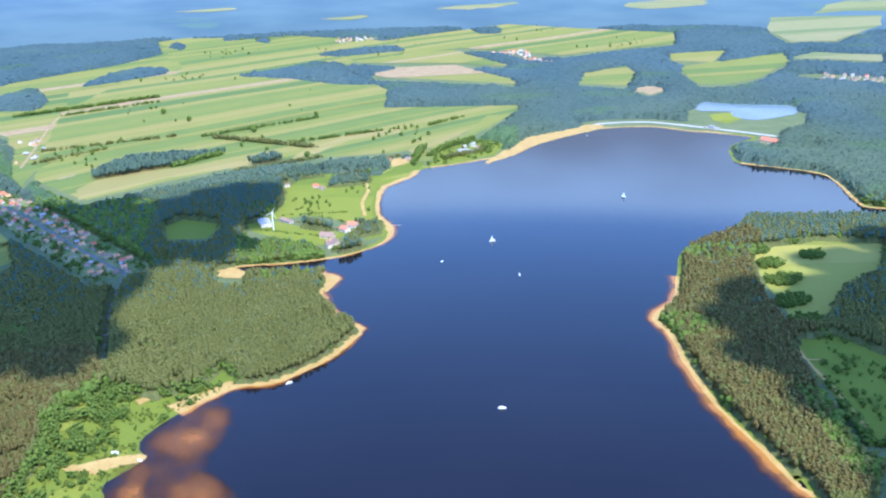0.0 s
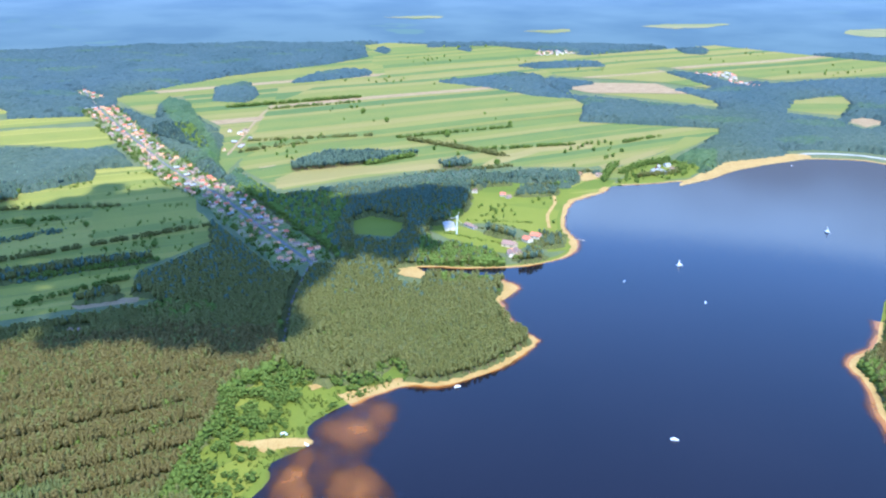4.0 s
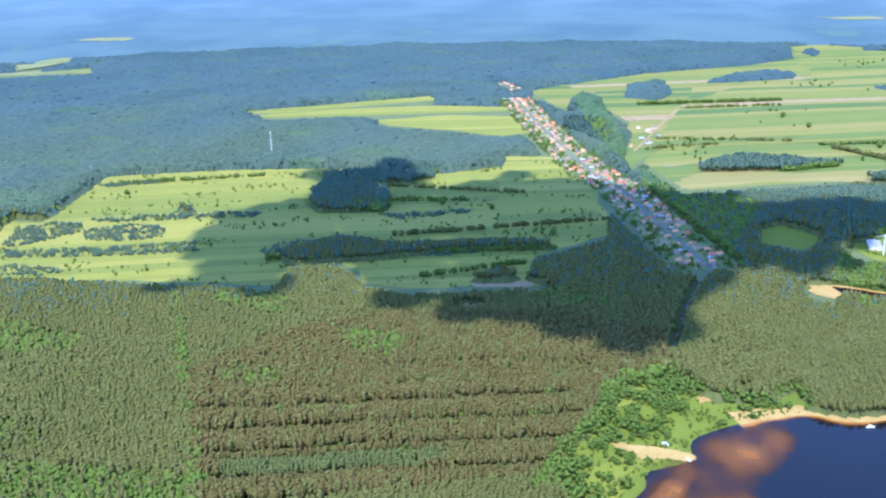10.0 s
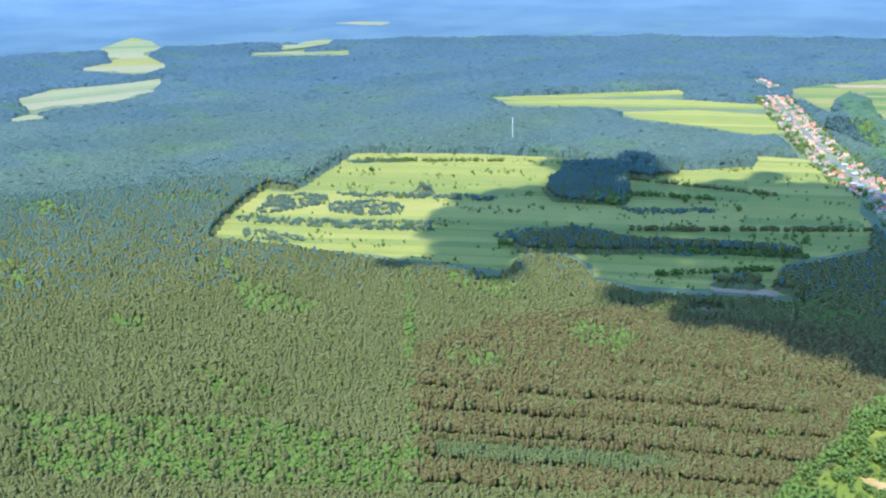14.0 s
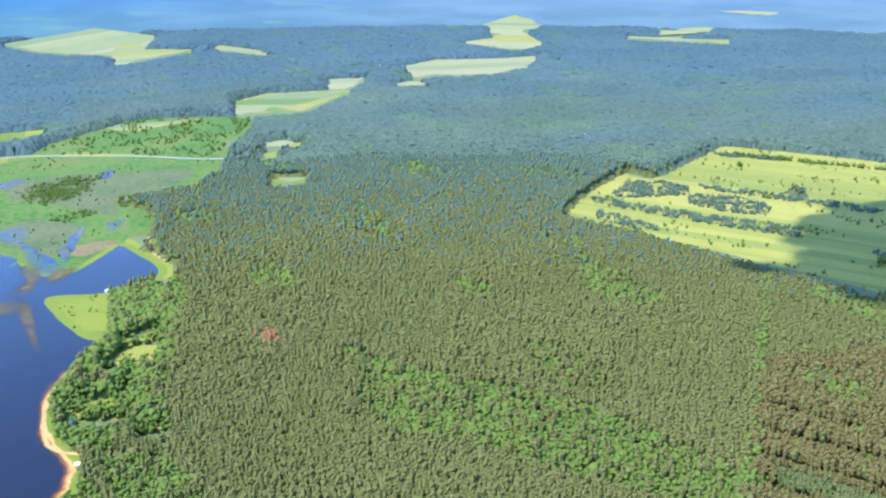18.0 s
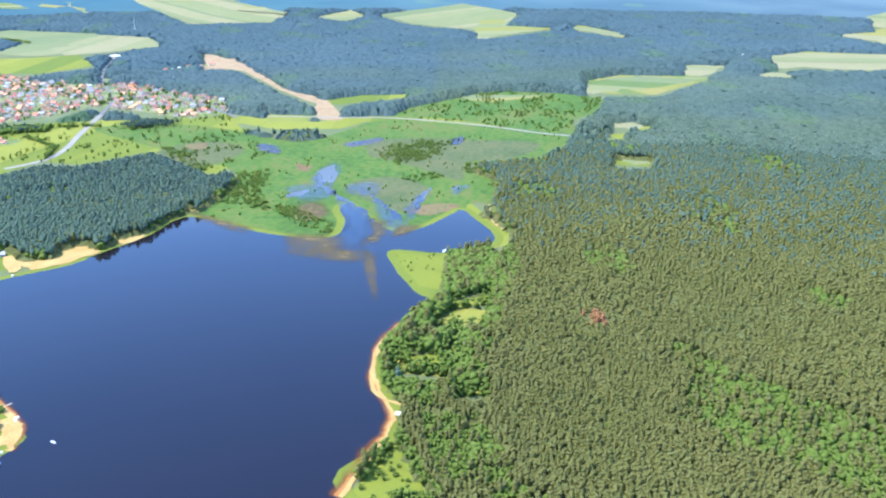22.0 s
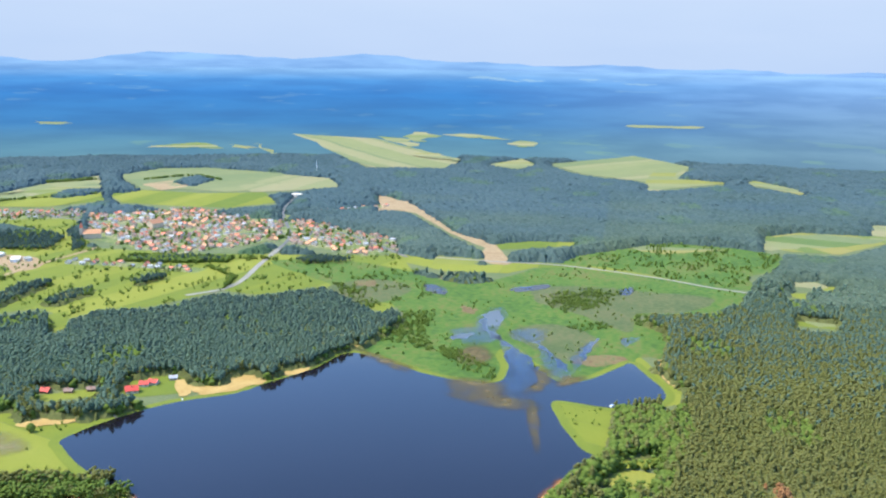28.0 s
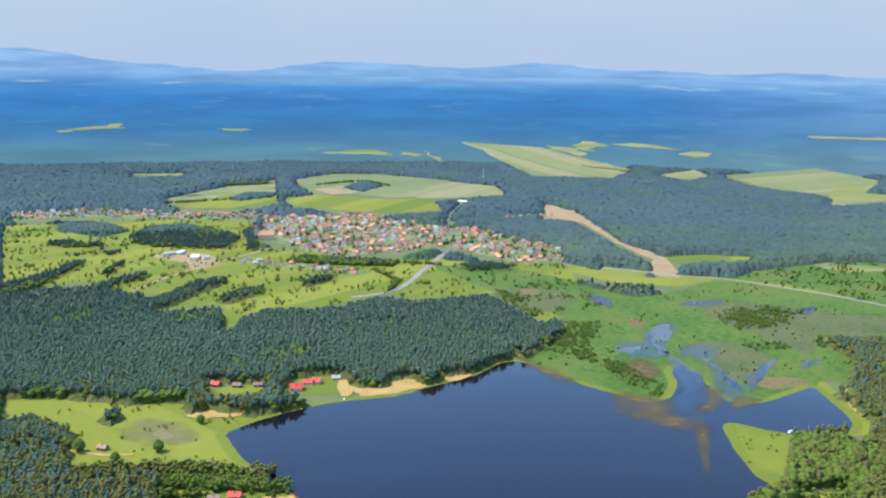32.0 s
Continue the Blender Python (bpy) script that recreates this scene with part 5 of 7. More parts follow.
tagged(grounded(filled(curve(FEN, 4, True, 6)), "fen", REED, 0.2), "olive green fen with low bushes behind the causeway", "marsh", kind="structure")
tagged(grounded(filled(curve(QUARRY, 3, True, 3)), "sand_pit", EARTH, 0.3), "pale sandy cutting of a road under construction", "sand pit", kind="structure")
tagged(grounded(filled(curve(WORKS_YARD, 3, True, 1)), "works_yard", EARTH, 0.35), "orange and pale sandy yard of a building works", "yard", kind="structure")
GARDEN = mat("gardens", [(0.07, 0.105, 0.025), (0.12, 0.15, 0.03), (0.17, 0.17, 0.05), (0.25, 0.20, 0.12)], 26, grain=5)
tagged(grounded(filled(TOWN), "town_ground", GARDEN, 0.3), "gardens, yards and lanes between the town's houses", "ground", kind="structure")
for outlines, material, up, name, label in ((MARSH_SEDGE, SEDGE, 0.32, "sedge_patch", "grey olive sedge in the marsh"), (MARSH_PEAT, PEAT, 0.4, "peat_patch", "bare brownish peat in the marsh"), (MARSH_POOLS, WATER, 0.48, "marsh_pool", "shallow blue pool among the reeds")):
    for k, outline in enumerate(outlines):
        tagged(grounded(filled(curve(outline, 6, True, 1.6, k)), name, material, up), label, "marsh", kind="structure")
for line, wide in ((CHANNEL_A, 9), (CHANNEL_B, 6), (CHANNEL_C, 8)):
    tagged(ribbon("channel", curve(line, 8), wide, WATER, 0.45, 2.5, 3), "narrow blue channel winding through the reeds", "water", kind="structure")


def ragged(outline, step, rough, seed):
    """The outline with straight sides, worn a little."""
    p, r, out = np.asarray(outline, float), np.random.RandomState(seed), []
    for a, b in zip(p, np.roll(p, -1, 0)):
        n = max(1, int(np.hypot(*(b - a)) / step))
        out += [a + (b - a) * k / n for k in range(n)]
    return np.array(out) + r.normal(0, rough, (len(out), 2))


COVE_TURF = [(-980, -362), (-997, -341), (-984, -331), (-960, -345)]
def corridor(line, half):
    """The outline of a belt along a line."""
    q = curve(line, 6)
    way = np.gradient(q, axis=0)
    side = np.column_stack([-way[:, 1], way[:, 0]]) / np.hypot(*way.T)[:, None] * half
    return np.vstack([q + side, (q - side)[::-1]])


for k, (line, half, label) in enumerate(((VILLAGE_ROAD[1:], 36, "gardens and yards along the village road"), (ROW_WEST, 55, "gardens of the western suburb"), (ROW_SOUTH, 16, "gardens of the houses at the meadow"), (ROW_UPPER, 18, "gardens of the upper street"))):
    tagged(grounded(filled(corridor(line, half)), "gardens", GARDEN, 0.22), label, "gardens", kind="structure")


def field(outline, heading, width, cover, seed):
    """An open field, split into strips of crops and grass."""
    label = {"crop": "patchwork of green and straw coloured crop strips", "grass": "mown and rough grass in shades of green", "earth": "freshly tilled brown field", "clover": "dark green strips of clover", "hay": "bright yellow green hay strips with grassy balks", "straw": "ripe ochre strip of grain", "rough": "rough green shore meadow with sedge", "far": "pale far strips of grain and pasture"}[cover]
    base = tagged(new("field"), label, "field", "fields", "structure")
    r = np.random.RandomState(seed)
    edge = ragged(outline, 25, 1.5, seed)
    a = radians(heading)
    no = np.array([-math.sin(a), math.cos(a), 0])
    v = edge @ no[:2]
    at = v.min()
    bend = min(9.0, 0.03 * np.ptp(v))
    while at < v.max():
        w = width * (r.uniform(0.25, 0.6) if r.rand() < 0.4 else r.uniform(0.8, 2.2))
        bm = filled(edge)
        cut(bm, no * at, no, inner=True)
        cut(bm, no * (at + w - 0.5), no, outer=True)
        if cover in ("crop", "hay", "far") and len(bm.verts):
            run = np.array([v.co[:2] for v in bm.verts]) @ (no[1], -no[0])
            for c in np.arange(run.min() + 60, run.max(), 60):
                cut(bm, (no[1] * c, -no[0] * c, 0), (no[1], -no[0], 0))
            for b in bm.verts:
                u = b.co.x * no[1] - b.co.y * no[0]
                sway = bend * (math.sin(u / 190 + seed) + 0.5 * math.sin(u / 83 + b.co.dot(Vector(no)) / 260))
                b.co += Vector(no) * sway
        m = {"crop": CROP, "grass": GRASS, "earth": EARTH, "clover": CLOVER, "hay": HAY, "straw": STRAW, "rough": GRASS, "far": FAR_FIELD}[cover]
        if cover == "crop" and r.rand() < 0.02:
            m = EARTH
        grounded(bm, "strip", m, 0.15 + 0.01 * r.rand() + 0.0011 * (seed - 10), base)
        at += w


for k, outline in enumerate(FAR_PATCHES):
    edge = curve(outline, 4, True, 0.004 * np.hypot(*(np.mean(outline, 0) - MID)), 400 + k)
    off = edge.mean(0) - MID
    base = tagged(new("far_field"), "pale far field in a clearing of the woods", "field", "far fields", "structure")
    r = np.random.RandomState(430 + k)
    a = math.atan2(off[0], -off[1]) + r.uniform(-0.35, 0.35)
    no = np.array([-math.sin(a), math.cos(a), 0])
    v = edge @ no[:2]
    at, width = v.min(), max(45, np.ptp(v) / 9)
    while at < v.max():
        w = width * r.uniform(0.4, 1.7)
        bm = filled(edge)
        cut(bm, no * at, no, inner=True)
        cut(bm, no * (at + w), no, outer=True)
        run = np.array([c.co[:2] for c in bm.verts] or [(0, 0)]) @ (no[1], -no[0])
        for c in np.arange(run.min() + 80, run.max(), 80):
            cut(bm, (no[1] * c, -no[0] * c, 0), (no[1], -no[0], 0))
        grounded(bm, "strip", FAR_FIELD if r.rand() < 0.8 else CROP, 3.0 if np.hypot(*off) > 3200 else 0.3, base)
        at += w
for i, (outline, heading, width, cover) in enumerate(FIELDS):
    field(outline, heading, width, cover, 10 + i)

ROADS = [(VILLAGE_ROAD, 4.6, ASPHALT, "grey asphalt road through the long village"), (CAUSEWAY, 7, LANE, "pale causeway road across the marsh"), (TOWN_ROAD, 9, LANE, "wide pale road into the town"), (TOWN_LANE, 6.5, ASPHALT, "grey lane climbing through the town"), (MAIN_STREET, 8, ASPHALT, "grey main street of the town"), (SIDE_ROAD, 8, EARTH, "sandy side road"), (FIELD_ROAD, 5, EARTH, "dirt road between fields"), (DAM, 11, CONCRETE, "concrete crest of the dam"), (FOREST_TRACK, 3.5, ASPHALT, "narrow grey track in a forest cutting"), (GLADE_PATH, 3, SAND, "pale sandy path through a glade"), (GLADE_BRANCH, 2.5, SAND, "short sandy branch path"), (ESTATE_PATH, 5, SAND, "sandy lane to the beach"), (CAMP_LANE, 3, SAND, "sandy lane along the camp shore"), (SOUTH_LANE, 4, SAND, "sandy lane along the shore meadow"), (EAST_LANE, 4, SAND, "sandy lane at the wood's edge"), (RIDE_ROWS, 2.5, EARTH, "sandy forest ride"), (RIDE_LONG, 6, GRASS, "straight grassy forest ride"), (RIDE_LOW, 5, GRASS, "grassy ride between plantations"), (RIDE_HIGH, 4, EARTH, "sandy ride between plantations"), (RIDE_FAR, 5, EARTH, "sandy clearing line in the forest"), (RIDE_EAST, 5, EARTH, "pale ride through the forest"), (RIDE_NORTH, 5, GRASS, "grassy ride")]
for k, (line, wide, m, label) in enumerate(ROADS):
    name = "road" if wide > 4.5 else "path"
    tagged(ribbon(name, curve(line, 8), wide, m, 0.55 + 0.01 * k, 0.35, k), label, name, kind="structure")
for k, patch in enumerate(SANDS):
    tagged(grounded(filled(curve(patch, 5, True, 0.8, k)), "sand", SAND, 0.7 + 0.012 * k), "warm yellow sand worn bare of grass", "sand", kind="structure")


def shelving(name, line, inner, outer, seed, label):
    """Shallow water along a shore: it fades from the shore to its deep side."""
    line = np.asarray(line, float)
    way = np.gradient(line, axis=0)
    side = np.column_stack([-way[:, 1], way[:, 0]]) / np.hypot(*way.T)[:, None]
    r = np.random.RandomState(seed)
    swing = np.convolve(r.normal(0, 1, len(line) + 8), np.ones(9) / 3, "valid")[:, None]
    rows = [line - side * inner, line + side * outer * (0.3 + 0.08 * swing), line + side * outer * (1 + 0.3 * swing)]
    n = len(line)
    ob = solid(name, lay(np.vstack(rows), 0.55 + 0.006 * seed), [(k * n + i, k * n + i + 1, (k + 1) * n + i + 1, (k + 1) * n + i) for k in range(2) for i in range(n - 1)], SHALLOW)
    at = ob.data.attributes.new("shallowness", "FLOAT", "POINT")
    at.data.foreach_set("value", np.repeat([1.0, 0.9, 0.0], n))
    return tagged(ob, label, "shallows", kind="structure")


def shoal(outline, seed, name="shoal", material=SHALLOW, label="brown sandy shoal just under the water", category="shallows", up=0.53, depth=(0.0, 0.62, 0.8)):
    """A sheet that fades out all round: a shoal, weed, a film of water, dry grass."""
    edge = curve(outline, 6, True, 1.0, seed)
    c = edge.mean(0)
    rows = [c + (edge - c) * s for s in (1.45, 0.85, 0.35)]
    n = len(edge)
    faces = [(k * n + i, k * n + (i + 1) % n, (k + 1) * n + (i + 1) % n, (k + 1) * n + i) for k in range(2) for i in range(n)] + [tuple(2 * n + i for i in range(n))]
    ob = solid(name, lay(np.vstack(rows), up), faces, material)
    at = ob.data.attributes.new("shallowness", "FLOAT", "POINT")
    at.data.foreach_set("value", np.repeat(depth, n))
    tagged(ob, label, category, kind="structure")


for k, outline in enumerate(SHOALS):
    shoal(outline, 70 + k, up=0.545 + 0.004 * k)
shoal(SHELF, 76, label="dark brown shelf of peaty shallows off the bay", up=0.525, depth=(0.0, 0.42, 0.5))
for k, outline in enumerate(FILMS):
    shoal(outline, 80 + k, "water_film", FILM, "thin sheet of blue water between marsh grass", "water", 0.46 + 0.01 * k)
for k, outline in enumerate(MATS):
    shoal(outline, 95 + k, "water_weed", WEED, "ochre mat of weed and mud at the marsh edge", "water weed", 0.58 + 0.01 * k)
tagged(grounded(filled(curve(COVE_TURF, 5, True, 0.6)), "cove_turf", DRY, 0.75), "worn turf in the middle of a sandy cove", "grass", kind="structure")
shoal(DRY_PATCH, 110, "dry_grass", DRY, "patch of pale dry grass in the shore meadow", "grass", 0.4)


def shore_part(shore, first, last):
    return curve(shore[first:last], 6, False, 0.5, first)


# which stretches of the shore are sand, how wide, and how far the shallows reach
BEACHES = [(SHORE_WEST, 5, 19, 13, 12), (SHORE_WEST, 19, 31, 5, 6), (SHORE_WEST, 24, 32, 9, 9), (SHORE_NORTH, 0, 5, 11, 7), (SHORE_NORTH, 4, 10, 8, 4), (SHORE_NORTH, 12, 20, 6, 4), (SHORE_NORTH, 27, 41, 5, 14), (SHORE_SOUTH, 0, 5, 5, 7), (SHORE_EAST, 13, 21, 2.2, 9)]
for k, (shore, first, last, wide, reach) in enumerate(BEACHES):
    line = shore_part(shore, first, last)
    way = np.gradient(line, axis=0)
    side = np.column_stack([-way[:, 1], way[:, 0]]) / np.hypot(*way.T)[:, None]
    r = np.random.RandomState(k)
    swing = np.convolve(r.normal(0, 1, len(line) + 6), np.ones(7) / 2.6, "valid")[:, None]
    a = line + side * (wide * (0.75 + 0.35 * swing)).clip(1.0)
    b = line - side * 1.2
    n = len(line)
    tagged(solid("beach", lay(np.vstack([a, b]), 0.62 + 0.007 * k), [(i, i + n, i + n + 1, i + 1) for i in range(n - 1)], SAND), "strip of warm yellow sand along the shore", "beach", kind="structure")
    shelving("shallows", line[::-1], 1.0, reach, k, "orange brown shallows over sand beside the beach")


# ---- clouds, which cast the broad shadows ----
def cloud(outline, seed, base=1500.0):
    r = np.random.RandomState(seed)
    edge = curve(outline, 3, True)
    lo, hi = edge.min(0), edge.max(0)
    step = 34.0
    x, y = [c.ravel() for c in np.meshgrid(np.arange(lo[0], hi[0], step), np.arange(lo[1], hi[1], step))]
    p = np.column_stack([x, y]) + r.uniform(-11, 11, (len(x), 2))
    p = p[inside(p, edge)]
    shift = TO_SUN * (base / TO_SUN.z)
    puff = bmesh.new()
    bmesh.ops.create_icosphere(puff, subdivisions=1, radius=1)
    bv = np.array([v.co for v in puff.verts])
    bf = np.array([[v.index for v in f.verts] for f in puff.faces])
    puff.free()
    size = r.uniform(30, 38, len(p))[:, None, None] * r.uniform(0.9, 1.1, (len(p), len(bv), 1))
    at = np.column_stack([p + (shift.x, shift.y), base + r.uniform(-15, 45, len(p))])
    v = bv[None] * size * (1, 1, 0.8) + at[:, None]
    f = bf[None] + (np.arange(len(p)) * len(bv))[:, None, None]
    ob = mass("cloud", v.reshape(-1, 3), f.reshape(-1, 3), [CLOUD], smooth=True)
    tagged(ob, "white cumulus cloud drifting overhead", "cloud", kind="structure")


cloud(CLOUD_WEST, 1)
cloud(CLOUD_EAST, 2)
# ---- woods ----
OCTA = np.array([(1, 0, 0), (-1, 0, 0), (0, 1, 0), (0, -1, 0), (0, 0, 1), (0, 0, -1)], float)
OCTA_F = np.array([(0, 2, 4), (2, 1, 4), (1, 3, 4), (3, 0, 4), (2, 0, 5), (1, 2, 5), (3, 1, 5), (0, 3, 5)])


def tree_form(kind, clumps, seed):
    """Places and triangles of one tree a metre high: a crown of uneven clumps over a broad skirt, its trunk last."""
    r = np.random.RandomState(seed)
    vs, fs = [], []
    for i in range(clumps + 1):
        k = (i - 0.5) / clumps
        if i == 0:
            at, size = (np.array([0, 0, 0.56]), np.array([0.115, 0.115, 0.30])) if kind == "pine" else (np.array([0, 0, 0.46 if clumps > 2 else 0.42]), np.array([0.25, 0.25, 0.27]) * (1 if clumps > 2 else 1.4))
        elif kind == "pine":
            wide = 0.07 * (1 - 0.75 * k)
            at = np.array([wide * math.cos(i * 2.4), wide * math.sin(i * 2.4), 0.62 + 0.24 * k])
            size = np.array([1, 1, 1.15]) * (0.10 - 0.03 * k)
        else:
            wide = 0.30 * math.sin(math.pi * (0.25 + 0.65 * k))
            at = np.array([wide * math.cos(i * 2.4), wide * math.sin(i * 2.4), 0.34 + 0.52 * k])
            size = np.array([1, 1, 0.85]) * (0.22 - 0.06 * k)
            if clumps <= 2:
                at, size = at * (0.5, 0.5, 1), size * 1.7
        spin = r.uniform(0, 6.3)
        o = OCTA * r.uniform(0.8, 1.25, (6, 1)) * size
        o = np.column_stack([o[:, 0] * math.cos(spin) - o[:, 1] * math.sin(spin), o[:, 0] * math.sin(spin) + o[:, 1] * math.cos(spin), o[:, 2]])
        if i == 0 and kind == "leaf":
            o[:, 2] = (-0.34, -0.36, -0.34, -0.33, size[2] * 1.1, -0.40)
        fs.append(OCTA_F + 6 * i)
        vs.append(o + at)
    n = 6 * (clumps + 1)
    trunk = [(0.018 * math.cos(a), 0.018 * math.sin(a), 0) for a in (0, 2.1, 4.2)] + [(0, 0, 0.75)]
    vs.append(np.array(trunk))
    fs.append(np.array([(n, n + 1, n + 3), (n + 1, n + 2, n + 3), (n + 2, n, n + 3)]))
    return np.vstack(vs), np.vstack(fs), np.array([0] * 8 * (clumps + 1) + [1] * 3)


def wood(name, places, heights, widths, kind, clumps, leaf, label, seed=0):
    """Many trees as one object."""
    r = np.random.RandomState(seed)
    forms = [tree_form(kind, clumps, seed * 7 + k) for k in range(6)]
    pick = r.randint(0, 6, len(places))
    vs, fs, ms, start = [], [], [], 0
    foot = lay(places)
    for k, (v, f, m) in enumerate(forms):
        own = np.flatnonzero(pick == k)
        if not len(own):
            continue
        turn = r.uniform(0, 6.3, len(own))
        c, s = np.cos(turn)[:, None], np.sin(turn)[:, None]
        h = heights[own][:, None]
        w = h * widths[own][:, None]
        x, y, z = v[:, 0] * w, v[:, 1] * w, v[:, 2] * h
        p = np.stack([x * c - y * s + foot[own, 0:1], x * s + y * c + foot[own, 1:2], z + foot[own, 2:3]], -1)
        vs.append(p.reshape(-1, 3))
        fs.append((f[None] + (np.arange(len(own)) * len(v))[:, None, None] + start).reshape(-1, 3))
        ms.append(np.tile(m, len(own)))
        start += len(own) * len(v)
    if vs:
        ob = mass(name, np.vstack(vs), np.vstack(fs), [leaf, BARK], np.concatenate(ms), True)
        tagged(ob, label, "forest", kind="stuff")


OPEN = [LAKE, np.array(POND, float), (np.array(POND, float) - np.mean(POND, 0)) * 1.15 + np.mean(POND, 0) * 0.965, curve(MARSH, 2, True), curve(FEN, 2, True), curve(QUARRY, 2, True), np.array(WORKS_YARD, float), np.array(TOWN, float)] + [np.array(f[0], float) for f in FIELDS] + [corridor(VILLAGE_ROAD[1:], 42), corridor(ROW_WEST, 50)] + [np.array(s, float) for s in SANDS] + [np.array(f, float) for f in FAR_PATCHES]
LANES = [(VILLAGE_ROAD, 9), (FOREST_TRACK, 6), (CAUSEWAY, 10), (TOWN_ROAD, 14), (SIDE_ROAD, 9), (DAM, 14), (RIDE_HIGH, 3.5), (RIDE_FAR, 2), (CAMP_LANE, 5), (SOUTH_LANE, 6), (EAST_LANE, 4), (GLADE_PATH, 4), (ROW_SOUTH, 22), (TOWN_LANE, 10), (ROW_UPPER, 20), (ROW_EAST, 60), (ROW_DALE, 30), (ROW_TOP, 40), (ROW_VALLEY, 25), (ROW_FIELD, 25), (ROW_HEAD, 25)]


def wave(p, size, seed):
    """Smooth chance over the plan, about 0 to 1."""
    r = np.random.RandomState(seed)
    v = np.zeros(len(p))
    for _ in range(6):
        a, s = r.uniform(0, 6.3), r.uniform(0.6, 1.7) / size * 6.3
        v += np.sin((p[:, 0] * math.cos(a) + p[:, 1] * math.sin(a)) * s + r.uniform(0, 6.3))
    return 0.5 + v / 7


def any_inside(p, outlines):
    hit = np.zeros(len(p), bool)
    for o in outlines:
        hit |= inside(p, np.asarray(o, float))
    return hit


def lattice(near, far, gap, seed, back=False):
    """Jittered places between two distances from the lookout, on the side that lies open to it."""
    r = np.random.RandomState(seed)
    g = np.arange(-far - 200, far + 200, gap)
    x, y = [c.ravel() for c in np.meshgrid(g, g)]
    p = np.column_stack([x, y]) + r.uniform(-0.42, 0.42, (len(x), 2)) * gap
    d, turn = np.hypot(*p.T) + (r.normal(0, 90, len(p)) if far < 3000 else 0), np.degrees(np.arctan2(-p[:, 0], p[:, 1]))
    return p[(d > near + (r.normal(0, 90, len(p)) if near > 500 else 0)) & (d < far) & (((turn > -33) & (turn < 146)) != back)] + MID


BANDS = [(420, 740, 2.9, 4), (740, 1430, 3.7, 2), (1400, 1900, 4.4, 2)]
TREE_HIGH, EYE_HIGH = 13.0, 345.0
YARD = np.array([(9 * math.cos(a), 9 * math.sin(a)) for a in np.linspace(0, 6.28, 7)[:-1]])
OPEN.append(corridor(DAM, 34))
FAR_OPEN = OPEN[1:] + [YARD + c for c in CABINS[:17] + ESTATE_HOUSES + SHORE_HOUSES] + [corridor(CAUSEWAY, 6), corridor(TOWN_ROAD, 8)]


def wooded(p):
    """Where trees stand: not on open land, nor so close in front of it that their crowns would hide it from the lookout."""
    off = p - MID
    ahead = off * (TREE_HIGH / EYE_HIGH)
    keep = ~any_inside(p, OPEN)
    for share in (0.35, 0.7, 1.0):
        keep[keep] = ~any_inside(p[keep] + share * ahead[keep], FAR_OPEN)
    keep |= any_inside(p, WOODS) & any_inside(p + 0.6 * ahead, WOODS)
    at = np.flatnonzero(keep)
    for line, width in LANES + [(MAIN_STREET, 9)]:
        at = at[~near_line(p[at], line, width)]
    keep[:] = False
    keep[at] = True
    return keep


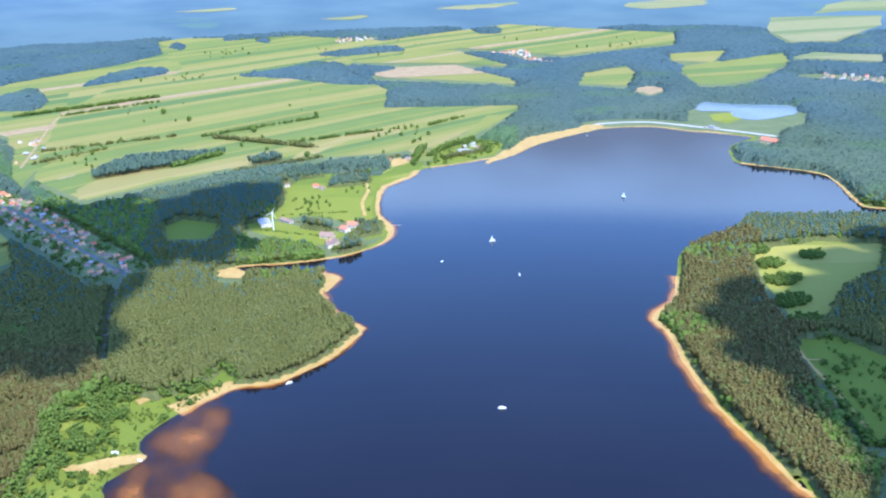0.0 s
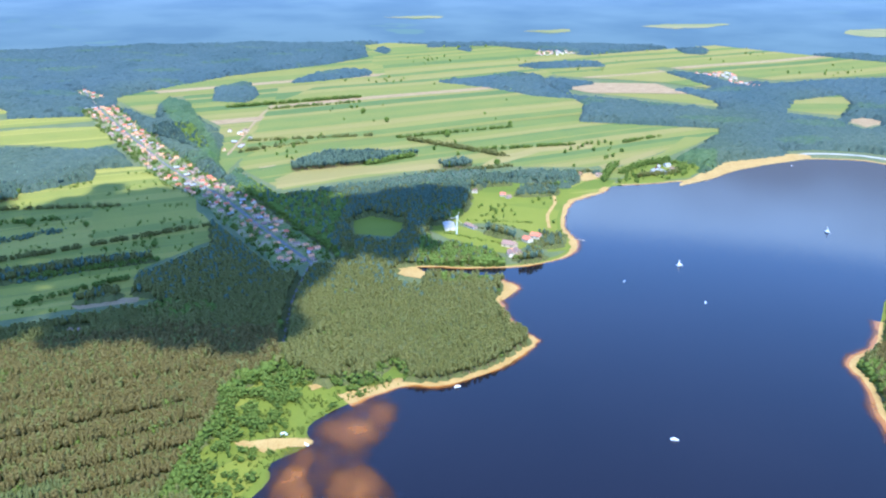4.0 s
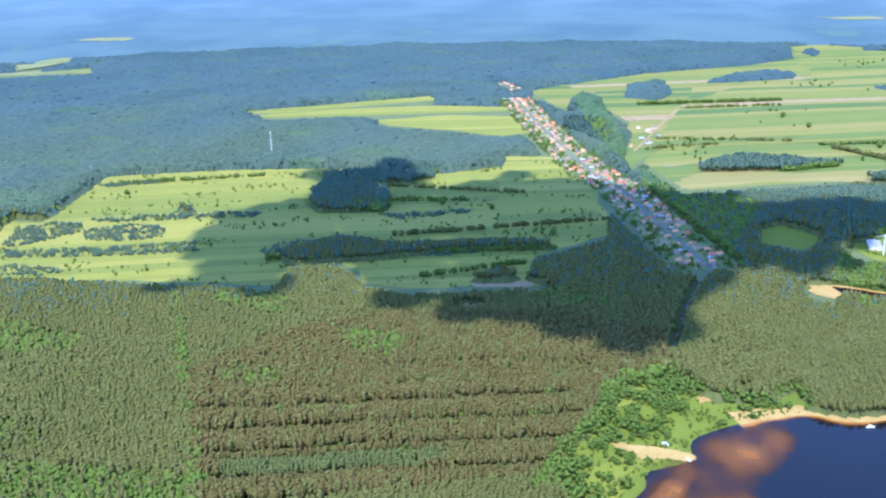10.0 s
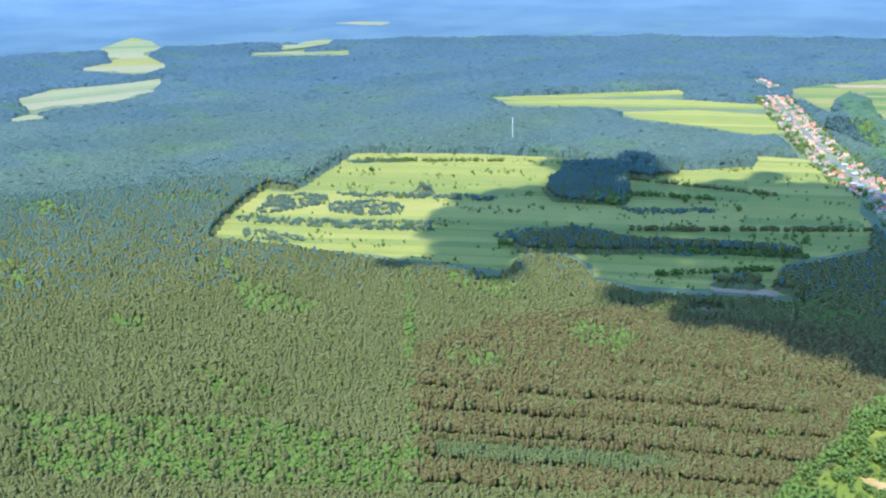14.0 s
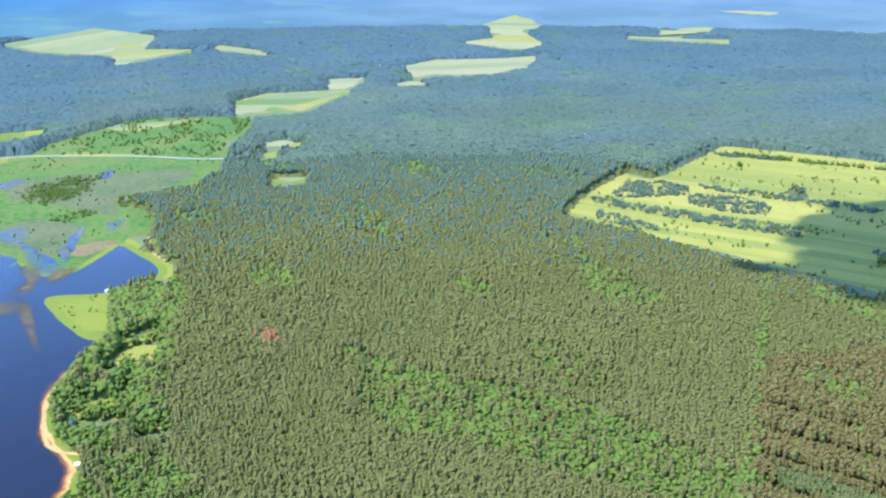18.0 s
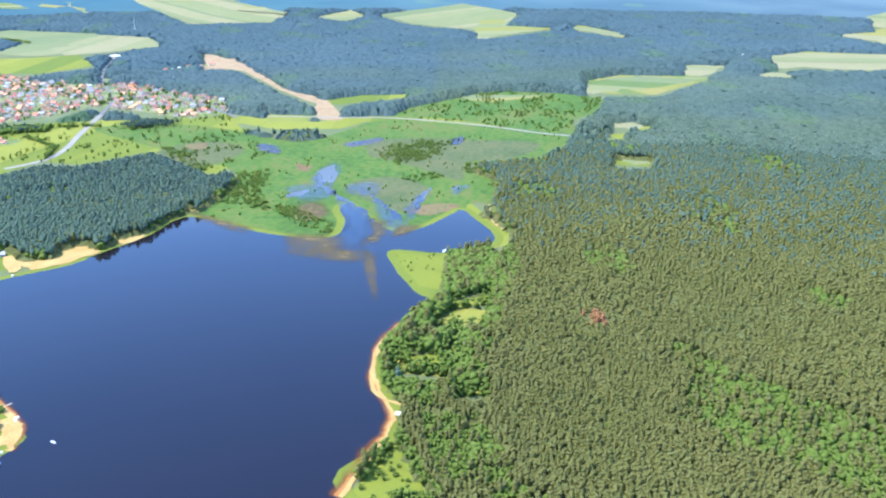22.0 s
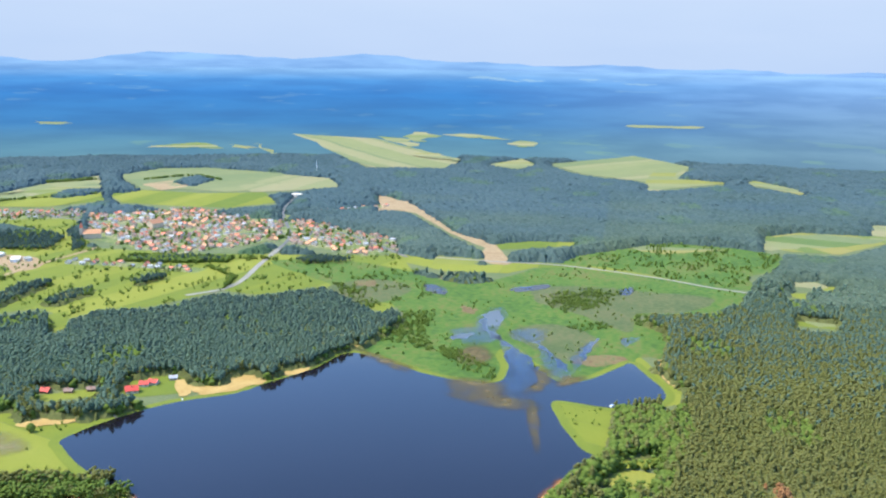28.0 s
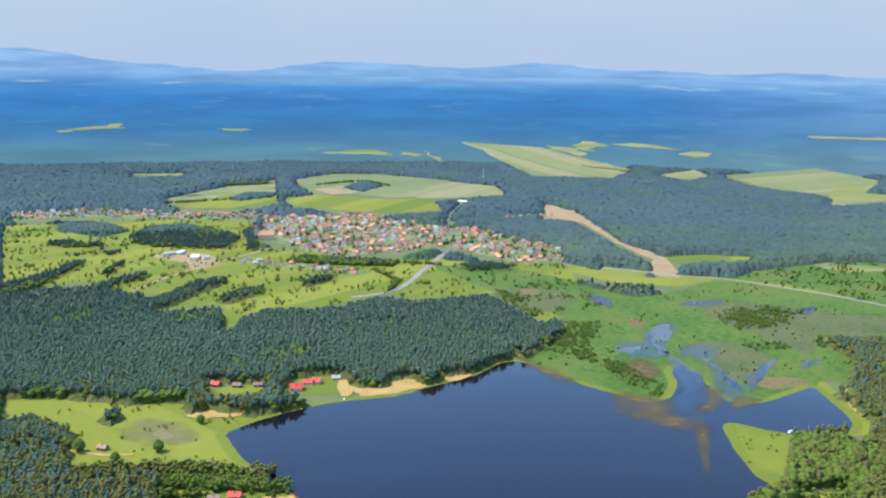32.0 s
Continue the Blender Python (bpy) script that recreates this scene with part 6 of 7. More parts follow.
def canopy(name, near, far, gap, seed, label, share=1.0, material=None):
    """A wide far forest as one closed roof of crowns, with tips and hollows and a skirt of boughs round its edges."""
    r = np.random.RandomState(seed)
    g = np.arange(-far - 100, far + 100, gap)
    n = len(g)
    x, y = np.meshgrid(g, g)
    p = np.column_stack([x.ravel(), y.ravel()]) + r.uniform(-0.46, 0.46, (n * n, 2)) * gap + MID
    i, j = [c.ravel() for c in np.meshgrid(np.arange(n - 1), np.arange(n - 1))]
    corner = j * n + i
    mid = p[corner] + gap / 2
    off = mid - MID
    d, turn = np.hypot(*off.T) + 60 * (wave(mid, 300, 2) - 0.5), np.degrees(np.arctan2(-off[:, 0], off[:, 1]))
    own = np.flatnonzero((d > near) & (d < far) & (turn > -33) & (turn < 146))
    own = own[wooded(mid[own])]
    if near < 2000:
        own = own[~near_line(mid[own], LAKE[::3], 10)]
    if share < 1:
        for at in CABIN_SPOTS:
            own = own[np.hypot(*(mid[own] - at).T) > 17]
    if near > 1000:
        own = own[(d[own] > 1900) | ~any_inside(mid[own], WOODS)]
    c = corner[own]
    quads = np.column_stack([c, c + 1, c + n + 1, c + n])
    used, f = np.unique(quads, return_inverse=True)
    f = f.reshape(quads.shape)
    q = p[used]
    tip = r.uniform(-2.1, 2.1, len(q)) * min(1.3, gap / 5)
    high = 12.8 * (0.8 + 0.35 * wave(q, 260, 3)) + 1.2 * (wave(q, 45, 4) - 0.5) + tip
    high *= share * np.where(any_inside(q, GROVES), 0.62, 1.0)
    if share < 1:
        high *= np.where(any_inside(q, BROAD + [YOUNG_PINES]) | (wave(q, 170, 5) > 0.82), 0.45, 1.0) * np.where(inside(q, np.array(PLANTATION, float)), 0.6, 1.0)
    edge = np.concatenate([f[:, [k, (k + 1) % 4]] for k in range(4)])
    key = np.sort(edge, 1) @ (len(q), 1)
    first, count = np.unique(key, return_index=True, return_counts=True)[1:]
    rim = edge[first[count == 1]]
    low = np.unique(rim)
    way = q[rim[:, 1]] - q[rim[:, 0]]
    out = np.zeros((len(q), 2))
    for end in (0, 1):
        np.add.at(out, rim[:, end], np.column_stack([way[:, 1], -way[:, 0]]))
    out = q + out / np.maximum(np.hypot(*out.T), 1e-6)[:, None] * 5.0
    step = np.full(len(q), 9)
    step[low] = 0
    for k in (1, 2):
        ring_k = f[(step[f] == k - 1).any(1)]
        step[ring_k] = np.minimum(step[ring_k], k)
    for k, least in ((0, 0.3), (1, 0.62), (2, 0.82)):
        high[step == k] *= r.uniform(least, least + 0.3, (step == k).sum())
    down = np.zeros(len(q), int)
    down[low] = np.arange(len(low)) + len(q)
    v = np.vstack([lay(np.column_stack([q, high])), lay(np.column_stack([out[low], np.full(len(low), 0.3)]))])
    side = np.column_stack([rim[:, 1], rim[:, 0], down[rim[:, 0]], down[rim[:, 1]]])
    f = np.vstack([f, side])
    ob = mass(name, v, np.concatenate([f[:, :3], f[:, [0, 2, 3]]]), [material or MIXED_WOOD])
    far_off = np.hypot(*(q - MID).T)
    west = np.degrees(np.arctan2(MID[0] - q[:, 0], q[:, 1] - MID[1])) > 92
    # Painted haze grows with distance, and is stronger to the west.
    hazed = np.clip((far_off - 1500) / 1050 + 0.5 * (wave(q, 350, 6) - 0.5) + 0.3 * west, 0, 1)
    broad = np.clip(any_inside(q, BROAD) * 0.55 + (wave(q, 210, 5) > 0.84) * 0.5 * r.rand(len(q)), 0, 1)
    for kind, value in (("haze_share", hazed), ("broadleaf_share", broad)):
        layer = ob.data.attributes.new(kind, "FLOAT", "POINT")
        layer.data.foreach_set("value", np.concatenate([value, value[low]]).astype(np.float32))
    tagged(ob, label, "forest", kind="stuff")


CABIN_SPOTS = np.array(CABINS[:19] + ESTATE_HOUSES + SHORE_HOUSES, float)
for i, (near, far, gap, clumps) in enumerate(BANDS):
    p = lattice(near, far, gap, 40 + i)
    keep = wooded(p)
    if i == 2:
        keep &= any_inside(p, WOODS)
    keep[keep] = ~near_line(p[keep], LAKE[::3], 7)
    p = p[keep]
    p = p[np.min(np.hypot(p[:, None, 0] - CABIN_SPOTS[None, :, 0], p[:, None, 1] - CABIN_SPOTS[None, :, 1]), 1) > 14]
    r = np.random.RandomState(50 + i)
    chance = r.rand(len(p))
    row = (p @ np.array([-math.sin(radians(ROWS_TURN)), math.cos(radians(ROWS_TURN))]) + 5 * wave(p, 120, 9)) % 34
    planted = inside(p, np.array(PLANTATION, float))
    broad = (any_inside(p, BROAD) & (chance < 0.85)) | ((wave(p, 170, 5) > 0.86) & (chance < 0.7)) | (chance < 0.02 + 0.10 * ((p[:, 0] < -600) & (p[:, 1] < 150)))
    young = inside(p, np.array(YOUNG_PINES, float))
    dead = near_line(p, np.array(BROWN_TREES * 2, float) + [[0, 0], [6, 3]], 10)
    # Farther and western trees get needles with more haze painted in.
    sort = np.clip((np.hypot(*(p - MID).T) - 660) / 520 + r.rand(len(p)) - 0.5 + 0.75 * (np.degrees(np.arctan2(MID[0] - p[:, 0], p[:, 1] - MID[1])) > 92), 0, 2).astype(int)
    tall = r.normal(15.5, (1.4, 1.3, 1.6)[i], len(p)) * (0.8 + 0.35 * wave(p, 260, 3)) * np.where(young, 0.75, 1)
    tall *= np.where(any_inside(p, GROVES), 0.65, 1)
    tall *= np.where(planted, np.where(row > 30.5, 0.6, 0.80 + 0.34 * (row < 16)), 1)
    wide = (1.0, 1.25, 1.5)[i] * r.uniform(0.85, 1.2, len(p))
    # The east wood takes the darker needles in place of lens vignetting.
    dense = any_inside(p, [DENSE_STAND, EAST_VIGNETTE]) & (chance < 0.8) & ~broad & ~young & ~dead
    sort[dense] = 3
    for kind, own, leaf, label, name in (
        ("pine", dense, STAND, "dense rows of dark brownish planted pines, and an east wood darkened for vignetting", "pine_plantation"),
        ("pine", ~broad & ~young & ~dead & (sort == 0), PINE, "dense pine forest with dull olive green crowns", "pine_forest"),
        ("pine", ~broad & ~young & ~dead & (sort == 1), FAINT_HAZE, "pine forest farther off, a little haze blue painted into its olive crowns", "fir_forest"),
        ("pine", ~broad & ~young & ~dead & (sort == 2), DEEP_HAZE, "far pine forest with haze blue painted into its crowns", "spruce_forest"),
        ("leaf", broad & ~young & ~dead, LEAF, "bright green broadleaf trees among the pines", "broadleaf_wood"),
        ("pine", young, YOUNG, "rows of young yellowish green pines", "young_plantation"),
        ("pine", dead, BROWN_LEAF, "small group of dead rust brown pines", "dead_pines"),
    ):
        if own.any():
            wood(name, p[own], tall[own] * (1 if kind == "pine" else 0.65), wide[own] * (1 if kind == "pine" else 1.1), kind, clumps, leaf, label, 60 + i)


# Added sheet below the crowns; it makes the dark gaps shallower.
canopy("pine_understorey", 400, 1440, 3.9, 70, "added sheet under the crowns that closes the shaded gaps between the pines", 0.74, GAP_FILL)
canopy("mixed_forest", 1405, 2100, 4.6, 71, "mixed forest, a closed roof of dull green crowns tinted towards haze")
canopy("spruce_forest", 2060, 3330, 7.0, 72, "wide far forest with haze blue painted into its crowns")


def bushes(name, outline, gap, low, high, share, label, clumps, seed, leaf=None):
    """Loose bushes and small trees in an outline."""
    o = np.asarray(outline, float)
    r = np.random.RandomState(seed)
    lo, hi = o.min(0), o.max(0)
    p = r.uniform(lo, hi, (int(np.prod((hi - lo) / gap)), 2))
    p = p[inside(p, o) & ~inside(p, LAKE) & ~any_inside(p, SANDS) & (wave(p, gap * 9, seed) + r.normal(0, 0.15, len(p)) > 1 - share)]
    p = p[np.min(np.hypot(p[:, None, 0] - CABIN_SPOTS[None, :, 0], p[:, None, 1] - CABIN_SPOTS[None, :, 1]), 1) > 9] if len(p) else p
    for line in (VILLAGE_ROAD, TOWN_ROAD, CAUSEWAY, GLADE_PATH):
        p = p[~near_line(p, line, 8)]
    if len(p):
        wood(name, p, r.uniform(low, high, len(p)), r.uniform(0.9, 1.4, len(p)), "leaf", clumps, leaf or LEAF, label, seed)


p = lattice(330, 1500, 15, 39, True)
p = p[~any_inside(p, OPEN)]
r = np.random.RandomState(49)
wood("pine_forest", p, r.normal(15, 2, len(p)), r.uniform(1.2, 1.8, len(p)), "pine", 2, PINE, "pine forest on the land behind the lake", 59)
bushes("bay_bushes", FIELD_BAY, 3.6, 1, 4, 0.62, "loose pale green willow bushes in the bay meadow", 4, 81, WILLOW)
bushes("bay_trees", FIELD_BAY, 7, 4, 8, 0.36, "single taller trees in the bay meadow", 6, 79)
bushes("bay_thicket", BROAD_BAY, 5, 5, 10, 0.6, "fresh green thicket behind the bay", 6, 82)
for k, outline in enumerate(CLUMPS):
    bushes("glade_clump", outline, 3.2, 4, 8, 1.6, "long dark clump of young trees in a glade", 5, 830 + k)
bushes("path_bushes", FIELD_PATH_GLADE, 6, 2, 6, 0.45, "dark clumps of bushes beside a path", 5, 84)
for k, outline in enumerate(MARSH_THICKETS):
    bushes("marsh_thicket", outline, 5, 2, 5, 0.75, "dark green willow thicket in the marsh", 4, 860 + k)
bushes("marsh_bushes", MARSH, 14, 1.5, 4, 0.3, "low willow bushes scattered in the marsh", 2, 85)
for k, outline in enumerate((THICKET_0, THICKET_1, THICKET_2, THICKET_3, THICKET_4)):
    bushes("marsh_thicket", outline, 4.5, 2, 6, 0.75, "dark green willow thicket at the marsh edge", 3, 700 + k)
bushes("fen_bushes", FEN, 9, 2, 6, 0.55, "low trees and bushes in the fen", 2, 86)
bushes("meadow_bushes", FIELD_TOWN_MEADOW, 11, 2, 8, 0.42, "trees and bushes scattered in the town meadows", 3, 87)
bushes("cabin_trees", FIELD_CABINS, 7, 3, 8, 0.33, "garden trees between the holiday cabins", 6, 88)
bushes("shore_bushes", FIELD_SOUTH_SHORE, 9, 1, 4, 0.33, "scattered bushes in the shore meadow", 4, 89)
bushes("estate_trees", FIELD_ESTATE, 13, 3, 8, 0.25, "garden trees of the estate", 3, 90)
bushes("town_trees", TOWN, 17, 4, 9, 0.6, "garden and street trees between the houses", 2, 91)
bushes("strip_bushes", FIELD_WEST, 11, 2, 6, 0.27, "bushes along overgrown field strips", 3, 92)
bushes("north_bushes", FIELD_NORTH, 38, 4, 9, 0.16, "single bushes and trees in the northern fields", 2, 93)
bushes("village_trees", corridor(VILLAGE_ROAD[1:], 42), 6, 3, 7, 0.6, "garden trees among the village houses", 3, 95)
bushes("suburb_trees", corridor(ROW_WEST, 50), 13, 4, 9, 0.5, "garden trees of the suburb", 1, 96)
bushes("bank_bushes", FIELD_BANK, 6, 1.5, 5, 0.5, "green bushes on the grassy bank", 6, 97)
bushes("ride_bushes", corridor(RIDE_LONG, 1.5), 3, 12, 16, 0.8, "bright green bushes along the forest ride", 5, 98)
bushes("ride_scrub", corridor(RIDE_ROWS, 4), 4, 9, 14, 0.6, "young birch scrub along a ride", 5, 99)
bushes("resort_trees", FIELD_RESORT, 8, 4, 9, 0.5, "trees between the lakeside resort houses", 3, 110)
bushes("spit_bushes", FIELD_SPIT, 7, 1, 3, 0.4, "sedge and low bushes on the spit", 3, 94)
for k, outline in enumerate(SCRUBS):
    bushes("field_scrub", outline, 3.6, 2, 6, 0.72, "broken rows of scrub on an overgrown field strip", 3, 500 + k, FAINT_HAZE)
for k, line in enumerate(HEDGES + LOW_HEDGES + BROAD_HEDGES):
    q = curve(line, 40)
    r = np.random.RandomState(100 + k)
    run = np.concatenate([[0], np.cumsum(np.hypot(*np.diff(q, axis=0).T))])
    wide = 9 if line in BROAD_HEDGES else 4
    n = int(run[-1] / (3.2 if wide > 5 else 4.5)) * (3 if wide > 5 else 2)
    at = r.uniform(0, run[-1], n)
    p = np.column_stack([np.interp(at, run, q[:, 0]), np.interp(at, run, q[:, 1])]) + r.uniform(-wide, wide, (n, 2)) * 0.6
    far = np.hypot(*(p.mean(0) - MID)) > 1300
    low, high = (1.5, 3.2) if line in LOW_HEDGES else (4, 9 if wide < 5 else 11)
    wood("tree_row", p, r.uniform(low, high, n), r.uniform(0.9, 1.3, n), "leaf", 3 if far else 6, LEAF if k % 3 else PINE, "row of trees and bushes along a field edge", 100 + k)

# a mantle of bushes and low boughs along the edges of the woods
EDGES = [np.array(f[0], float) for f in FIELDS] + [np.array(o, float) for o in WOODS] + [np.array(o, float) for o in [FEN, QUARRY, TOWN, POND] + FAR_PATCHES] + [corridor(VILLAGE_ROAD[1:], 42)]
r = np.random.RandomState(300)
mantle = []
for o in EDGES:
    for a, b in zip(o, np.roll(o, -1, 0)):
        k = r.rand(int(np.hypot(*(b - a)) / 2.6))[:, None]
        mantle.append(a + (b - a) * k)
mantle = np.vstack(mantle)
mantle += r.normal(0, 2.2, mantle.shape)
mantle = mantle[~inside(mantle, LAKE) & ~any_inside(mantle, [QUARRY, MARSH, POND, WORKS_YARD] + SANDS) & ~near_line(mantle, CAUSEWAY, 16) & ~near_line(mantle, TOWN_ROAD, 12) & ~near_line(mantle, LAKE[::3], 8)]
deep = any_inside(mantle + r.normal(0, 9, mantle.shape), OPEN) & any_inside(mantle + r.normal(0, 9, mantle.shape), OPEN) & any_inside(mantle + r.normal(0, 9, mantle.shape), OPEN)
mantle = mantle[(~deep | (r.rand(len(mantle)) < 0.03)) & (np.hypot(*(mantle - MID).T) < 720 + 120 * r.rand(len(mantle)))]
far = np.hypot(*(mantle - MID).T)
for near, most, clumps in ((0, 1300, 4),):
    q = mantle[(far > near) & (far <= most)]
    wood("wood_edge", q, r.uniform(6, 12, len(q)), r.uniform(0.9, 1.4, len(q)), "leaf", clumps, LEAF if near == 0 else FAINT_HAZE, "bushes and low boughs along the edge of the woods", 301 + clumps)

# lone trees, each with trunk and crown
for k, at in enumerate(LONE_TREES):
    foot = lay([at])[0]
    base = tagged(new("tree"), "lone green broadleaf tree standing in open grass", "tree", "lone trees")
    base.location = foot
    high = 9 + (k * 7 % 5)
    v, f, m = tree_form("leaf", 26, 200 + k)
    v = v * (high, high, high)
    solid("crown", v[: 27 * 6], f[: 27 * 8], LEAF, base)
    solid("trunk", v[27 * 6 :], f[27 * 8 :] - 27 * 6, BARK, base)


# ---- buildings ----
def part(name, verts, faces, material, parent, label=""):
    ob = solid(name, verts, faces, material, parent)
    if label:
        ob["label"] = label
    return ob


def box(x0, x1, y0, y1, z0, z1):
    v = [(x, y, z) for z in (z0, z1) for y in (y0, y1) for x in (x0, x1)]
    return v, [(0, 2, 3, 1), (4, 5, 7, 6), (0, 1, 5, 4), (1, 3, 7, 5), (3, 2, 6, 7), (2, 0, 4, 6)]


def tube(r0, r1, z0, z1, n=8, x=0.0, y=0.0):
    v = [(x + r * math.cos(6.2832 * i / n), y + r * math.sin(6.2832 * i / n), z) for r, z in ((r0, z0), (r1, z1)) for i in range(n)]
    return v, [(i, (i + 1) % n, n + (i + 1) % n, n + i) for i in range(n)] + [tuple(range(n))[::-1], tuple(range(n, 2 * n))]


def house_pieces(w, l, h, rise):
    """The parts of a gabled house: name, places, faces."""
    a, b = w / 2, l / 2
    walls = [(-a, -b, 0), (a, -b, 0), (a, b, 0), (-a, b, 0), (-a, -b, h), (a, -b, h), (a, b, h), (-a, b, h), (0, -b, h + rise), (0, b, h + rise)]
    wall = (walls, [(0, 1, 5, 8, 4), (2, 3, 7, 9, 6), (1, 2, 6, 5), (3, 0, 4, 7)])
    o, k, e = 0.55, rise / a, 0.22
    roof_v = []
    for y in (-b - o, b + o):
        roof_v += [(-a - o, y, h - o * k + 0.03), (0, y, h + rise + 0.03), (a + o, y, h - o * k + 0.03), (a + o, y, h - o * k + 0.03 + e), (0, y, h + rise + 0.03 + e), (-a - o, y, h - o * k + 0.03 + e)]
    roof = (roof_v, [(0, 1, 4, 5), (1, 2, 3, 4), (6, 11, 10, 7), (7, 10, 9, 8), (5, 4, 10, 11), (4, 3, 9, 10), (0, 6, 7, 1), (1, 7, 8, 2), (0, 5, 11, 6), (2, 8, 9, 3)])
    chimney = box(a * 0.25, a * 0.25 + 0.7, -0.4, 0.4, h + rise * 0.5, h + rise + 1.1)
    door = box(-0.55, 0.55, -b - 0.06, -b - 0.01, 0.05, 2.1)
    panes = [box(-a - 0.05, -a - 0.01, y - 0.7, y + 0.7, 1.0, 2.4) for y in (-b * 0.5, b * 0.5)] + [box(a + 0.01, a + 0.05, y - 0.7, y + 0.7, 1.0, 2.4) for y in (-b * 0.5, b * 0.5)] + [box(-0.6, 0.6, -b - 0.05, -b - 0.01, h + 0.1, h + 1.3)]
    return wall, roof, chimney, door, panes


def house(w, l, h, rise, wall_m, roof_m, label, group="", name="house", category="house"):
    base = tagged(new(name), label, category, group)
    wall, roof, chimney, door, panes = house_pieces(w, l, h, rise)
    part("wall", *wall, wall_m, base)
    top = part("roof", *roof, roof_m, base)
    part("chimney", *chimney, BRICK, top)
    part("door", *door, DOOR_WOOD, base)
    for p in panes:
        part("window", *p, DARK_GLASS, base)
    return base


def spot(at, turn, size=1.0):
    foot = lay([at])[0]
    return Matrix.LocRotScale(foot, Euler((0, 0, radians(turn))), (size, size, size))


FORMS = [
    (7, 8.5, 3.6, 2.6, WHITE, RED_TILE, "white rendered house with a red tiled gable roof"),
    (6.5, 8, 3.0, 2.4, CREAM, ORANGE_TILE, "cream house with an orange tiled roof"),
    (8, 9, 4.4, 2.0, WHITE, GREY_SHEET, "white house with a grey sheet roof"),
    (6, 8, 2.8, 2.2, GREY_WALL, BROWN_TILE, "grey house with a brown tiled roof"),
    (8, 9, 4.8, 1.6, CREAM, BROWN_TILE, "cream two storey house with a low brown roof"),
    (6, 10, 2.8, 2.3, TIMBER, GREY_SHEET, "brown timber farmhouse with a grey roof"),
    (7.5, 8, 4.2, 1.8, WHITE, BROWN_TILE, "white house with a dark brown roof"),
]
used = set()
heap = {m: ([], []) for m in (WHITE, CREAM, GREY_WALL, TIMBER, RED_TILE, ORANGE_TILE, BROWN_TILE, GREY_SHEET, BRICK)}


def put_house(at, turn, k, group, single=True, size=0.92):
    """One more house: a thing of its own near by, part of a mass far off."""
    w, l, h, rise, wall_m, roof_m, label = FORMS[k]
    if not single:
        wall, roof, chimney, _, _ = house_pieces(w, l, h, rise)
        m = spot(at, turn, size)
        for (v, f), mm in ((wall, wall_m), (roof, roof_m), (chimney, BRICK)):
            vs, fs = heap[mm]
            n = len(vs)
            vs += [tuple(m @ Vector(c)) for c in v]
            fs += [tuple(i + n for i in g) for g in f]
        return
    key = (k, group)
    if key not in FIRST:
        FIRST[key] = house(w, l, h, rise, wall_m, roof_m, label, group)
        FIRST[key].matrix_basis = spot(at, turn, size)
    else:
        copy_thing(FIRST[key], spot(at, turn, size))


FIRST = {}
r = np.random.RandomState(7)
TAKEN = []


def free(at, gap):
    if any((at[0] - x) ** 2 + (at[1] - y) ** 2 < gap * gap for x, y in TAKEN):
        return False
    TAKEN.append(tuple(at))
    return True


def along(line, group, step, depth, share, single=True, picks=range(7), gap=10):
    """Houses on both sides of a road, some in a second row behind."""
    q = curve(line, 30)
    run = np.concatenate([[0], np.cumsum(np.hypot(*np.diff(q, axis=0).T))])
    at = step / 2
    while at < run[-1]:
        c = np.array([np.interp(at, run, q[:, 0]), np.interp(at, run, q[:, 1])])
        n = np.array([np.interp(min(at + 2, run[-1]), run, q[:, 0]), np.interp(min(at + 2, run[-1]), run, q[:, 1])])
        way = (n - c) / (np.hypot(*(n - c)) + 1e-9)
        side = np.array([-way[1], way[0]])
        for s in (-1, 1):
            for row, d in enumerate(depth):
                if r.rand() < share * (1 if row == 0 else 0.55):
                    p = c + side * s * (d + r.uniform(-3, 3)) + way * r.uniform(-4, 4)
                    if free(p, gap):
                        put_house(p, math.degrees(math.atan2(side[1], side[0])) - 90 * s + r.choice([0, 0, 90]) + r.uniform(-8, 8), picks[r.randint(len(picks))], group, single)
        at += step * r.uniform(0.8, 1.2)


along(VILLAGE_ROAD[1:], "village houses", 11.5, (9, 18, 28), 0.6, picks=[0, 1, 1, 3, 4, 1, 0, 5, 4])
along(ROW_SOUTH, "meadow edge houses", 17, (9,), 0.75, picks=[0, 0, 2, 3, 5])
along(ROW_FIELD, "hamlet houses", 22, (12,), 0.7)
along(ROW_HEAD, "village houses", 24, (10,), 0.8, picks=[1, 0])
along(ROW_UPPER, "upper town houses", 20, (12,), 0.7)
along(ROW_WEST, "", 13, (9, 22, 35, 48), 0.95, False, gap=11)
for line in (ROW_EAST, ROW_DALE, ROW_TOP, ROW_VALLEY):
    along(line, "", 18, (12, 32, 52), 0.8, False)

# the town: blocks of houses along parallel lanes
grid = np.radians(math.degrees(math.atan2(MAIN_STREET[3][1] - MAIN_STREET[1][1], MAIN_STREET[3][0] - MAIN_STREET[1][0])))
u, v = np.array([math.cos(grid), math.sin(grid)]), np.array([-math.sin(grid), math.cos(grid)])
centre = np.mean(TOWN, 0)
spots = []
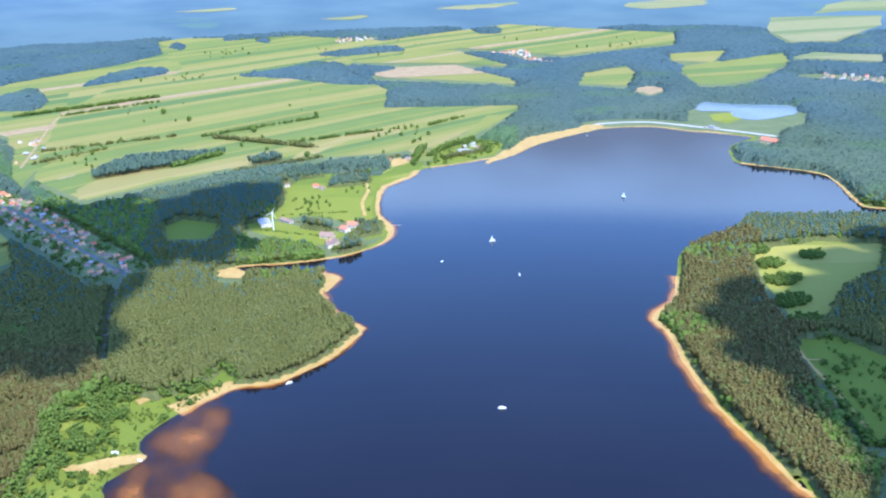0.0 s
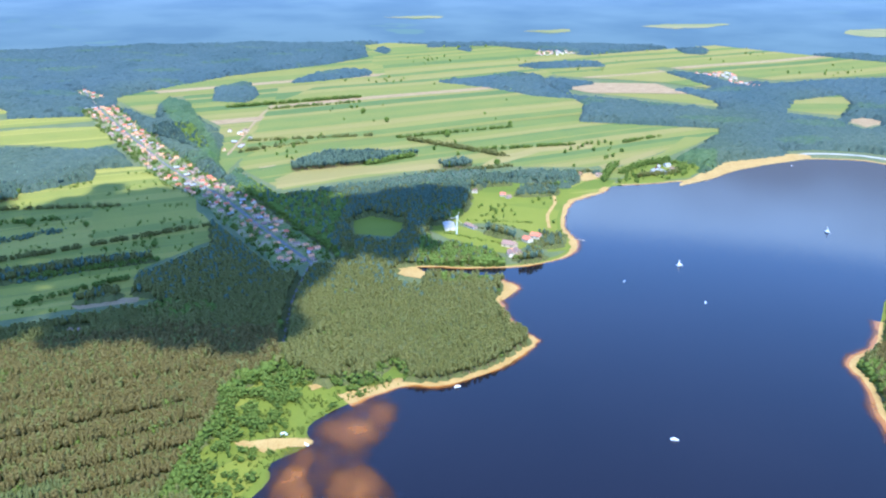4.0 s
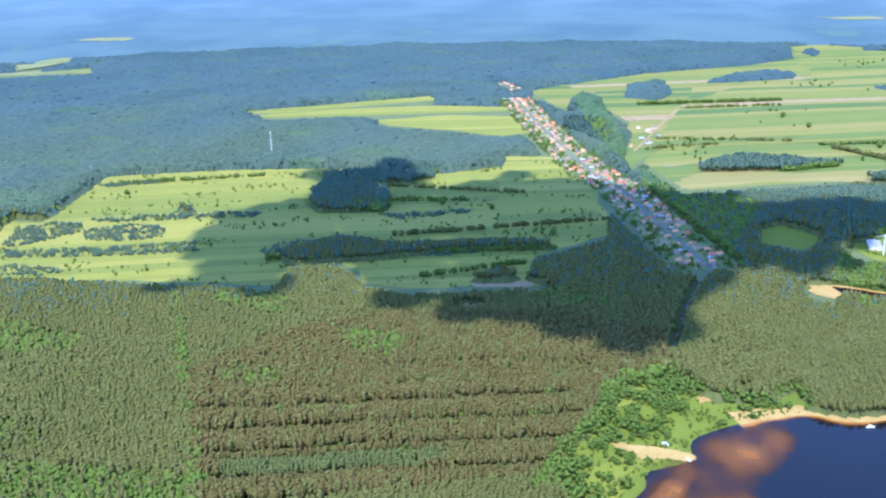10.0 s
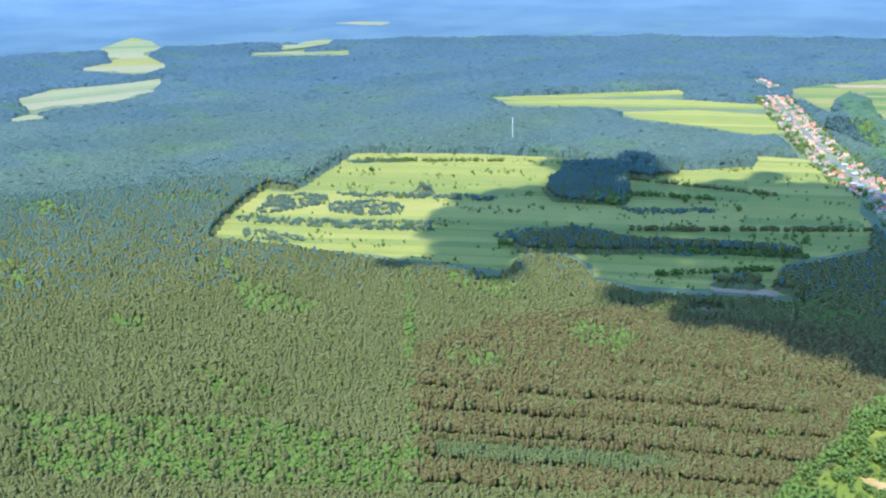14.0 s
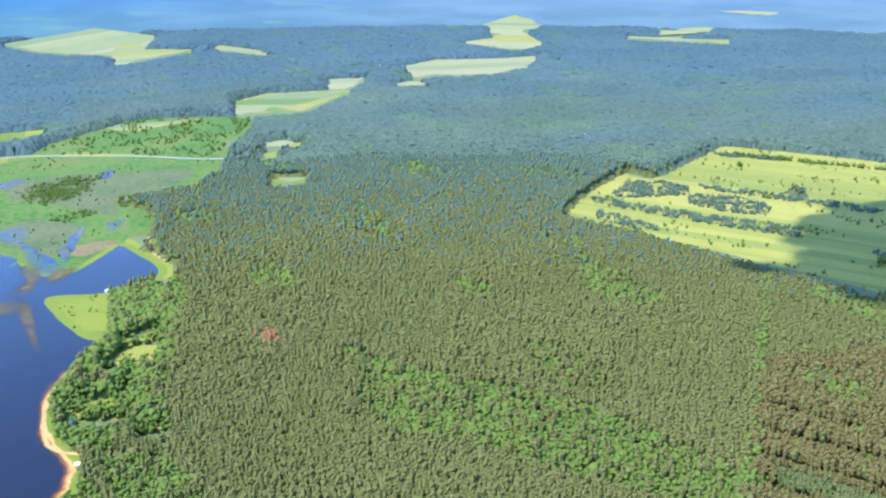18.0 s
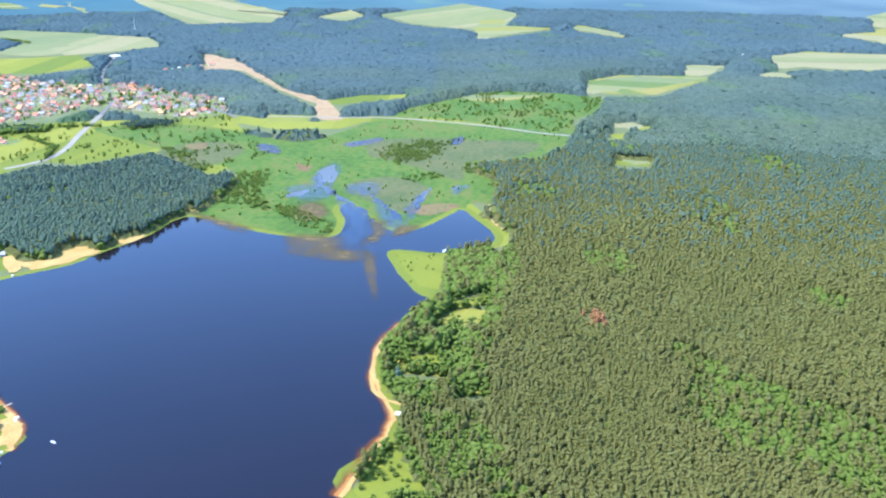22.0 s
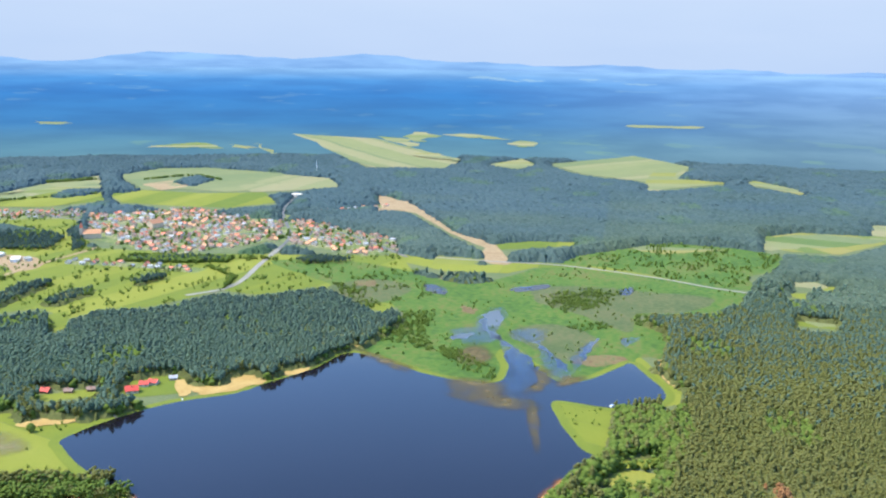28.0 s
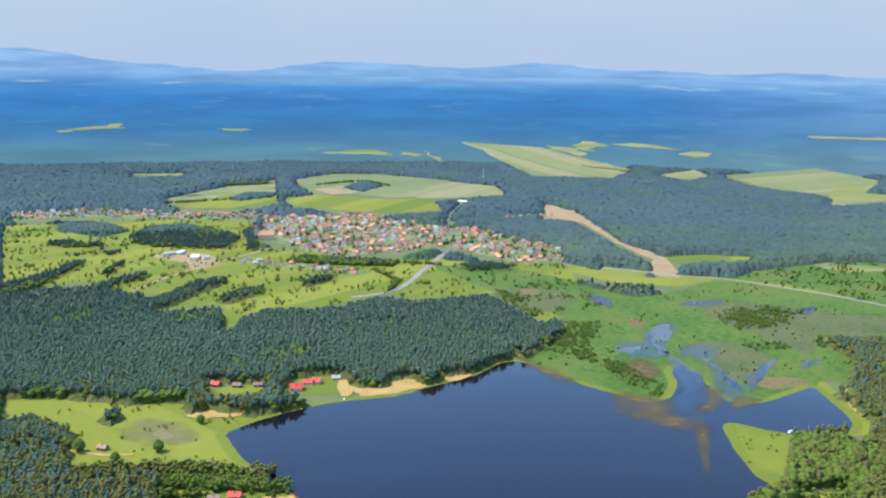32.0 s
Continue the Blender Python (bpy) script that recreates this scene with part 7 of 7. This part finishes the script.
for i in range(-44, 45):
    for j in range(-44, 45):
        p = centre + u * (i * 14 + r.uniform(-4, 4)) + v * (j * 13 + (j // 2) * 8 + r.uniform(-3, 3))
        if inside(p[None], np.array(TOWN, float))[0] and not near_line(p[None], TOWN_LANE, 9)[0] and not near_line(p[None], MAIN_STREET, 10)[0] and r.rand() < 0.72 and np.min(np.hypot(*(np.array(CHURCH) - p).T)) > 24:
            spots.append(p)
spots.sort(key=lambda p: np.hypot(*(p - MID)))
for k, p in enumerate(spots):
    if free(p, 9.8):
        put_house(p, math.degrees(grid) + r.choice([0, 90, 180]) + r.uniform(-6, 6), [0, 1, 2, 3, 4, 0, 1, 6, 1][r.randint(9)], "town houses", k < 80, 1.0)
town_mass = tagged(new("far_houses"), "crowded far houses with red and brown roofs", "houses", kind="stuff")
for m, (vs, fs) in heap.items():
    if vs:
        part("wall" if m in (WHITE, CREAM, GREY_WALL, TIMBER) else "roof", vs, fs, m, town_mass)


# cabins, estate and shore buildings: size, walls, roof, words
CABIN_LOOKS = [(11, 12, 3.2, 3.6, WHITE, BRIGHT_RED, "white holiday house with a bright red hipped roof"), (8, 9, 2.8, 2.6, WHITE, BRIGHT_RED, "small white cabin with a red roof"), (8, 9, 2.8, 2.4, TIMBER, BRIGHT_RED, "brown cabin with a dark red roof"), (6, 8, 2.6, 2.0, TIMBER, BROWN_TILE, "small dark timber cabin"), (8, 9, 2.7, 2.4, WHITE, GREEN_SHEET, "white cabin with a grey green roof"), (7, 9, 2.6, 2.2, GREY_WALL, GREEN_SHEET, "grey cabin with a green sheet roof"), (7, 8, 2.6, 2.0, GREY_WALL, GREY_SHEET, "grey cabin among garden trees"), (7, 8, 2.6, 2.4, TIMBER, BRIGHT_RED, "dark red roofed cabin near the beach"), (7, 9, 2.6, 2.2, GREY_WALL, GREY_SHEET, "low grey cabin under garden trees")]
for k, at in enumerate(CABINS):
    w, l, h, rise, a, b, label = CABIN_LOOKS[k] if k < 9 else CABIN_LOOKS[(0, 1, 1, 6, 2, 3, 3, 3, 3, 3, 3)[k - 9]]
    house(w, l, h, rise, a, b, label, "lakeside cabins", "cabin", "cabin").matrix_basis = spot(at, 15 + (k * 53) % 40 - 20)
for k, at in enumerate(ESTATE_HOUSES):
    look_k = [(14, 26, 4.5, 1.2, WHITE, CONCRETE, "long white shed with a pale flat roof"), (7, 22, 3.2, 1.4, GREY_WALL, BROWN_TILE, "long brown roofed farm shed"), (10, 18, 4.2, 3.4, CREAM, BROWN_TILE, "brown roofed manor wing"), (10, 14, 4.0, 3.2, CREAM, BROWN_TILE, "brown roofed estate house"), (9, 12, 4.0, 3.0, WHITE, RED_TILE, "white estate house with a red roof"), (10, 13, 4.2, 3.2, WHITE, RED_TILE, "red roofed estate house by the trees"), (9, 14, 3.6, 2.6, WHITE, BROWN_TILE, "white estate barn with a dark roof")][k]
    house(*look_k, "estate buildings").matrix_basis = spot(at, 20 + 25 * (k % 3))
for k, at in enumerate(SHORE_HOUSES):
    if k == 10:
        form = (16, 44, 5, 3.5, CREAM, RED_TILE, "long cream hostel with a red roof in the woods")
    elif k in (0, 1):
        form = (10, 22, 3.6, 2.4, GREY_WALL, GREY_SHEET, "grey roofed beach pavilion")
    else:
        form = FORMS[(k * 3) % 7][:6] + (FORMS[(k * 3) % 7][6] + " near the lake",)
    house(*form, "shore buildings").matrix_basis = spot(at, (k * 40) % 180)


def hall(at, turn, w, l, h, wall_m, roof_m, label):
    base = tagged(new("hall"), label, "hall", "industrial halls")
    part("wall", *box(-w / 2, w / 2, -l / 2, l / 2, 0, h), wall_m, base)
    part("roof", *box(-w / 2 - 0.3, w / 2 + 0.3, -l / 2 - 0.3, l / 2 + 0.3, h + 0.01, h + 0.5), roof_m, base)
    for y in np.linspace(-l * 0.35, l * 0.35, 4):
        part("window", *box(w / 2 + 0.02, w / 2 + 0.06, y - 1.6, y + 1.6, h * 0.45, h * 0.75), DARK_GLASS, base)
    part("gate", *box(-1.8, 1.8, -l / 2 - 0.08, -l / 2 - 0.01, 0.05, 3.4), STEEL, base)
    base.matrix_basis = spot(at, turn)


for k, at in enumerate(HALLS):
    hall(at, 20 * k, (22, 16, 24, 18)[k % 4] * (1 if k < 4 else 0.55), (44, 36, 52, 30)[k % 4] * (1 if k < 4 else 0.55), 7 if k < 4 else 4.5, WHITE, (WHITE, GREY_SHEET, STEEL)[k % 3], "large white flat roofed hall at the town's edge")


def church(at, turn, tower):
    base = tagged(new("church"), "large pale church with a steep red roof" if tower else "broad orange roofed parish hall", "church")
    wall, roof, _, door, panes = house_pieces(15, 30, 10, 7)
    part("wall", *wall, CREAM, base)
    part("roof", *roof, ORANGE_TILE, base)
    part("door", *door, DOOR_WOOD, base)
    for p in panes:
        part("window", *p, DARK_GLASS, base)
    if tower:
        t = part("tower", *box(-3.2, 3.2, -21.3, -15.1, 0, 20), CREAM, base)
        part("spire", [(-3.5, -21.6, 20), (3.5, -21.6, 20), (3.5, -14.8, 20), (-3.5, -14.8, 20), (0, -18.2, 30)], [(0, 1, 4), (1, 2, 4), (2, 3, 4), (3, 0, 4), (3, 2, 1, 0)], RED_TILE, t)
    base.matrix_basis = spot(at, turn)


church(CHURCH[0], 30, True)
church(CHURCH[1], 75, False)


# ---- single things ----
def turbine(at):
    base = tagged(new("wind_turbine"), "small white three bladed wind turbine at rest", "wind turbine")
    part("tower", *tube(0.8, 0.4, 0, 24, 12), STEEL, base)
    part("nacelle", *box(-0.9, 0.9, -1.0, 2.2, 23.8, 25.4), STEEL, base)
    hub = part("hub", *tube(0.6, 0.35, 0, 1.0, 10), STEEL, base)
    hub.matrix_basis = pose(0, -1.0, 24.6, 90)
    for k in range(3):
        blade = part("blade", [(-0.12, 0.05, 0), (0.55, 0.15, 1.2), (0.12, 0.05, 9.5), (-0.05, 0, 9.5), (-0.12, -0.1, 0), (0.5, -0.02, 1.2)], [(0, 1, 2, 3), (4, 3, 2, 5), (0, 4, 5, 1), (1, 5, 2), (0, 3, 4)], STEEL, base)
        blade.matrix_basis = pose(0, -1.6, 24.6) @ pose(0, 0, 0, 0, 120 * k + 20)
    base.matrix_basis = spot(at, 10)


turbine(TURBINE[0])


def mast(at, high, label):
    """A lattice mast: three legs, rings and braces."""
    base = tagged(new("radio_mast"), label, "mast")
    legs = [(1.6 * math.cos(a), 1.6 * math.sin(a)) for a in (0.3, 2.4, 4.5)]
    for x, y in legs:
        v, f = tube(0.22, 0.12, 0, high, 5)
        part("leg", [(a + x * (1 - 0.75 * c / high), b + y * (1 - 0.75 * c / high), c) for a, b, c in v], f, STEEL, base)
    for k in range(int(high / 4)):
        z = 4 * k + 2
        s = 1 - 0.75 * z / high
        part("brace", *tube(2.0 * s, 1.9 * s, z, z + 0.25, 3), STEEL, base)
    part("aerial", *tube(0.7, 0.7, high - 3, high, 8), WHITE, base)
    part("equipment_hut", *box(2.5, 5.5, -1.5, 1.5, 0, 2.6), WHITE, base)
    base.matrix_basis = spot(at, 0)


mast(MAST[0], 46, "tall white lattice radio mast above the trees")
mast(CHIMNEY[0], 40, "slim pale mast on the hill above the town")


def boat(at, turn, long, cabin, label):
    base = tagged(new("boat"), label, "boat", "boats on the lake")
    sections = [(-0.5, 0.30, 0.0), (-0.2, 0.36, 0.0), (0.2, 0.30, 0.02), (0.42, 0.13, 0.06), (0.5, 0.01, 0.10)]
    v, f = [], []
    for s, half, lift in sections:
        v += [(s * long, -half * long * 0.5, 0.16 * long + lift * long), (s * long, -half * long * 0.3, -0.02), (s * long, half * long * 0.3, -0.02), (s * long, half * long * 0.5, 0.16 * long + lift * long)]
    for i in range(4):
        for j in range(3):
            f.append((4 * i + j, 4 * i + j + 1, 4 * i + 5 + j, 4 * i + 4 + j))
        f.append((4 * i + 3, 4 * i, 4 * i + 4, 4 * i + 7))
    f += [(3, 2, 1, 0), (16, 17, 18, 19)]
    part("hull", v, f, HULL, base)
    if cabin:
        part("cabin", *box(-0.15 * long, 0.2 * long, -0.12 * long, 0.12 * long, 0.17 * long, 0.34 * long), HULL, base)
        part("windscreen", *box(0.2 * long + 0.02, 0.2 * long + 0.06, -0.1 * long, 0.1 * long, 0.2 * long, 0.32 * long), DARK_GLASS, base)
    else:
        part("bench", *box(-0.1 * long, 0.0, -0.13 * long, 0.13 * long, 0.18 * long, 0.2 * long), PLANK, base)
    foot = lay([at])[0]
    base.matrix_basis = Matrix.LocRotScale(foot + (0, 0, 0.6), Euler((0, 0, radians(turn))), (1, 1, 1))
    return base


for k, at in enumerate(BOATS):
    if k < 7:
        b = boat(at, 40 * k + 15, (7, 4.5, 4.5, 8, 6.5, 6, 5)[k], k in (0, 3, 4, 5), "white motor boat drifting on open water" if k in (0, 3, 4, 5) else "small white rowing boat on the lake")
        if k in (0, 3):
            part("mast", *tube(0.06, 0.04, 1.2, 8.5, 6), STEEL, b)
            part("sail", [(0.05, 0, 1.8), (-2.6, 0.1, 1.8), (0.05, 0, 8.2), (0.05, 0.06, 1.8), (-2.6, 0.16, 1.8), (0.05, 0.06, 8.2)], [(0, 1, 2), (5, 4, 3), (0, 3, 4, 1), (1, 4, 5, 2), (2, 5, 3, 0)], HULL, b, "white sail")
    else:
        boat(at, 30 * k, 4.5, k % 3 == 0, "white boat moored near the shore")


def van(at, turn, label):
    base = tagged(new("van"), label, "van", "parked vans")
    v = [(-2.6, 0.35), (-2.6, 2.1), (-2.3, 2.4), (1.2, 2.4), (1.9, 1.5), (2.6, 1.3), (2.6, 0.35)]
    n = len(v)
    part("body", [(x, s, z) for s in (-1, 1) for x, z in v], [tuple(range(n)), tuple(range(2 * n - 1, n - 1, -1))] + [(i, n + i, n + (i + 1) % n, (i + 1) % n) for i in range(n)], HULL, base)
    part("windscreen", [(1.27, -0.85, 2.34), (1.27, 0.85, 2.34), (1.93, 0.85, 1.56), (1.93, -0.85, 1.56)], [(0, 3, 2, 1)], DARK_GLASS, base)
    for x in (-1.6, 1.7):
        for y in (-1.02, 0.82):
            w = part("wheel", *tube(0.36, 0.36, 0, 0.2, 10), DARK_GLASS, base)
            w.matrix_basis = pose(x, y + 0.2, 0.36, 90)
    foot = lay([at])[0]
    base.matrix_basis = Matrix.LocRotScale(foot + (0, 0, 0.7), Euler((0, 0, radians(turn))), (1, 1, 1))


for k, at in enumerate(VANS):
    van(at, 60 * k + 20, "white camper van parked on the sand")


def jetty(a, b):
    a, b = np.array(a, float), np.array(b, float)
    long = np.hypot(*(b - a))
    base = tagged(new("jetty"), "narrow weathered wooden jetty on posts", "jetty", "jetties")
    for k in range(int(long / 0.5)):
        part("plank", *box(k * 0.5, k * 0.5 + 0.44, -0.9, 0.9, 0.5, 0.58), PLANK, base)
    for k in range(int(long / 3) + 1):
        for y in (-0.8, 0.8):
            part("post", *tube(0.1, 0.1, -1.0, 0.49, 6, min(k * 3 + 0.1, long - 0.1), y), PLANK, base)
    foot = lay([a])[0]
    base.matrix_basis = Matrix.LocRotScale(foot + (0, 0, 0.5), Euler((0, 0, math.atan2(*(b - a)[::-1]))), (1, 1, 1))


for a, b in zip(JETTIES[::2], JETTIES[1::2]):
    jetty(a, b)

weir = tagged(new("weir_house"), "small concrete weir house with gate piers on the dam", "weir house")
part("wall", *box(-5, 5, -3, 3, 0, 5), CONCRETE, weir)
part("roof", *box(-5.4, 5.4, -3.4, 3.4, 5.01, 5.5), GREY_SHEET, weir)
for x in (-12, -7, 7, 12):
    part("pier", *box(x - 0.8, x + 0.8, -5, 5, 0, 3.2), CONCRETE, weir)
weir.matrix_basis = spot(DAM[3], math.degrees(math.atan2(DAM[4][1] - DAM[3][1], DAM[4][0] - DAM[3][0])))
